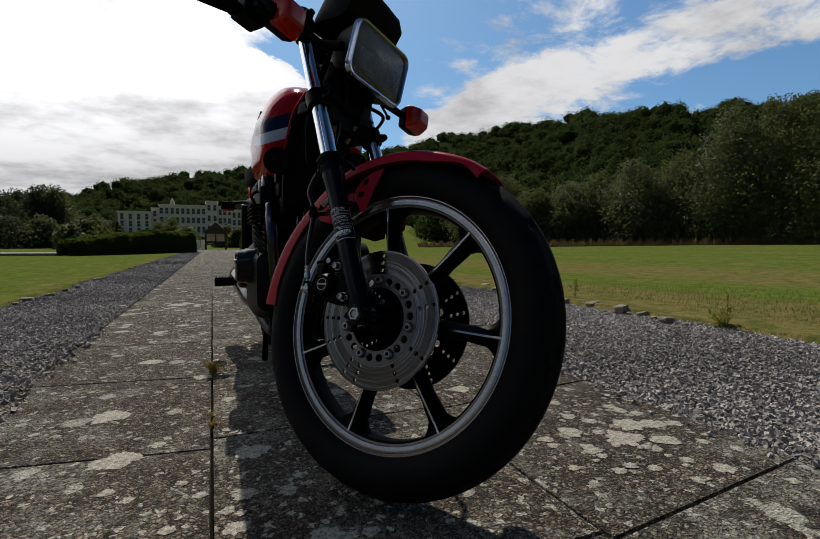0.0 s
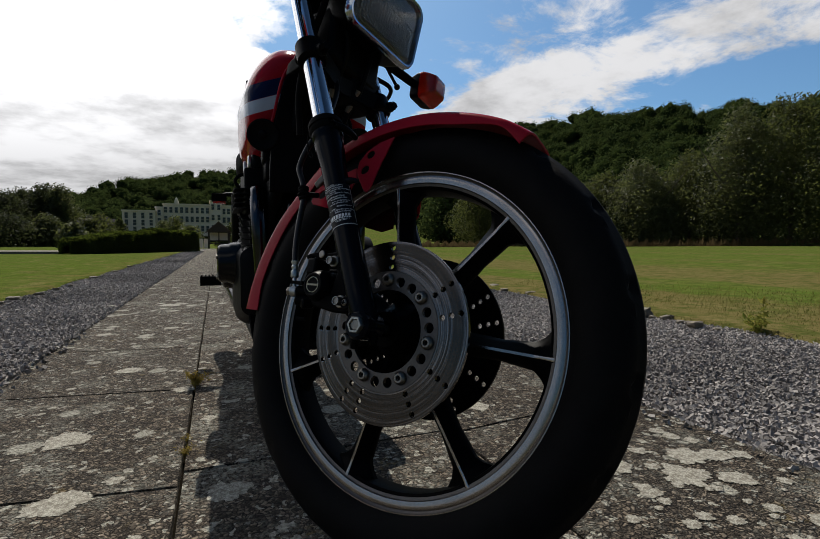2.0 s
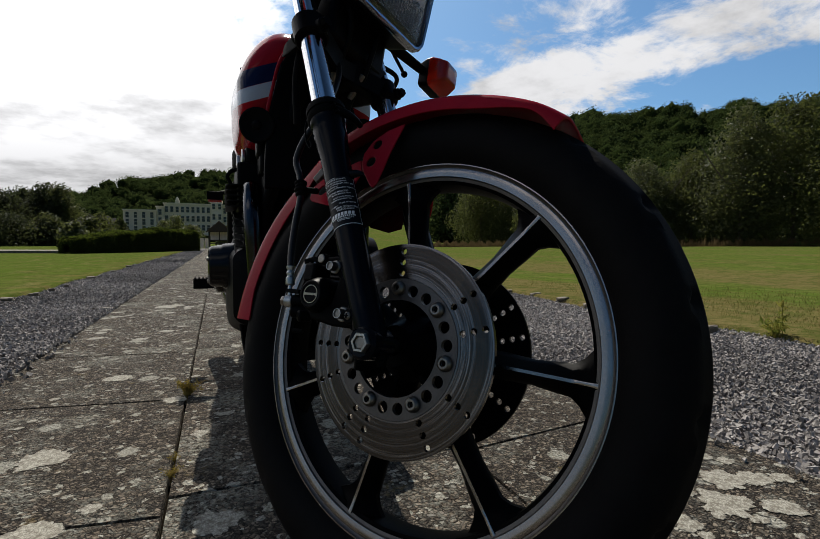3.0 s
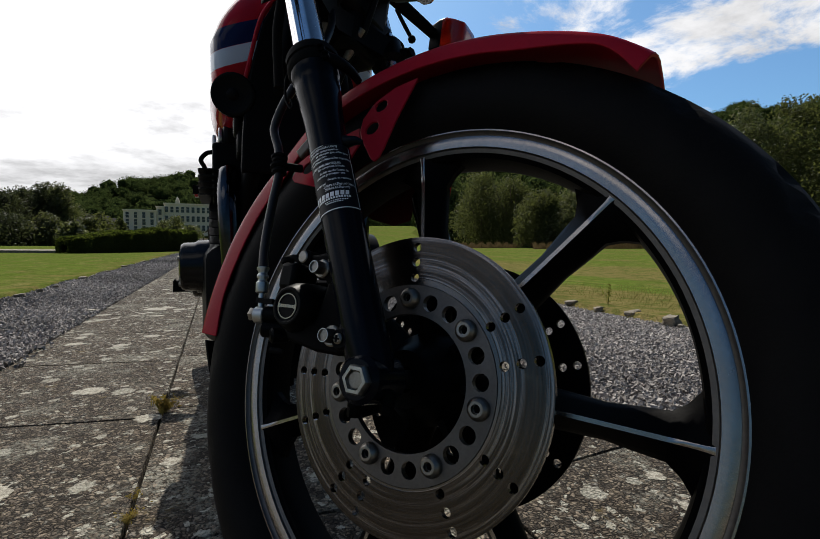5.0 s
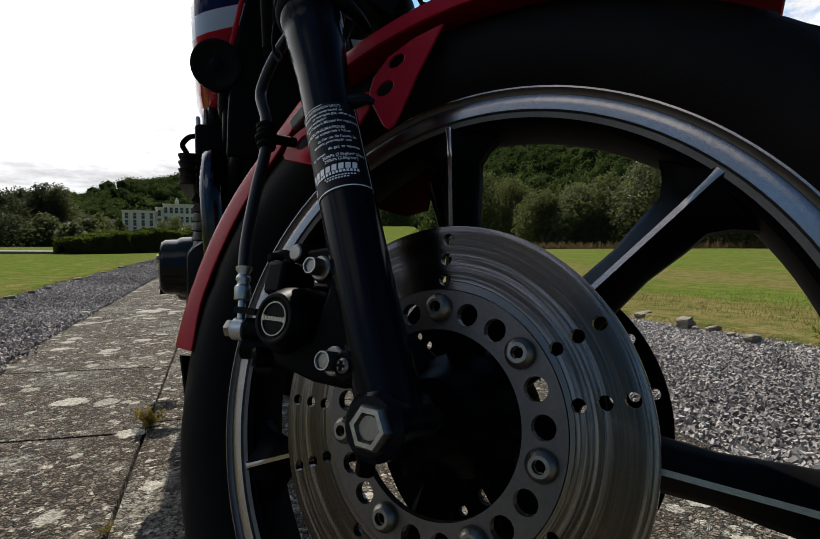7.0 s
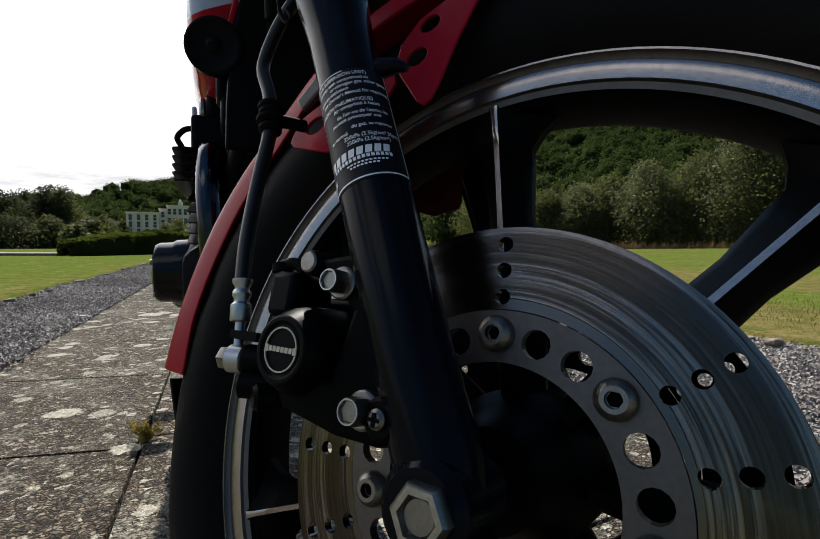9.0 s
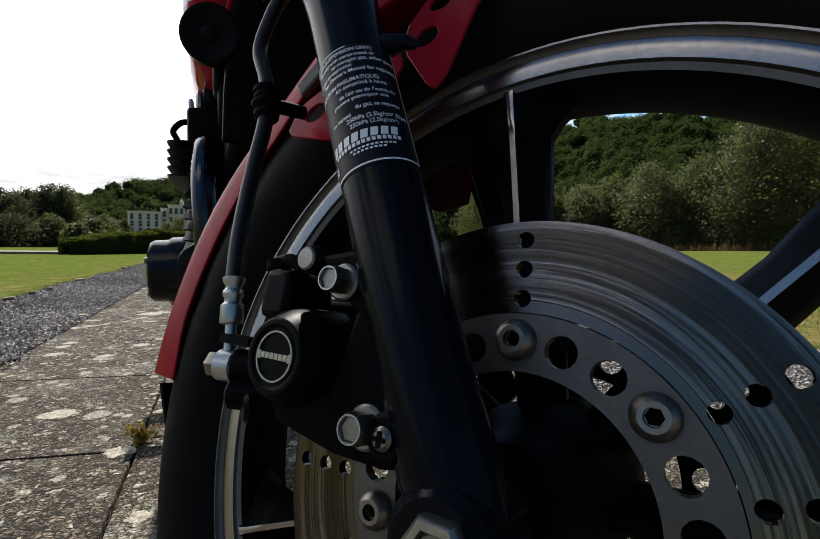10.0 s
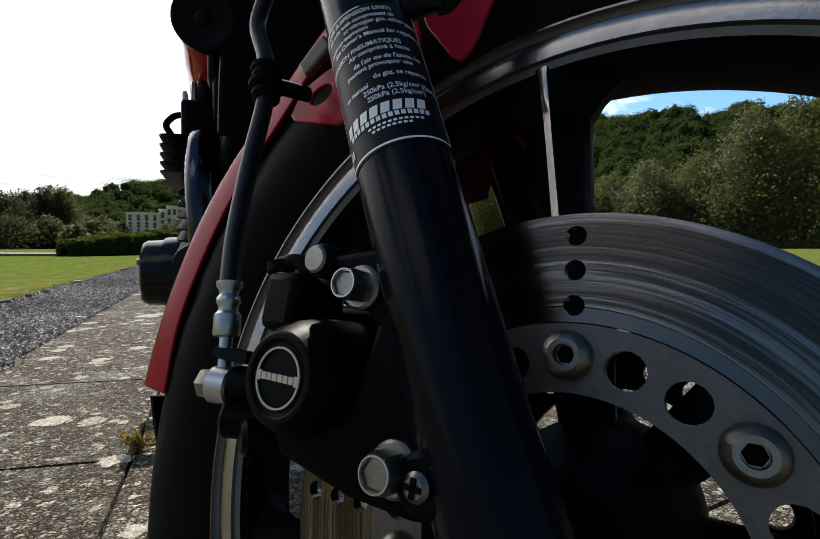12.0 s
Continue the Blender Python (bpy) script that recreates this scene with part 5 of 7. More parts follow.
loft(bm, [[Q(f + dx, r, u + dz) for dx, dz in rounded_rect(w, h, 0.012, 4)] for f, r, u, w, h in ((-0.236, -0.020, 0.462, 0.020, 0.018), (-0.240, -0.035, 0.466, 0.034, 0.036), (-0.240, -0.085, 0.470, 0.036, 0.040), (-0.236, -0.108, 0.476, 0.034, 0.034), (-0.234, -0.119, 0.482, 0.022, 0.020))])
add("horn_relay", bm, MAT["plastic"], label="black rounded box between the fork legs")

bm = bmesh.new()
tube(bm, [Q(-0.285, -0.212, 0.640), Q(-0.272, -0.222, 0.615), Q(-0.260, -0.235, 0.592)], 0.0038, 10, 5)
bmesh.ops.create_uvsphere(bm, u_segments=12, v_segments=8, radius=0.0075, matrix=Matrix.Translation(Q(-0.258, -0.237, 0.588)))
add("lever_end", bm, MAT["black"])

# ---- the body behind the steering head, upright along the path; right-hand side towards -x
XC = 0.292


def P(right, y, z):
    return Vector((XC - right, y, z))


BODY = Matrix()


def body(name, bm, material, parent=None, label="", smooth=True, bevel=0.0):
    return part(name, bm, material, parent or bike, label, smooth, BODY, bevel)


def tank_section(y):
    """Half width, lower and upper height of the tank at y."""
    table = [(1.455, 0.030, 0.795, 0.835), (1.458, 0.075, 0.772, 0.852), (1.463, 0.106, 0.752, 0.868), (1.471, 0.125, 0.732, 0.884), (1.485, 0.136, 0.712, 0.902), (1.51, 0.142, 0.694, 0.920), (1.55, 0.144, 0.682, 0.937), (1.62, 0.146, 0.674, 0.958), (1.75, 0.147, 0.672, 0.972), (1.90, 0.140, 0.690, 0.950), (2.00, 0.115, 0.715, 0.915), (2.05, 0.085, 0.735, 0.880)]
    for (y0, *a), (y1, *b) in zip(table, table[1:]):
        if y <= y1:
            t = (y - y0) / (y1 - y0)
            return [p + (q - p) * t for p, q in zip(a, b)]
    return table[-1][1:]


def tank_mesh():
    bm = bmesh.new()
    rings = []
    ys = [1.455, 1.4565, 1.458, 1.4605, 1.463, 1.467, 1.471, 1.477] + [1.485 + (2.05 - 1.485) * (k / 34) ** 1.25 for k in range(35)]
    for y in ys:
        hw, lo, hi = tank_section(y)
        ring = []
        for k in range(72):
            a = 2 * math.pi * k / 72
            c, s = math.cos(a), math.sin(a)
            ex = 2 / 4.4
            w = hw * abs(c) ** ex * (1 if c > 0 else -1)
            h = (hi - lo) / 2 * abs(s) ** ex * (1 if s > 0 else -1)
            w *= 1.0 - 0.40 * max(0.0, h / ((hi - lo) / 2)) ** 1.3
            ring.append(P(w, y, (lo + hi) / 2 + h))
        rings.append(ring)

    loft(bm, rings)
    return bm


tank = body("fuel_tank", tank_mesh(), MAT["tank"], label="red fuel tank with dark blue and pale grey stripes")
bm = bmesh.new()
rod(bm, P(0, 1.70, 0.945), P(0, 1.70, 0.975), 0.030, 28, 0.004)
body("filler_cap", bm, MAT["chrome"], tank)
bm = bmesh.new()
block(bm, P(0.124, 1.70, 0.875), (0.010, 0.10, 0.022))
body("tank_badge", bm, MAT["black"], tank, bevel=0.003)
bm = bmesh.new()
tube(bm, [P(0.030, 1.458, 0.893), P(0.043, 1.450, 0.872), P(0.066, 1.446, 0.832), P(0.082, 1.446, 0.770), P(0.092, 1.450, 0.728)], lambda t: 0.0042 - 0.0012 * t, 10)
body("tank_seam", bm, MAT["red"], tank, "red pressed seam down the tank's front")
bm = bmesh.new()
block(bm, P(0.055, 1.505, 0.690), (0.105, 0.050, 0.075))
body("tank_bracket", bm, MAT["plastic"], tank, "black cover under the tank's nose", bevel=0.008)
# frame tubes
for pts in ([P(0.010, 1.44, 0.86), P(0.040, 1.46, 0.72), P(0.085, 1.51, 0.55), P(0.105, 1.54, 0.36), P(0.105, 1.60, 0.24), P(0.105, 1.80, 0.215), P(0.11, 2.10, 0.24), P(0.12, 2.22, 0.42)],
            [P(-0.030, 1.44, 0.86), P(-0.075, 1.46, 0.72), P(-0.095, 1.50, 0.55), P(-0.105, 1.54, 0.36), P(-0.105, 1.60, 0.24), P(-0.105, 1.80, 0.215), P(-0.11, 2.10, 0.24), P(-0.12, 2.22, 0.42)],
            [P(0.0, 1.42, 0.82), P(0.0, 1.55, 0.80), P(0.0, 1.9, 0.76), P(0.0, 2.2, 0.74)],
            [P(0.010, 1.43, 0.86), P(0.03, 1.52, 0.74), P(0.08, 1.66, 0.68), P(0.10, 1.95, 0.66), P(0.12, 2.2, 0.66)]):
    bm = bmesh.new()
    tube(bm, pts, 0.0165, 16)
    body("frame_tube", bm, MAT["black"], label="black steel frame tube")
# black cover over the wiring beside the steering head
bm = bmesh.new()
plate(bm, [(0.026, 0.893), (0.040, 0.872), (0.062, 0.832), (0.078, 0.770), (0.090, 0.720), (0.096, 0.640), (0.098, 0.585), (0.010, 0.585), (-0.105, 0.60), (-0.090, 0.75), (-0.05, 0.86)], 0.014, lambda a, b, c: P(a, 1.452 + c, b))
body("wiring_panel", bm, MAT["plastic"], label="black panel beside the steering head", smooth=False, bevel=0.004)
# horns
for side in (1, -1):
    bm = bmesh.new()
    d = Vector((-0.25 * side, -0.95, -0.10)).normalized()
    c = P(0.108 * side, 1.452, 0.708)
    turned(bm, c - d * 0.030, c + d * 0.010, [(0, 0.018), (0.25, 0.025), (0.45, 0.0335), (0.62, 0.0350), (0.9, 0.0340), (0.93, 0.0320), (0.93, 0.029), (0.90, 0.027), (0.90, 0.010), (0.97, 0.008), (1.0, 0.004)], 44)
    horn = body("horn", bm, MAT["plastic"], label="round black horn")
    bm = bmesh.new()
    block(bm, P(0.07 * side, 1.478, 0.735), (0.07, 0.006, 0.020))
    body("horn_bracket", bm, MAT["black"], horn)
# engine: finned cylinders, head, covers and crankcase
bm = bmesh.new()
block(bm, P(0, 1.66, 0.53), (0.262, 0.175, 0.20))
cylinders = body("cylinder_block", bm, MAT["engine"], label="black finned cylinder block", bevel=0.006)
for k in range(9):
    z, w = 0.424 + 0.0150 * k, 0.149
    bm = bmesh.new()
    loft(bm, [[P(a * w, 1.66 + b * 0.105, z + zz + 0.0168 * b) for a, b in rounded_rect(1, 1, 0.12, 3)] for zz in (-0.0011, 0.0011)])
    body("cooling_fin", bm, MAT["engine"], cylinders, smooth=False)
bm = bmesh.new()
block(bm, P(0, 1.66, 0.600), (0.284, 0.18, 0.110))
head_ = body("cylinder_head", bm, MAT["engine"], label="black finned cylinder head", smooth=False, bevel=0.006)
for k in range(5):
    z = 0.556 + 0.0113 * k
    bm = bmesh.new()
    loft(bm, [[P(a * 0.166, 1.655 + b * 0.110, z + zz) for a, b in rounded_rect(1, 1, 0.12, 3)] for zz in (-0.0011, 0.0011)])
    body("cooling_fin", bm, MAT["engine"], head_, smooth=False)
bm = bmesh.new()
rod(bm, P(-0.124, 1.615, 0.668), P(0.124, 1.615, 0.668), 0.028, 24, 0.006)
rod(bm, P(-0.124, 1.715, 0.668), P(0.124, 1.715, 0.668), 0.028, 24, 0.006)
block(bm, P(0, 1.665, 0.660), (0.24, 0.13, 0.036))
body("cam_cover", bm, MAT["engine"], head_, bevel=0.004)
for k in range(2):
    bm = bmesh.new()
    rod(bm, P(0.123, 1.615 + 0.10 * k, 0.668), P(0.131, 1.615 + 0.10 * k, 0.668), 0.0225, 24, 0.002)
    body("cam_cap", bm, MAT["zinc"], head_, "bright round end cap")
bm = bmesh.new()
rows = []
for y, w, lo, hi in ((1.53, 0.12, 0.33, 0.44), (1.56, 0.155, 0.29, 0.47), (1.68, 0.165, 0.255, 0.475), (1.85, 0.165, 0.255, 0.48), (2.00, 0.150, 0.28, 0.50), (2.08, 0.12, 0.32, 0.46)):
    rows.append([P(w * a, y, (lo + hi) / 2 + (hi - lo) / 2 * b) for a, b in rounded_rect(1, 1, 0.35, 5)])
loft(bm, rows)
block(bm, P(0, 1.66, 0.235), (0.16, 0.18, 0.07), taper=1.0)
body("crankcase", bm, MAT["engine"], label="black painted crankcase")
for y, z, r, out, name in ((1.690, 0.420, 0.050, 0.206, "ignition_cover"), (1.86, 0.405, 0.066, 0.192, "clutch_cover")):
    bm = bmesh.new()
    turned(bm, P(0.13, y, z), P(out, y, z), [(0, r + 0.006), (0.55, r + 0.004), (0.62, r), (0.88, r - 0.001), (0.96, r - 0.005), (1, r - 0.014)], 48)
    cover = body(name, bm, MAT["gloss"], label="round glossy black engine cover")
    for k in range(3):
        t = radians(30 + 120 * k)
        bm = bmesh.new()
        rod(bm, P(out - 0.004, y + (r - 0.014) * math.cos(t), z + (r - 0.014) * math.sin(t)), P(out + 0.003, y + (r - 0.014) * math.cos(t), z + (r - 0.014) * math.sin(t)), 0.005, 12)
        body("cover_screw", bm, MAT["bolt"], cover)
bm = bmesh.new()
turned(bm, P(-0.13, 1.70, 0.42), P(-0.215, 1.70, 0.42), [(0, 0.08), (0.6, 0.078), (0.9, 0.072), (1, 0.055)], 40)
body("generator_cover", bm, MAT["engine"])
# exhaust headers
for k, right in enumerate((0.112, 0.040, -0.040, -0.112)):
    bm = bmesh.new()
    tube(bm, [P(right, 1.575, 0.600), P(right * 1.04, 1.535, 0.590), P(right * 1.05, 1.500, 0.545), P(right * 1.02, 1.492, 0.47), P(right * 0.95, 1.500, 0.36), P(right * 0.8, 1.530, 0.27), P(right * 0.65, 1.62, 0.225), P(right * 0.5, 1.85, 0.205), P(0.10 * (1 if right > 0 else -1), 2.18, 0.245)],
         0.0172, 18)
    body("exhaust_header", bm, MAT["exhaust"], label="dark chrome exhaust header")
for side in (1, -1):
    bm = bmesh.new()
    turned(bm, P(0.105 * side, 2.16, 0.245), P(0.150 * side, 2.78, 0.330), [(0, 0.022), (0.12, 0.040), (0.2, 0.047), (0.85, 0.049), (0.97, 0.044), (1, 0.030)], 28)
    body("silencer", bm, MAT["exhaust"], label="long dark chrome silencer")
# carburettors, air box and side panels
bm = bmesh.new()
for right in (-0.12, -0.04, 0.04, 0.12):
    rod(bm, P(right, 1.76, 0.625), P(right, 1.93, 0.635), 0.026, 18, 0.003)
    block(bm, P(right, 1.84, 0.585), (0.055, 0.06, 0.06))
body("carburettors", bm, MAT["engine"], label="row of dark carburettors", bevel=0.004)
bm = bmesh.new()
block(bm, P(0, 2.06, 0.60), (0.24, 0.24, 0.24))
body("air_box", bm, MAT["plastic"], bevel=0.02)
for side in (1, -1):
    bm = bmesh.new()
    plate(bm, [(1.99, 0.70), (2.30, 0.73), (2.28, 0.58), (2.08, 0.50), (1.98, 0.56)], 0.02, lambda a, b, c, side=side: P(0.085 * side + c, a, b))
    body("side_panel", bm, MAT["red"], label="red side panel", smooth=False, bevel=0.006)
# ignition coil box and regulator seen under the tank, cable elbow on the cam cover
bm = bmesh.new()
block(bm, P(0.083, 1.515, 0.643), (0.038, 0.070, 0.050))
block(bm, P(0.080, 1.520, 0.598), (0.030, 0.050, 0.045))
body("coil_box", bm, MAT["plastic"], label="black box under the tank", bevel=0.006)
bm = bmesh.new()
block(bm, P(0.1380, 1.61, 0.651), (0.0075, 0.022, 0.046))
body("pickup_cap", bm, MAT["silver"], bevel=0.004)
bm = bmesh.new()
tube(bm, [P(0.138, 1.61, 0.643), P(0.152, 1.605, 0.638), P(0.1615, 1.60, 0.6245), P(0.156, 1.60, 0.612), P(0.150, 1.60, 0.596)], 0.0042, 12)
body("plug_lead", bm, MAT["rubber"], label="black spark plug lead")
# saddle, tail, rear mudguard
bm = bmesh.new()
rows = []
for y, w, lo, hi in ((2.00, 0.07, 0.74, 0.80), (2.06, 0.11, 0.74, 0.825), (2.25, 0.13, 0.73, 0.815), (2.45, 0.125, 0.74, 0.84), (2.62, 0.115, 0.76, 0.86), (2.70, 0.09, 0.77, 0.84)):
    rows.append([P(w * a, y, (lo + hi) / 2 + (hi - lo) / 2 * b) for a, b in rounded_rect(1, 1, 0.5, 5)])
loft(bm, rows)
body("saddle", bm, MAT["rubber"], label="long black dual seat")
bm = bmesh.new()
rows = []
for y, w, lo, hi in ((2.50, 0.10, 0.70, 0.76), (2.62, 0.10, 0.70, 0.80), (2.78, 0.09, 0.73, 0.82), (2.88, 0.07, 0.75, 0.80)):
    rows.append([P(w * a, y, (lo + hi) / 2 + (hi - lo) / 2 * b) for a, b in rounded_rect(1, 1, 0.4, 5)])
loft(bm, rows)
body("tail_cowl", bm, MAT["red"], label="red tail cowl")
for side in (1, -1):
    bm = bmesh.new()
    rod(bm, P(0.08 * side, 2.74, 0.705), P(0.17 * side, 2.74, 0.700), 0.009, 14)
    block(bm, P(0.190 * side, 2.74, 0.684), (0.066, 0.055, 0.036))
    block(bm, P(0.190 * side, 2.74, 0.661), (0.054, 0.048, 0.010), mat=1)
    body("rear_indicator", bm, [MAT["plastic"], MAT["orange"]], label="rear indicator, black with amber lens", bevel=0.006)
    bm = bmesh.new()
    rod(bm, P(0.13 * side, 2.26, 0.325), P(0.195 * side, 2.26, 0.33), 0.012, 16)
    block(bm, P(0.226 * side, 2.26, 0.333), (0.075, 0.034, 0.034))
    for k in range(6):
        block(bm, P((0.195 + 0.0125 * k) * side, 2.26, 0.352), (0.005, 0.034, 0.006))
    body("footpeg", bm, MAT["rubber"], label="black rubber footpeg", bevel=0.002)
    # engine bars and stand feet
    bm = bmesh.new()
    tube(bm, [P(0.06 * side, 2.10, 0.24), P(0.075 * side, 2.14, 0.12), P(0.08 * side, 2.16, 0.012)], 0.012, 12)
    body("stand_leg", bm, MAT["black"])
# rear wheel
REAR = Matrix.Translation((XC, 2.47, 0.315))


def rear(name, bm, material, parent=None, label=""):
    turned_frame = Matrix.Translation((XC, 2.47, 0.315)) @ Matrix.Rotation(radians(90), 4, "Z")
    return part(name, bm, material, parent or bike, label, True, turned_frame)


rear_wheel = rear("rear_wheel", wheel_rim(0.0), [MAT["alloy_black"], MAT["machined"]], label="rear cast alloy wheel, black with machined rim")
rear("rear_tyre", tyre_mesh(0.315, 0.056, 0.2535, 0.0, 120, 18), MAT["rubber"], rear_wheel)
for k in range(7):
    rear("rear_spoke", spoke(20 - k * 360 / 7, 0.0), [MAT["alloy_black"], MAT["machined"]], rear_wheel)
bm = bmesh.new()
lathe(bm, [(0.010, -0.07), (0.065, -0.06), (0.07, 0.0), (0.065, 0.06), (0.010, 0.07)], "Y", 40, False)
rear("rear_hub", bm, MAT["alloy_black"], rear_wheel)
for side in (1, -1):
    bm = bmesh.new()
    tube(bm, [P(0.10 * side, 2.05, 0.36), P(0.11 * side, 2.25, 0.335), P(0.105 * side, 2.50, 0.315)], 0.018, 14)
    body("swing_arm", bm, MAT["black"])
    bm = bmesh.new()
    rod(bm, P(0.125 * side, 2.44, 0.34), P(0.125 * side, 2.34, 0.66), 0.024, 18)
    body("shock_absorber", bm, MAT["black"])
bm = bmesh.new()
rings = []
for k in range(25):
    a = radians(5 + 130 * k / 24)
    rings.append([P(0.07 * w, 2.47 + (0.345 + d) * math.cos(a), 0.315 + (0.345 + d) * math.sin(a)) for w, d in ((1, -0.03), (1, 0), (0.6, 0.008), (-0.6, 0.008), (-1, 0), (-1, -0.03), (-0.95, -0.03), (-0.95, -0.004), (0.95, -0.004), (0.95, -0.03))])
loft(bm, rings)
body("rear_mudguard", bm, MAT["plastic"])

# ---------------------------------------------------------------- foliage helpers
def mesh_object(name, verts, faces, material, label="", category="", kind="", group="", smooth=False, parent=None):
    me = bpy.data.meshes.new(name)
    me.from_pydata(verts, [], faces)
    for m in material if isinstance(material, (list, tuple)) else [material]:
        me.materials.append(m)
    me.update()
    ob = new(name, me)
    if parent:
        ob.parent = parent
        ob.matrix_basis = world_of(parent).inverted()
    return tagged(ob, label, category, group, kind)


def leaf_cards(centres, normals, size, rng, stretch=1.5, loose=0.65):
    """Diamond-shaped leaves or leaf sprays at the centres, facing loosely along the normals."""
    n = len(centres)
    jitter = rng.normal(0, loose, (n, 3))
    nn = normals + jitter
    nn /= np.linalg.norm(nn, axis=1)[:, None] + 1e-9
    a = np.cross(nn, rng.normal(0, 1, (n, 3)))
    a /= np.linalg.norm(a, axis=1)[:, None] + 1e-9
    b = np.cross(nn, a)
    s = (size * rng.uniform(0.55, 1.35, n))[:, None]
    bend = nn * s * 0.22
    v = np.stack([centres + a * s * stretch * 0.5, centres + b * s * 0.42 - bend, centres - a * s * stretch * 0.5, centres - b * s * 0.42 - bend], 1).reshape(-1, 3)
    f = np.arange(4 * n).reshape(n, 4)
    return v, f


def crown_points(blobs, count, rng, shell=0.55):
    """Points in the outer part of a set of ellipsoids (centre, radii), with outward directions."""
    vol = np.array([r[0] * r[1] * r[2] for _, r in blobs]) ** (2 / 3)
    pick = rng.choice(len(blobs), count, p=vol / vol.sum())
    d = rng.normal(0, 1, (count, 3))
    d /= np.linalg.norm(d, axis=1)[:, None]
    rad = 1 - shell * rng.random(count) ** 1.6
    c = np.array([b[0] for b in blobs])[pick]
    r = np.array([b[1] for b in blobs])[pick]
    lump = 1 + 0.16 * np.sin(7 * d[:, 0] + 3 * pick) * np.cos(6 * d[:, 2] + pick)
    return c + d * r * (rad * lump)[:, None], d


def tree(x, y, base, tall, wide, seed, leaves, leaf_size, material, label, name="tree", group="trees at the edge of the lawn", columnar=False):
    """A tapered trunk with limbs and a crown of many leaves in uneven clumps."""
    rng = np.random.default_rng(seed)
    t = thing(name, (x, y, base), label, "tree" if name == "tree" else "bush", group)
    bm = bmesh.new()
    trunk_top = tall * (0.62 if name == "tree" else 0.5)
    tube(bm, [(x, y, base - 0.2), (x + rng.normal(0, 0.1), y, base + trunk_top * 0.5), (x + rng.normal(0, 0.25), y + rng.normal(0, 0.25), base + trunk_top)], lambda s: tall * 0.020 * (1 - 0.75 * s), 8, 4)
    for k in range(5 if name == "tree" else 3):
        a = rng.uniform(0, 2 * math.pi)
        z0 = base + trunk_top * rng.uniform(0.35, 0.85)
        reach = wide * rng.uniform(0.35, 0.7)
        tube(bm, [(x, y, z0), (x + reach * 0.5 * math.cos(a), y + reach * 0.5 * math.sin(a), z0 + reach * 0.35), (x + reach * math.cos(a), y + reach * math.sin(a), z0 + reach * 0.9)], lambda s: tall * 0.009 * (1 - 0.8 * s), 6, 3)
    part("trunk", bm, MAT["bark"], t)
    blobs = []
    n = 15 if name == "tree" else 11
    low = 0.03 if columnar else 0.10 if name == "tree" else 0.05
    for k in range(n):
        h = low + (0.94 - low) * (k + 0.5) / n
        env = math.sin(math.pi * min(1, (h + 0.08) ** (0.75 if not columnar else 0.6))) ** 0.6
        a = k * 2.4 + rng.uniform(-0.5, 0.5)
        off = wide * 0.52 * env * rng.uniform(0.25, 0.8)
        r = wide * rng.uniform(0.26, 0.42) * (0.55 + 0.45 * env)
        blobs.append(((x + off * math.cos(a), y + off * math.sin(a), base + tall * h), (r, r, r * rng.uniform(0.8, 1.3))))
    # shoots that break the outline
    for k in range(9):
        a, h = rng.uniform(0, 6.28), rng.uniform(0.6, 1.0)
        off = wide * 0.5 * rng.uniform(0.1, 0.9) * (1.25 - h)
        blobs.append(((x + off * math.cos(a), y + off * math.sin(a), base + tall * h), (wide * 0.07, wide * 0.07, tall * 0.085)))
    c, d = crown_points(blobs, leaves, rng)
    c[:, 2] = np.maximum(c[:, 2], base + 0.05)
    v, f = leaf_cards(c, d, leaf_size, rng)
    mesh_object("crown", v.tolist(), f.tolist(), material, parent=t)
    return t


def polar(az, dist):
    a = radians(az)
    return dist * math.sin(a), dist * math.cos(a)


# ---------------------------------------------------------------- wood and hill
def ridge_tan(az):
    table = [(-60, 0.03), (-30, 0.055), (-20, 0.070), (-12.5, 0.090), (-8.6, 0.1135), (-5.2, 0.127), (1.5, 0.148), (3.8, 0.155), (19.0, 0.194), (24.1, 0.219), (28.5, 0.2335), (34.0, 0.2445), (38.8, 0.2575), (47.0, 0.2605), (54.0, 0.2525), (59.3, 0.2430), (70, 0.228), (95, 0.18), (130, 0.10)]
    for (a0, t0), (a1, t1) in zip(table, table[1:]):
        if az <= a1:
            return t0 + (t1 - t0) * (az - a0) / (a1 - a0)
    return table[-1][1]


def ridge_far(az):
    return 520 - 200 * min(1.0, max(0.0, (az - 12) / 34))


def hill_height(az, d):
    far = ridge_far(az)
    near = 0.42 * far
    t = min(1.0, max(0.0, (d - near) / (far - near)))
    top = ridge_tan(az) * far - 6.0
    return rise(*polar(az, near)) * (1 - t) + top * (0.75 * t + 0.25 * t * t * (3 - 2 * t)) + 2.0 * math.sin(az * 0.9 + d * 0.02) * t


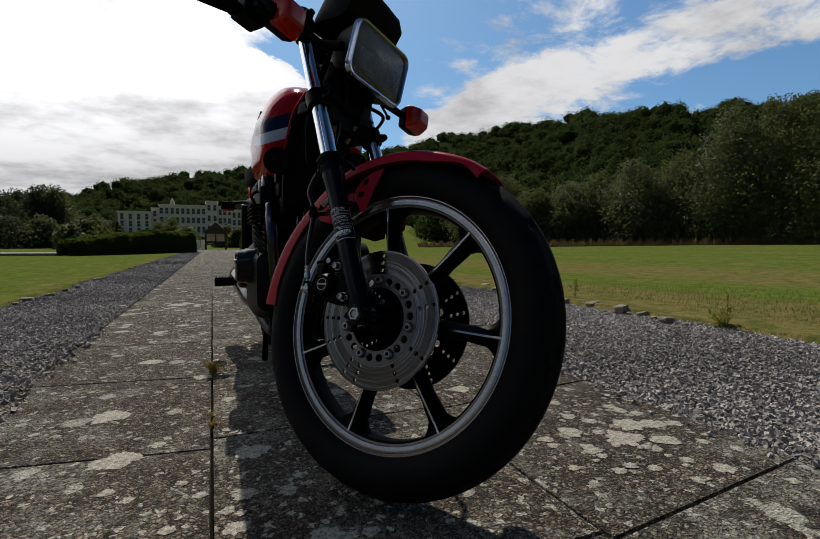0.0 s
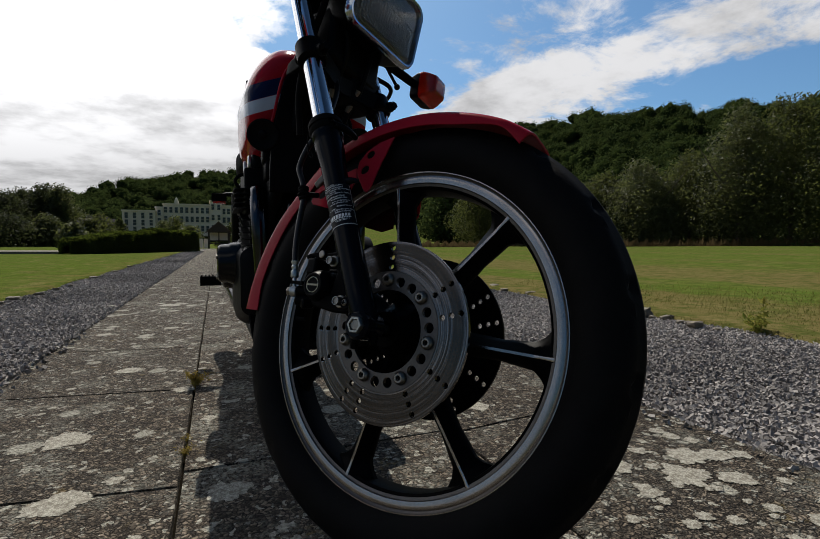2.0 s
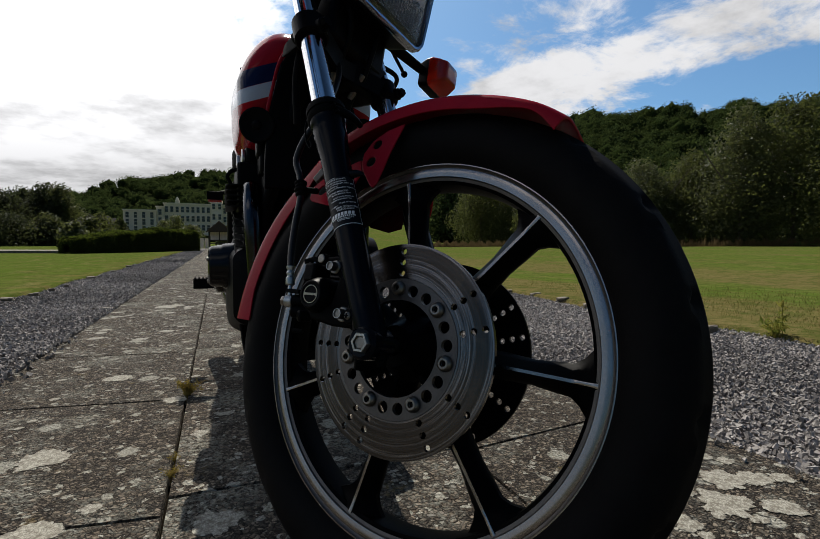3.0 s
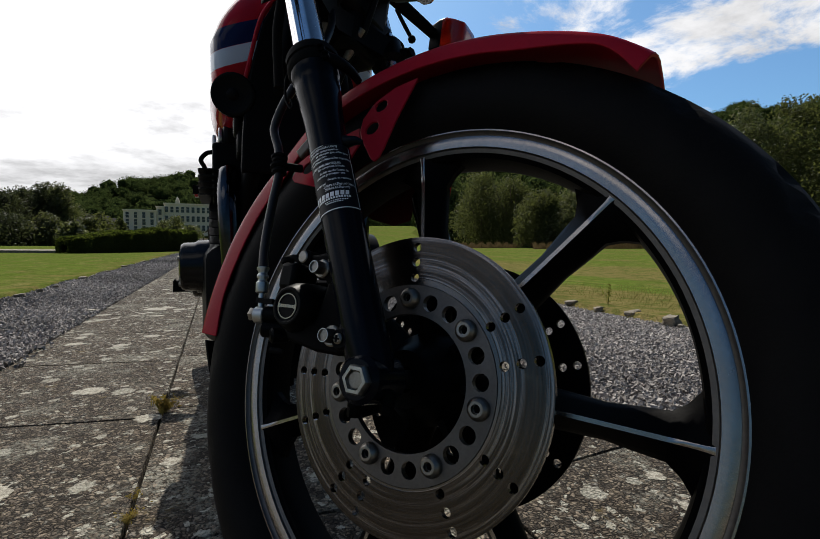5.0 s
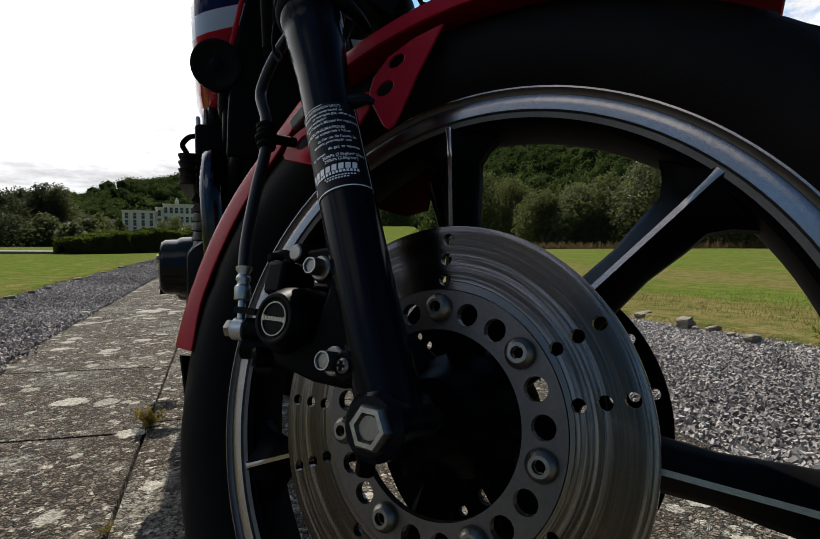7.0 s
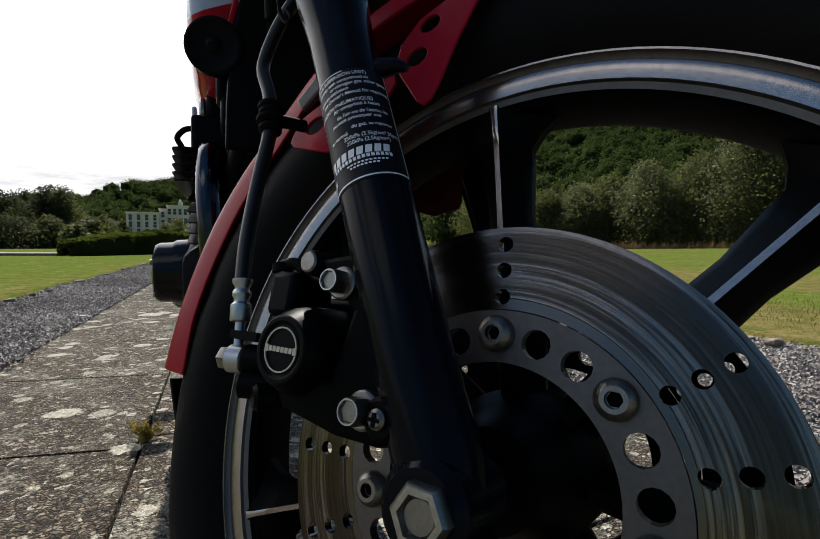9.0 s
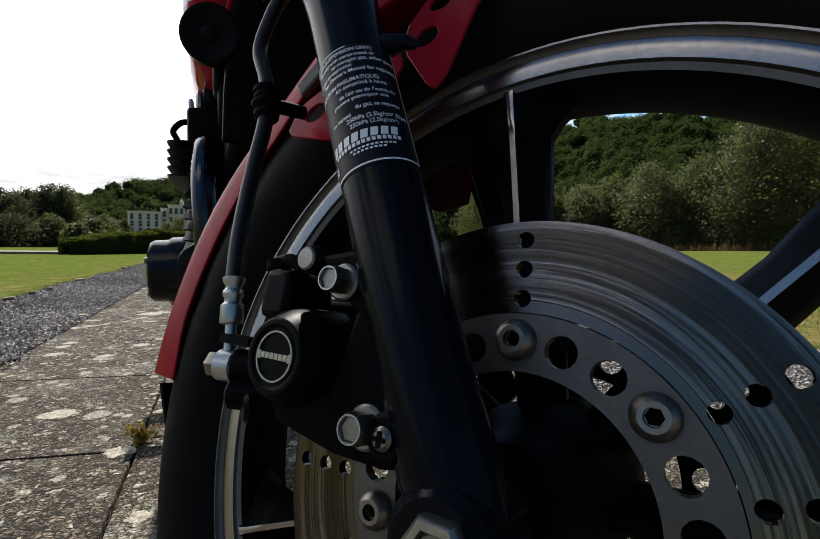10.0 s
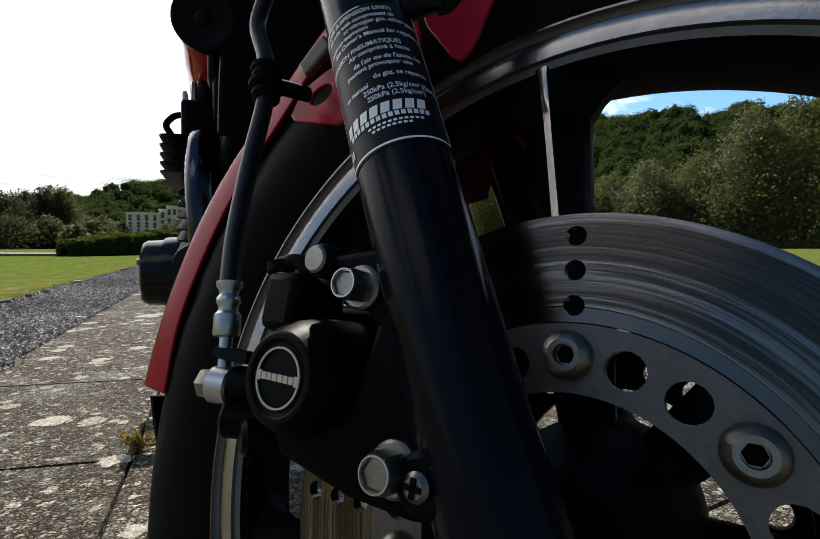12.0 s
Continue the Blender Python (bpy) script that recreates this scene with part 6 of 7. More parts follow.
azs = [-60 + 2.5 * k for k in range(77)]
verts, faces = [], []
steps = 14
for az in azs:
    far = ridge_far(az)
    for k in range(steps + 1):
        d = 0.40 * far + (0.60 * far) * k / steps
        x, y = polar(az, d)
        verts.append((x, y, hill_height(az, d) - (1.5 if k == 0 else 0.0)))
    x, y = polar(az, far * 1.25)
    verts.append((x, y, hill_height(az, far) * 0.8))
row = steps + 2
for i in range(len(azs) - 1):
    for k in range(row - 1):
        a = i * row + k
        faces.append((a, a + row, a + row + 1, a + 1))
hill = mesh_object("hill", verts, faces, surface("woodland_floor", (0.022, 0.030, 0.010), 1.0, scale=0.05, fine=0.6, bump=0.5, spec=0.0, rough_vary=0.0), "wooded hillside behind the lawn", "hill", "structure", smooth=True)

MAT["wood_crown"] = surface("far_wood_crown", (0.030, 0.044, 0.012), 0.95, second=(0.016, 0.024, 0.007), scale=0.55, fine=2.6, bump=1.0, depth=0.9, amount=0.8, spec=0.0, rough_vary=0.0)


def wood(count, seed):
    """Far broadleaved crowns: uneven domes with a loose skin of leaf sprays. Gives the domes and the sprays as (vertices, faces)."""
    rng = np.random.default_rng(seed)
    ball = bmesh.new()
    bmesh.ops.create_icosphere(ball, subdivisions=1, radius=1.0)
    unit = np.array([v.co[:] for v in ball.verts])
    tris = np.array([[v.index for v in f.verts] for f in ball.faces])
    ball.free()
    domes, dome_faces, sprays, spray_faces = [], [], [], []
    n_dome = n_spray = 0
    for _ in range(count):
        az, d, r = rng.uniform(-24, 72), rng.uniform(0.0, 1.0), rng.uniform(0.75, 1.3)
        far = ridge_far(az)
        dist = far * (0.44 + 0.57 * d)
        size = 5.4 * r * (0.75 + 0.25 * far / 520)
        x, y = polar(az, dist)
        ph = rng.uniform(0, 6.28, 6)
        lump = 1 + 0.22 * np.sin(2.6 * unit[:, 0] + ph[0]) * np.sin(2.9 * unit[:, 1] + ph[1]) + 0.14 * np.sin(5.5 * unit[:, 0] + ph[2]) * np.sin(6.1 * unit[:, 2] + ph[3]) + rng.normal(0, 0.07, len(unit))
        at = np.array([x, y, hill_height(az, min(dist, far)) + size * 0.45])
        radii = np.array([size, size, size * rng.uniform(0.85, 1.15)])
        domes.append(at + unit * lump[:, None] * radii * 0.72)
        dome_faces.append(tris + n_dome)
        n_dome += len(unit)
        # boughs: small clumps over the dome, each with its own sprays
        boughs = rng.normal(0, 1, (13, 3))
        boughs /= np.linalg.norm(boughs, axis=1)[:, None]
        boughs[:, 2] = np.abs(boughs[:, 2]) * 0.9 + 0.05
        clump = rng.integers(0, 13, 175)
        out = rng.normal(0, 1, (175, 3))
        out /= np.linalg.norm(out, axis=1)[:, None]
        c = at + boughs[clump] * radii * 0.74 + out * size * rng.uniform(0.24, 0.40, 13)[clump][:, None]
        face = boughs[clump] * 0.5 + out * 0.7
        v, f = leaf_cards(c, face, size * 0.125, rng, 1.25, 0.30)
        sprays.append(v)
        spray_faces.append(f + n_spray)
        n_spray += len(v)
    return (np.concatenate(domes), np.concatenate(dome_faces)), (np.concatenate(sprays), np.concatenate(spray_faces))


(v, f), (v2, f2) = wood(1900, 5)
hill_wood = mesh_object("hill_wood", v.tolist(), f.tolist(), MAT["wood_crown"], "dense broadleaved wood covering the hillside", "wood", "stuff")
hill_wood.data.polygons.foreach_set("use_smooth", [True] * len(hill_wood.data.polygons))
mesh_object("leaf_sprays", v2.tolist(), f2.tolist(), MAT["wood_leaf"], parent=hill_wood)

# belt of trees and bushes beyond the lawn
for az, d, tall, wide, kind, m in ((61.5, 38, 9.2, 6.4, "tree", "leaf"), (57.4, 37, 8.6, 5.2, "tree", "leaf_pale"), (53.2, 40, 6.6, 4.8, "tree", "leaf"), (48.6, 39, 5.8, 5.0, "bush", "leaf_pale"), (45.0, 41, 5.4, 4.8, "bush", "leaf"),
                                   (41.8, 39, 4.6, 4.6, "bush", "leaf_pale"), (38.2, 40, 4.4, 4.4, "bush", "leaf"), (34.6, 46, 6.4, 5.0, "tree", "leaf"), (31.0, 48, 7.2, 5.2, "tree", "leaf"), (66.5, 36, 8.8, 6.2, "tree", "leaf")):
    x, y = polar(az, d)
    tree(x, y, rise(x, y), tall, wide, int(az * 10), 16000, 0.125, MAT[m], "leafy broadleaved tree beyond the lawn, backlit" if kind == "tree" else "dense leafy bush beyond the lawn, backlit", kind)
for az, d, tall, wide in ((63, 56, 8.5, 8), (56, 58, 8.0, 8), (49.5, 60, 7.6, 8), (43.5, 60, 7.4, 8), (37.5, 62, 7.8, 8), (31.5, 64, 8.4, 8), (27.2, 66, 8.6, 8), (20.5, 125, 11.0, 11), (16.0, 125, 10.0, 11)):
    x, y = polar(az, d)
    tree(x, y, rise(x, y), tall, wide, int(az * 7), 7000, 0.42, MAT["wood_leaf"], "dark broadleaved tree in the wood behind the lawn", "tree", "trees of the wood")
# rough grass along the foot of the wood
rng = np.random.default_rng(9)
n = 9000
az = rng.uniform(24, 72, n)
d = rng.uniform(34.0, 38.5, n) + np.where(az < 37, 5.0, 0)
x, y = d * np.sin(np.radians(az)), d * np.cos(np.radians(az))
z = np.array([rise(a, b) for a, b in zip(x, y)])
h = rng.uniform(0.12, 0.5, n) * (0.7 + 0.6 * np.sin(az * 3.1) ** 2)
lean = rng.normal(0, 0.22, (n, 2))
w = 0.05
v = np.stack([np.c_[x - w, y, z], np.c_[x + w, y, z], np.c_[x + lean[:, 0] * h, y + lean[:, 1] * h, z + h]], 1).reshape(-1, 3)
mesh_object("rough_grass", v.tolist(), np.arange(3 * n).reshape(n, 3).tolist(), MAT["straw"], "tall dry grass along the foot of the wood", "grass", "stuff")

# poplars and bushes on the far left lawn
for az, d, tall, wide, m in ((-19.8, 70, 6.2, 5.4, "poplar_leaf"), (-18.2, 67, 6.0, 5.0, "poplar_leaf"), (-16.9, 72, 6.4, 5.2, "poplar_leaf"), (-15.3, 70, 7.0, 5.0, "poplar_leaf"), (-14.1, 69, 7.2, 3.8, "leaf_pale"), (-15.2, 64, 3.0, 3.6, "leaf_pale"), (-18.6, 63, 2.4, 5.6, "poplar_leaf"), (-22.5, 70, 7.4, 6.0, "poplar_leaf"), (-25.5, 70, 7.6, 6.0, "poplar_leaf")):
    x, y = polar(az, d)
    tree(x, y, rise(x, y), tall, wide, int(-az * 31), 8000, 0.18, MAT[m], "tall dense tree at the far side of the lawn", "tree", "trees at the far side of the lawn", True)
for az, d, tall, wide, m in ((-12.9, 52, 2.0, 2.2, "leaf_pale"), (-11.6, 60, 3.0, 3.0, "leaf"), (-10.9, 85, 4.6, 3.6, "leaf"), (-9.2, 95, 4.4, 2.4, "leaf"), (-5.2, 110, 5.0, 4.0, "leaf_pale"), (-4.0, 105, 5.4, 4.6, "leaf"), (-2.6, 70, 2.6, 3.2, "leaf_pale"), (1.4, 62, 2.4, 2.6, "leaf"), (2.6, 58, 2.0, 2.2, "leaf"), (3.9, 120, 6.0, 3.2, "leaf")):
    x, y = polar(az, d)
    tree(x, y, rise(x, y), tall, wide, int(az * 13 + 500), 2200, 0.26, MAT[m], "rounded garden shrub near the pale building", "bush", "shrubs near the building")

# clipped hedge
def hedge(x0, y0, x1, y1, deep, tall, seed, leaves=42000):
    rng = np.random.default_rng(seed)
    t = thing("hedge", ((x0 + x1) / 2, (y0 + y1) / 2, 0.0), "long dark clipped hedge at the end of the lawn", "hedge")
    n = leaves
    s = rng.random(n)
    side = np.array([y1 - y0, x0 - x1, 0.0])
    side /= np.linalg.norm(side)
    end = np.minimum(1, np.minimum(s, 1 - s) * 22) ** 0.5
    lump = 1 + 0.05 * np.sin(s * 17 + seed) + 0.035 * np.sin(s * 41 + 1) + 0.02 * np.sin(s * 97)
    high = tall * lump * (0.55 + 0.45 * end) * (0.62 + 0.38 * np.minimum(1, s * 1.7))
    flank = rng.random(n) < 0.6
    w = np.where(flank, np.sign(rng.random(n) - 0.5), rng.uniform(-1, 1, n))
    up = rng.random(n) ** 0.9
    z = np.where(flank, up * high * 0.93, high * (1 - 0.12 * w ** 4))
    w = w * np.where(flank, 1 - 0.18 * up ** 4, 0.88) * (0.25 + 0.75 * end)
    c = np.c_[x0 + (x1 - x0) * s, y0 + (y1 - y0) * s, z] + side * (w * deep * 0.5 * lump)[:, None]
    d = np.where(flank[:, None], side[None] * np.sign(w)[:, None], np.array([[0.0, 0.0, 1.0]]))
    v, f = leaf_cards(c - d * (0.10 * rng.random(n))[:, None], d, 0.085, rng, 1.2)
    v[:, 2] = np.maximum(v[:, 2], 0.005)
    mesh_object("hedge_leaves", v.tolist(), f.tolist(), MAT["hedge_leaf"], parent=t)
    bm = bmesh.new()
    block(bm, ((x0 + x1) / 2, (y0 + y1) / 2, tall * 0.27), (math.hypot(x1 - x0, y1 - y0) * 0.90, deep * 0.55, tall * 0.54), Matrix.Rotation(math.atan2(y1 - y0, x1 - x0), 3, "Z"))
    part("hedge_core", bm, MAT["hedge_leaf"], t, bevel=0.15)


hedge(*polar(-13.4, 23.8), *polar(-2.3, 29.0), 1.5, 1.12, 3)
hedge(*polar(3.0, 46.0), *polar(9.0, 47.0), 1.4, 1.9, 4, 6000)

# ---------------------------------------------------------------- the pale building
def pale_building():
    t = thing("building", (-10, 214, 4.0), "long pale rendered three-storey building with flat roofs", "building")
    # x from, x to, depth of the front, base, roof, storeys' window rows
    wings = [(-33.6, -22.2, 212.0, 3.0, 12.9, 3, 4), (-22.2, -19.6, 213.5, 3.0, 14.6, 3, 1), (-19.6, -2.0, 214.5, 3.4, 16.1, 3, 9), (-2.0, 2.6, 213.6, 3.4, 18.0, 3, 2), (2.6, 8.0, 214.6, 3.4, 16.0, 3, 3), (8.0, 30.0, 213.9, 3.4, 14.6, 3, 11)]
    for x0, x1, y, z0, z1, rows, cols in wings:
        bm = bmesh.new()
        block(bm, ((x0 + x1) / 2, y + 7, (z0 + z1) / 2), (x1 - x0, 14, z1 - z0))
        wall = part("wall", bm, MAT["render_white"], t, smooth=False)
        bm = bmesh.new()
        block(bm, ((x0 + x1) / 2, y + 6.9, z1 + 0.25), (x1 - x0 + 0.5, 14.6, 0.5))
        part("parapet", bm, MAT["render_white"], wall, smooth=False)
        step = (x1 - x0) / cols
        high = (z1 - z0 - 1.6) / rows
        for i in range(rows):
            for k in range(cols):
                x, z = x0 + step * (k + 0.5), z0 + 1.3 + high * (i + 0.5)
                bm = bmesh.new()
                block(bm, (x, y - 0.02, z), (1.15, 0.30, 2.30))
                w = part("window", bm, MAT["window"], t, smooth=False)
                bm = bmesh.new()
                for dx, dz, sx, sz in ((0, 1.20, 1.35, 0.10), (0, -1.20, 1.5, 0.16), (0.60, 0, 0.08, 2.4), (-0.60, 0, 0.08, 2.4), (0, 0.1, 1.15, 0.07)):
                    block(bm, (x + dx, y - 0.20, z + dz), (sx, 0.12, sz))
                part("window_frame", bm, MAT["render_white"], w, smooth=False)
    bm = bmesh.new()
    block(bm, (-14.6, 215, 17.0), (1.5, 1.5, 1.6))
    turned(bm, (-14.6, 215, 17.6), (-14.6, 215, 19.3), [(0, 0.7), (0.4, 0.6), (0.7, 0.35), (1, 0.05)], 10)
    part("cupola", bm, MAT["render_white"], t)
    bm = bmesh.new()
    block(bm, (-34.0, 209, 5.0), (5.0, 5.0, 0.4))
    for x in (-35, -33, -31):
        block(bm, (x, 207, 3.6), (0.3, 0.3, 2.0))
    part("porch", bm, MAT["roof"], t, smooth=False)


pale_building()


def house(az, d, wide, tall, label):
    x, y = polar(az, d)
    z = rise(x, y) + 1.5
    t = thing("house", (x, y, z), label, "house", "houses under the hill")
    bm = bmesh.new()
    block(bm, (x, y, z + tall / 2 - 1.5), (wide, 8, tall + 3))
    part("wall", bm, MAT["stone"], t, smooth=False)
    bm = bmesh.new()
    loft(bm, [[(x + sx * (wide / 2 + 0.4), y - 4.4, z + tall), (x + sx * (wide / 2 + 0.4), y, z + tall + 2.6), (x + sx * (wide / 2 + 0.4), y + 4.4, z + tall)] for sx in (-1, 1)])
    part("roof", bm, MAT["roof"], t, smooth=False)
    for k in (-0.28, 0.28):
        bm = bmesh.new()
        block(bm, (x + k * wide, y - 4.0, z + tall * 0.6), (1.3, 0.2, 1.3))
        part("window", bm, MAT["window"], t, smooth=False)


for az, d, w, tall in ((-13.0, 190, 7, 3.8), (-11.9, 195, 6, 4.4), (-11.2, 225, 7, 6.2), (-10.5, 215, 6, 5.0)):
    house(az, d, w, tall, "small grey stone house with a slate roof")

# ---------------------------------------------------------------- timber shelter at the end of the path
def shelter():
    x, y = 0.32, 43.0
    t = thing("shelter", (x, y, 0.0), "small dark timber shelter with a pitched tiled roof", "shelter")
    for dx in (-0.78, 0.78):
        for dy in (-0.6, 0.6):
            bm = bmesh.new()
            block(bm, (x + dx, y + dy, 0.72), (0.13, 0.13, 1.46))
            part("post", bm, MAT["timber"], t, smooth=False)
    for dz in (0.42, 0.66, 1.38):
        bm = bmesh.new()
        block(bm, (x, y - 0.6, dz), (1.56, 0.07, 0.09))
        part("rail", bm, MAT["timber"], t, smooth=False)
    bm = bmesh.new()
    block(bm, (x, y - 0.6, 1.0), (0.09, 0.07, 0.76))
    part("rail", bm, MAT["timber"], t, smooth=False)
    for dx in (-0.37, 0.37):
        bm = bmesh.new()
        block(bm, (x + dx, y + 0.55, 1.02), (0.66, 0.03, 0.66))
        part("panel", bm, MAT["render_white"], t, smooth=False)
    bm = bmesh.new()
    block(bm, (x, y + 0.2, 0.40), (1.4, 0.4, 0.06))
    part("bench", bm, MAT["timber"], t, smooth=False)
    for s in (-1, 1):
        bm = bmesh.new()
        loft(bm, [[(x + s * 0.0, y + e * 0.85, 2.28), (x + s * 1.02, y + e * 0.85, 1.38), (x + s * 1.02, y + e * 0.85, 1.31), (x, y + e * 0.85, 2.19)] for e in (-1, 1)])
        part("roof", bm, MAT["tile_red"], t, smooth=False)
    bm = bmesh.new()
    loft(bm, [[(x - 0.92, y + e, 1.40), (x + 0.92, y + e, 1.40), (x, y + e, 2.20)] for e in (-0.78, -0.72)])
    part("gable", bm, MAT["timber"], t, smooth=False)


shelter()
bm = bmesh.new()
for k in range(9):
    block(bm, (-3.6 + 0.36 * k, 44.6, 0.42), (0.30, 0.04, 0.84))
fence = part("fence", bm, MAT["render_white"], smooth=False)
tagged(fence, "low pale board fence at the end of the path", "fence")

# ---------------------------------------------------------------- edging stones, weeds, lichen
def rock(x, y, size, seed, material, label, name="edging_stone", category="stone", group="stones along the lawn's edge"):
    rng = random.Random(seed)
    bm = bmesh.new()
    bmesh.ops.create_icosphere(bm, subdivisions=3, radius=1.0)
    off = Vector((rng.uniform(0, 50), rng.uniform(0, 50), rng.uniform(0, 50)))
    for v in bm.verts:
        d = v.co.normalized()
        q = Vector((abs(d.x) ** 0.6 * (1 if d.x > 0 else -1), abs(d.y) ** 0.6 * (1 if d.y > 0 else -1), abs(d.z) ** 0.55 * (1 if d.z > 0 else -1)))
        k = 0.82 + 0.34 * noise.noise(d * 1.3 + off) + 0.12 * noise.noise(d * 4 + off)
        v.co = Vector((q.x * size[0], q.y * size[1], q.z * size[2])) * k
    ob = part(name, bm, material, None, "", True, pose(x, y, size[2] * 0.55, rng.uniform(-6, 6), rng.uniform(-6, 6), rng.uniform(-25, 25)))
    return tagged(ob, label, category, group)


STONES = ((2.80, 2.98, 0.075, 0.040, 0.022), (2.68, 2.60, 0.070, 0.050, 0.042), (2.70, 2.46, 0.030, 0.022, 0.014), (2.75, 2.46, 0.026, 0.020, 0.018), (2.66, 2.52, 0.022, 0.018, 0.012), (2.61, 2.19, 0.062, 0.034, 0.026),
          (2.66, 2.32, 0.028, 0.020, 0.012), (2.63, 2.08, 0.024, 0.018, 0.010), (2.72, 3.22, 0.045, 0.034, 0.020), (2.77, 3.55, 0.060, 0.040, 0.026), (2.80, 3.95, 0.055, 0.040, 0.024), (2.74, 4.30, 0.050, 0.036, 0.020))
for k, (x, y, a, b, c) in enumerate(STONES):
    rock(x, y, (a, b, c), 20 + k, MAT["stone"], "rough brown-grey edging stone half sunk at the lawn's edge")
LEFT_STONES = ((-1.46, 5.14, 0.055, 0.022), (-1.40, 5.54, 0.048, 0.018), (-1.40, 6.03, 0.032, 0.014), (-1.38, 6.44, 0.028, 0.014), (-1.43, 7.71, 0.062, 0.018), (-1.42, 9.14, 0.046, 0.018), (-1.45, 4.86, 0.030, 0.014), (-1.47, 10.8, 0.07, 0.020), (-1.46, 13.2, 0.07, 0.020),
               (2.88, 4.7, 0.07, 0.024), (2.90, 5.5, 0.07, 0.022), (2.90, 6.4, 0.08, 0.024), (2.93, 7.6, 0.08, 0.022))
for k, (x, y, a, c) in enumerate(LEFT_STONES):
    rock(x, y, (a, a * 0.7, c), 60 + k, MAT["stone"], "rough brown-grey edging stone half sunk at the lawn's edge")


def weed(x, y, z, tall, spread, stems, seed, label, name="weed"):
    """A loose plant of thin stems with narrow leaves."""
    rng = np.random.default_rng(seed)
    t = thing(name, (x, y, z), label, "weed")
    bm = bmesh.new()
    pts, dirs = [], []
    for k in range(stems):
        a, r, h = rng.uniform(0, 6.28), spread * rng.uniform(0.2, 1.0), tall * rng.uniform(0.45, 1.0)
        top = Vector((x + r * math.cos(a), y + r * math.sin(a), z + h))
        mid = Vector((x + 0.35 * r * math.cos(a), y + 0.35 * r * math.sin(a), z + 0.55 * h))
        tube(bm, [(x + 0.04 * r * math.cos(a), y + 0.04 * r * math.sin(a), z - 0.01), mid, top], lambda s: tall * 0.008 * (1 - 0.6 * s), 5, 4)
        for j in range(12 if stems > 4 else 4):
            s = rng.uniform(0.15, 1.0)
            p = mid.lerp(top, (s - 0.5) * 2) if s > 0.5 else Vector((x, y, z)).lerp(mid, s * 2)
            pts.append(np.array(p) + rng.normal(0, spread * 0.06, 3))
            dirs.append((math.cos(a), math.sin(a), 0.7))
    green = MAT["tuft"] if name == "joint_tuft" else MAT["weed"]
    part("stem", bm, green, t)
    v, f = leaf_cards(np.array(pts), np.array(dirs), tall * 0.11, rng, 2.4)
    v[:, 2] = np.maximum(v[:, 2], z + 0.001)
    mesh_object("leaves", v.tolist(), f.tolist(), green, parent=t)


weed(2.74, 1.93, 0.0, 0.14, 0.13, 11, 1, "straggly green weed growing at the edge of the gravel")
weed(2.74, 1.90, 0.0, 0.27, 0.04, 2, 2, "tall thin weed stalk with a dark seed head")
weed(2.95, 3.35, 0.02, 0.17, 0.06, 4, 3, "thin weed stalk at the lawn's edge")
weed(0.014, 2.06, -0.004, 0.055, 0.050, 26, 4, "yellow-green tuft growing in the joint between slabs", "joint_tuft")
weed(0.010, 1.52, -0.006, 0.026, 0.036, 16, 5, "small dry ochre tuft in the joint between slabs", "joint_tuft")
weed(0.013, 1.60, -0.006, 0.020, 0.026, 10, 6, "small dry ochre tuft in the joint between slabs", "joint_tuft")

MAT["lichen"] = surface("pale_lichen", (0.46, 0.44, 0.37), 0.95, second=(0.34, 0.32, 0.26), scale=70, fine=260, bump=0.8, depth=0.003, amount=0.9, fill=lichen_crust)
PATCHES = ((-0.26, 1.70, 56), (-0.19, 1.38, 51), (-0.11, 1.44, 20), (-0.02, 2.03, 35), (-0.22, 2.35, 50), (0.06, 1.73, 23), (0.10, 1.31, 45), (0.07, 1.12, 27), (-0.01, 1.15, 16), (-0.18, 1.23, 18), (0.96, 1.02, 50),
           (1.05, 1.08, 52), (1.11, 1.06, 36), (1.17, 1.04, 26), (0.87, 1.10, 34), (1.11, 1.17, 24), (0.94, 1.19, 24), (0.97, 1.14, 22), (1.05, 0.97, 38), (0.78, 1.09, 20), (0.84, 1.0, 25), (1.04, 0.82, 27), (0.90, 0.88, 18), (0.98, 1.30, 23), (1.11, 1.21, 22), (0.74, 0.95, 16), (0.82, 0.90, 18), (1.13, 0.93, 18),
           (0.15, 1.10, 23), (0.26, 0.91, 18), (-0.06, 1.05, 16), (0.05, 1.01, 25), (0.78, 1.53, 39), (0.86, 1.75, 32), (-0.15, 3.26, 44), (-0.24, 4.35, 80))
scatter = random.Random(77)
SMALL = [(0.95 + scatter.gauss(0, 0.11), 1.02 + scatter.gauss(0, 0.13), scatter.uniform(7, 20)) for k in range(34)]
SMALL += [(scatter.uniform(-0.58, 0.6), scatter.uniform(0.75, 3.2), scatter.uniform(6, 17)) for k in range(46)]
SMALL += [(scatter.uniform(-0.56, 0.55), 2.7 + 6.5 * scatter.random() ** 1.4, scatter.uniform(14, 46)) for k in range(84)]
SMALL += [(-0.25 + scatter.gauss(0, 0.16), 4.3 + scatter.gauss(0, 0.22), scatter.uniform(16, 50)) for k in range(22)]
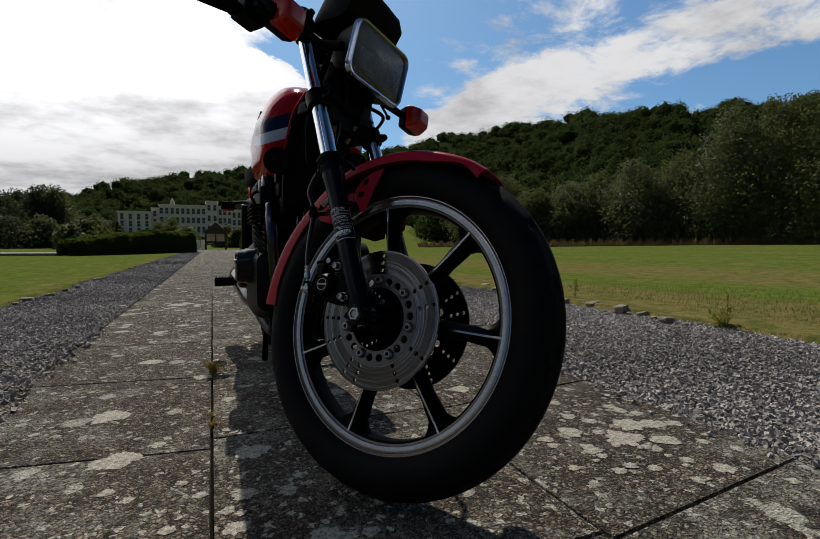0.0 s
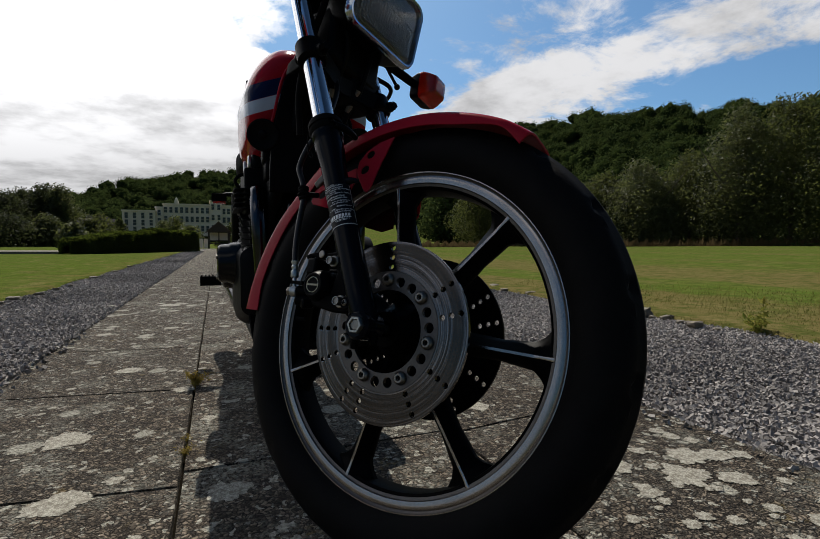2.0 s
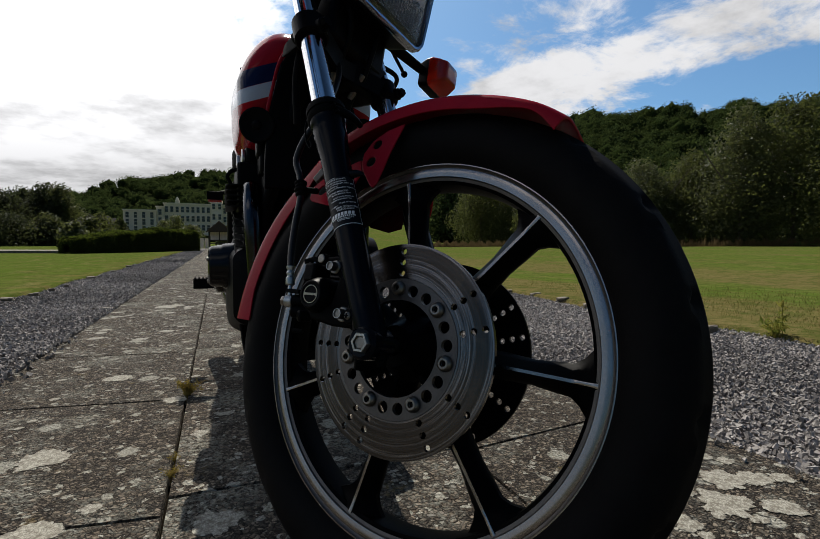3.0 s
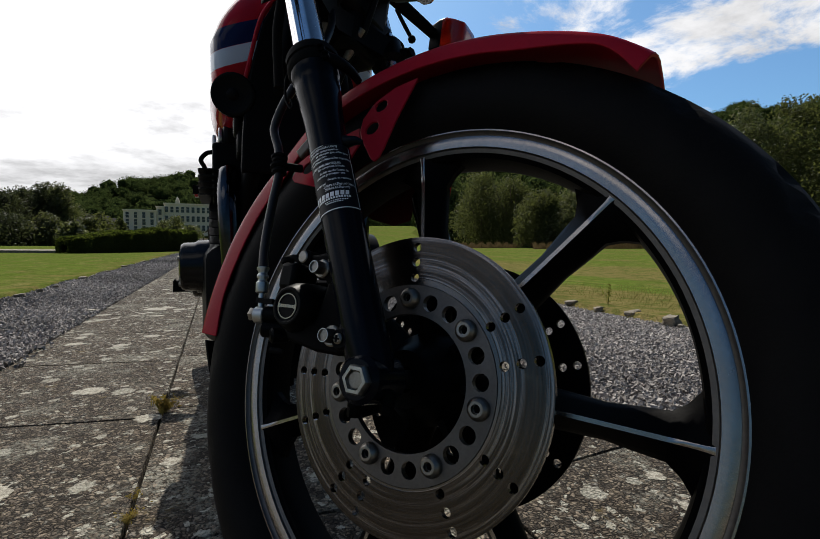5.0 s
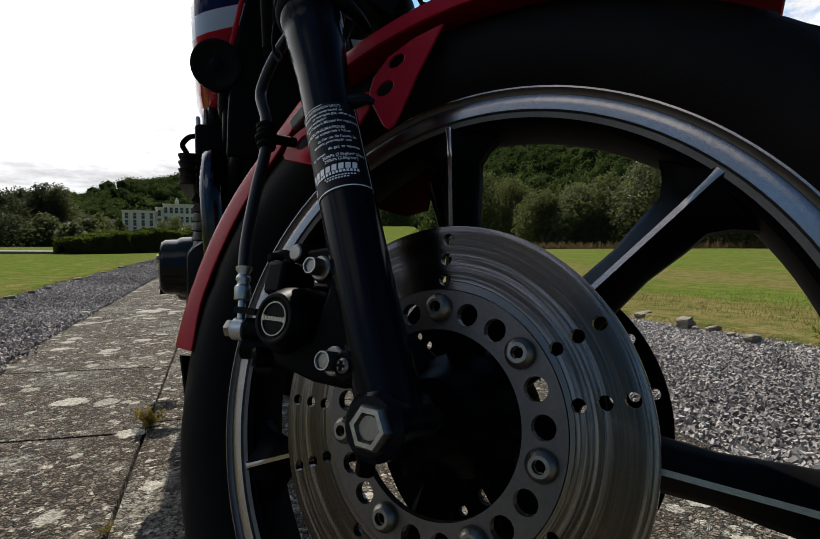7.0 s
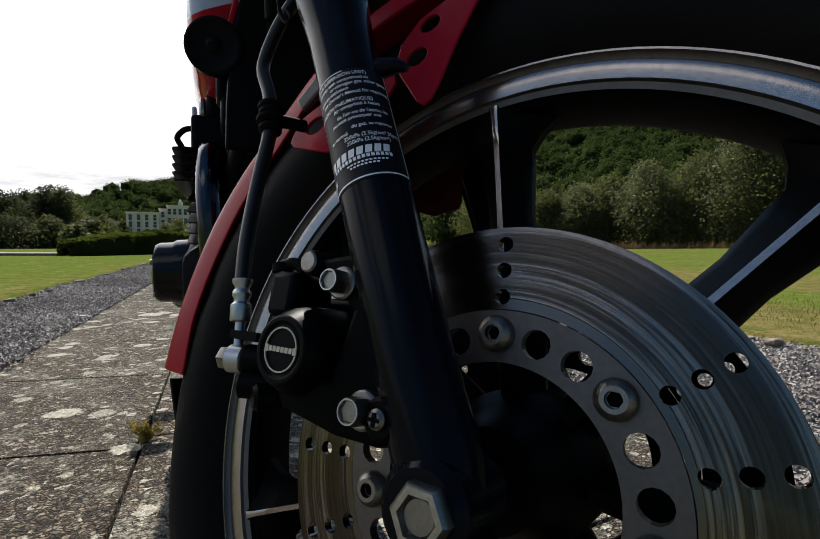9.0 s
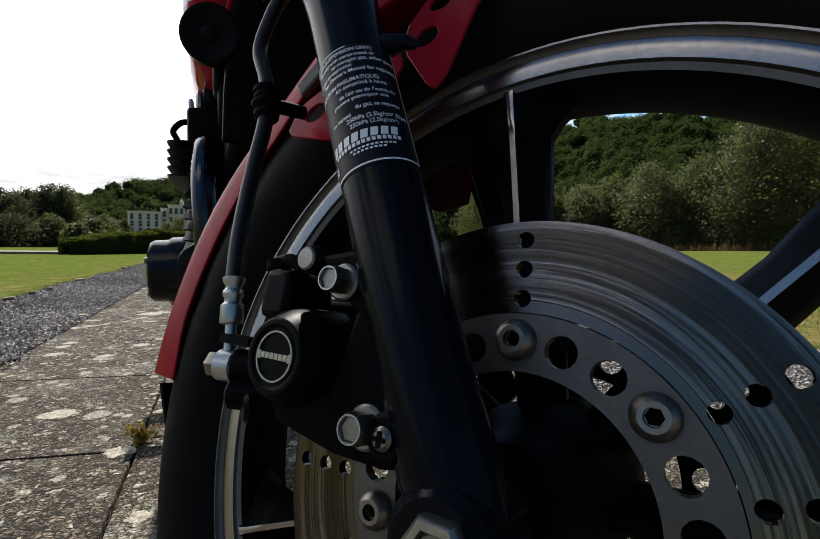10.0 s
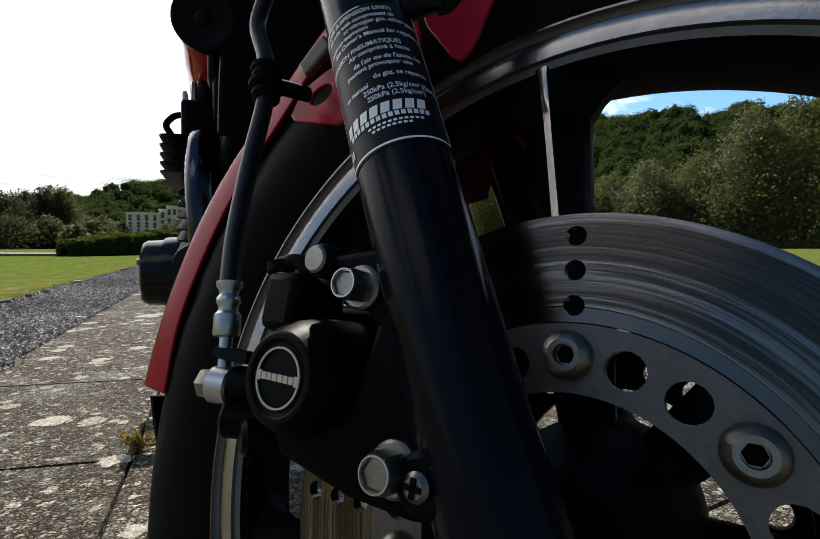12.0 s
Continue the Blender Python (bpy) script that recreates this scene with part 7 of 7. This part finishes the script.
for k, (x, y, r) in enumerate(list(PATCHES) + SMALL):
    rng = random.Random(700 + k)
    r = r / 1000
    bm = bmesh.new()
    n = 72
    off = Vector((k * 3.1, 5.0, 1.0))
    edge, hub = [], []
    for j in range(n):
        a = 2 * math.pi * j / n
        d = Vector((math.cos(a), math.sin(a), 0))
        q = r * (0.86 + 0.34 * noise.noise(d * 1.6 + off) + 0.16 * noise.noise(d * 5 + off) + 0.12 * noise.noise(d * 13 + off))
        edge.append(bm.verts.new((q * d.x, q * d.y * 0.9, 0.0)))
        hub.append(bm.verts.new((q * d.x * 0.9, q * d.y * 0.81, 0.0004)))
    for j in range(n):
        bm.faces.new((edge[j], edge[(j + 1) % n], hub[(j + 1) % n], hub[j]))
    bm.faces.new(hub)
    patch = part("lichen_patch", bm, MAT["lichen"], None, "", False, pose(x, y, 0.0006 + 0.00004 * (k % 20)))
    tagged(patch, "pale grey lichen patch on a stone slab", "lichen", "lichen patches on the slabs")

# low kerb at the far edge of the lawn
bm = bmesh.new()
k0, k1 = Vector((*polar(-30, 30.0), 0.0)), Vector((*polar(-13.9, 24.6), 0.0))
loft(bm, [[k0.lerp(k1, t) + Vector(q) for q in ((0, -0.12, -0.05), (0, -0.12, 0.10), (0, 1.1, 0.13), (0, 1.1, -0.05))] for t in (0, 0.25, 0.5, 0.75, 1)])
kerb = part("kerb", bm, MAT["stone"], smooth=False)
tagged(kerb, "low weathered stone kerb at the far edge of the lawn", "kerb")

# ---------------------------------------------------------------- loose gravel
def chips(regions, seed):
    """Angular stone chips, one joined mesh: regions of (x0, x1, y0, y1, size, count)."""
    rng = np.random.default_rng(seed)
    wedge = np.array([(-1, -0.8, -0.9), (1, -0.9, -0.8), (0.1, 1, -1), (-0.8, -0.7, 0.9), (0.9, -0.6, 0.8), (-0.1, 0.9, 1.0)], float)
    tris = np.array([(0, 2, 1), (3, 4, 5), (0, 1, 4), (0, 4, 3), (1, 2, 5), (1, 5, 4), (2, 0, 3), (2, 3, 5)])
    shard = np.array([(-1, -0.7, -0.7), (1, -0.6, -0.5), (0.0, 1.0, -0.6), (-0.1, -0.1, 1.1)], float)
    shard_tris = np.array([(0, 2, 1), (0, 1, 3), (1, 2, 3), (2, 0, 3)])
    vs, fs, base = [], [], 0
    for x0, x1, y0, y1, size, n in regions:
        p = np.c_[rng.uniform(x0, x1, n), rng.uniform(y0, y1, n), np.zeros(n)]
        form, form_tris = (wedge, tris) if 0.0 < y0 < 3.0 else (shard, shard_tris)
        m = len(form)
        sz = size * rng.uniform(0.6, 1.35, n)
        shape = np.c_[rng.uniform(0.50, 0.78, n), rng.uniform(0.34, 0.50, n), rng.uniform(0.30, 0.46, n)] * sz[:, None]
        v = form[None] * shape[:, None, :] * rng.uniform(0.6, 1.15, (n, m, 3))
        q = rng.normal(0, 1, (n, 4)) * np.array([1, 0.45, 0.45, 1])
        q /= np.linalg.norm(q, axis=1)[:, None]
        w, x, y, z = q.T
        rot = np.stack([1 - 2 * (y * y + z * z), 2 * (x * y - z * w), 2 * (x * z + y * w), 2 * (x * y + z * w), 1 - 2 * (x * x + z * z), 2 * (y * z - x * w), 2 * (x * z - y * w), 2 * (y * z + x * w), 1 - 2 * (x * x + y * y)], 1).reshape(n, 3, 3)
        v = np.einsum("nij,nkj->nki", rot, v)
        p[:, 2] = -0.012 + 0.008 * np.sin(p[:, 0] * 5.0) * np.cos(p[:, 1] * 3.1) + rng.uniform(-0.008, 0.009, n)
        v += p[:, None, :]
        vs.append(v.reshape(-1, 3))
        fs.append((form_tris[None] + base + m * np.arange(n)[:, None, None]).reshape(-1, 3))
        base += m * n
    return np.concatenate(vs), np.concatenate(fs)


v, f = chips([(-1.50, -0.575, 1.0, 3.2, 0.0135, 30000), (-1.50, -0.570, 3.2, 6.0, 0.017, 32000), (-1.52, -0.57, 6.0, 11.0, 0.025, 30000), (-1.52, -0.57, 11.0, 30.0, 0.045, 22000),
              (1.235, 2.76, 0.5, 3.2, 0.0128, 64000), (1.235, 2.82, 3.2, 6.0, 0.017, 46000), (1.23, 2.85, 6.0, 13.0, 0.028, 26000), (-0.60, -0.52, 1.2, 3.2, 0.016, 110), (1.17, 1.26, 0.6, 2.9, 0.016, 110), (-1.50, -0.575, -4.0, 1.0, 0.022, 11000), (1.235, 2.76, -4.0, 0.5, 0.022, 13000)], 11)
v[:, 2] = np.where((v[:, 0] > -0.58) & (v[:, 0] < 1.22), v[:, 2] + 0.018, v[:, 2])
MAT["chip"] = leaf_surface("grey_chips", (0.158, 0.145, 0.137), (0.475, 0.440, 0.412), 0.9)
for node in [q for q in MAT["chip"].node_tree.nodes if q.type == "MIX_SHADER"]:
    node.inputs[0].default_value = 0.0
mesh_object("gravel", v.tolist(), f.tolist(), MAT["chip"], "loose angular grey limestone chips beside the slabs", "gravel", "stuff")

# ---------------------------------------------------------------- short grass
def blades(regions, seed):
    """Short blades, thinning out with distance: regions of (x0, x1, y0, y1, height, half width, count)."""
    rng = np.random.default_rng(seed)
    out = []
    for x0, x1, y0, y1, tall, wide, n in regions:
        x, y = rng.uniform(x0, x1, n), rng.uniform(y0, y1, n)
        d = np.hypot(x, y)
        keep = rng.random(n) < np.clip(1.5 - d / 4.6, 0.0, 1.0)
        x, y, d = x[keep], y[keep], d[keep]
        n = len(x)
        z = np.array([rise(a, b) for a, b in zip(x, y)]) + 0.020
        h = tall * rng.uniform(0.3, 1.2, n) * np.clip(1.2 - d / 18.0, 0.3, 1.0)
        a = rng.uniform(0, 6.28, n)
        w = wide * (0.6 + d / 8.0)
        dx, dy = w * np.cos(a), w * np.sin(a)
        lx, ly = h * rng.normal(0, 0.8, n), h * rng.normal(0, 0.8, n)
        out.append(np.stack([np.c_[x - dx, y - dy, z - 0.01], np.c_[x + dx, y + dy, z - 0.01], np.c_[x + lx, y + ly, z + h]], 1).reshape(-1, 3))
    v = np.concatenate(out)
    return v, np.arange(len(v)).reshape(-1, 3)


v, f = blades([(2.74, 5.5, 1.0, 6.5, 0.009, 0.0030, 30000), (5.5, 13.0, 1.5, 11.0, 0.014, 0.0045, 24000), (2.8, 5.5, 6.5, 14.0, 0.014, 0.0045, 14000), (-4.5, -1.50, 2.6, 14.0, 0.012, 0.0032, 36000)], 21)
mesh_object("lawn_grass", v.tolist(), f.tolist(), MAT["blade"], "short mown grass with dry patches", "grass", "stuff")

# ---------------------------------------------------------------- slabs
def slab_mesh(w, l, seed, skew=0.0):
    """A slab with worn, slightly uneven edges; skew: how far its cross joints run off square."""
    rng = random.Random(seed)
    bm = bmesh.new()
    n = 5
    rim = []
    for (x0, y0), (x1, y1) in (((-1, -1), (1, -1)), ((1, -1), (1, 1)), ((1, 1), (-1, 1)), ((-1, 1), (-1, -1))):
        for k in range(n):
            t = k / n
            rim.append(((x0 + (x1 - x0) * t) * w / 2, (y0 + (y1 - y0) * t) * l / 2))
    low, mid, top = [], [], []
    for x, y in rim:
        chip = rng.uniform(0, 0.0016)
        s = 1 - chip / (w / 2)
        low.append(bm.verts.new((x, y, -0.045)))
        mid.append(bm.verts.new((x * s, y * s, -0.003 - rng.uniform(0, 0.002))))
        top.append(bm.verts.new((x * (s - 0.003), y * (s - 0.003), 0.0)))
    for v in low + mid + top:
        v.co.y += skew * v.co.x
    m = len(rim)
    for k in range(m):
        j = (k + 1) % m
        bm.faces.new((low[k], low[j], mid[j], mid[k]))
        bm.faces.new((mid[k], mid[j], top[j], top[k]))
    bm.faces.new(top)
    bmesh.ops.recalc_face_normals(bm, faces=bm.faces)
    me = bpy.data.meshes.new("slab")
    bm.to_mesh(me)
    bm.free()
    me.materials.append(MAT["slab"])
    return me


for i in range(3):
    wide = PATH_X[i + 1] - PATH_X[i]
    kinds = [slab_mesh(wide - 0.0050, PITCH - 0.0056, 10 * i + k, (-0.18, -0.02, 0.09)[i]) for k in range(3)]
    for j in range(-5, 68):
        ob = new("slab", kinds[(j * 7 + i * 3) % 3])
        ob.parent = pavement
        rng = random.Random(100 * i + j)
        ob.matrix_basis = pose((PATH_X[i] + PATH_X[i + 1]) / 2, FIRST + PITCH * (j + 0.5), rng.uniform(-0.0006, 0.0003), rng.uniform(-0.03, 0.03), rng.uniform(-0.03, 0.03), rng.uniform(-0.12, 0.12))
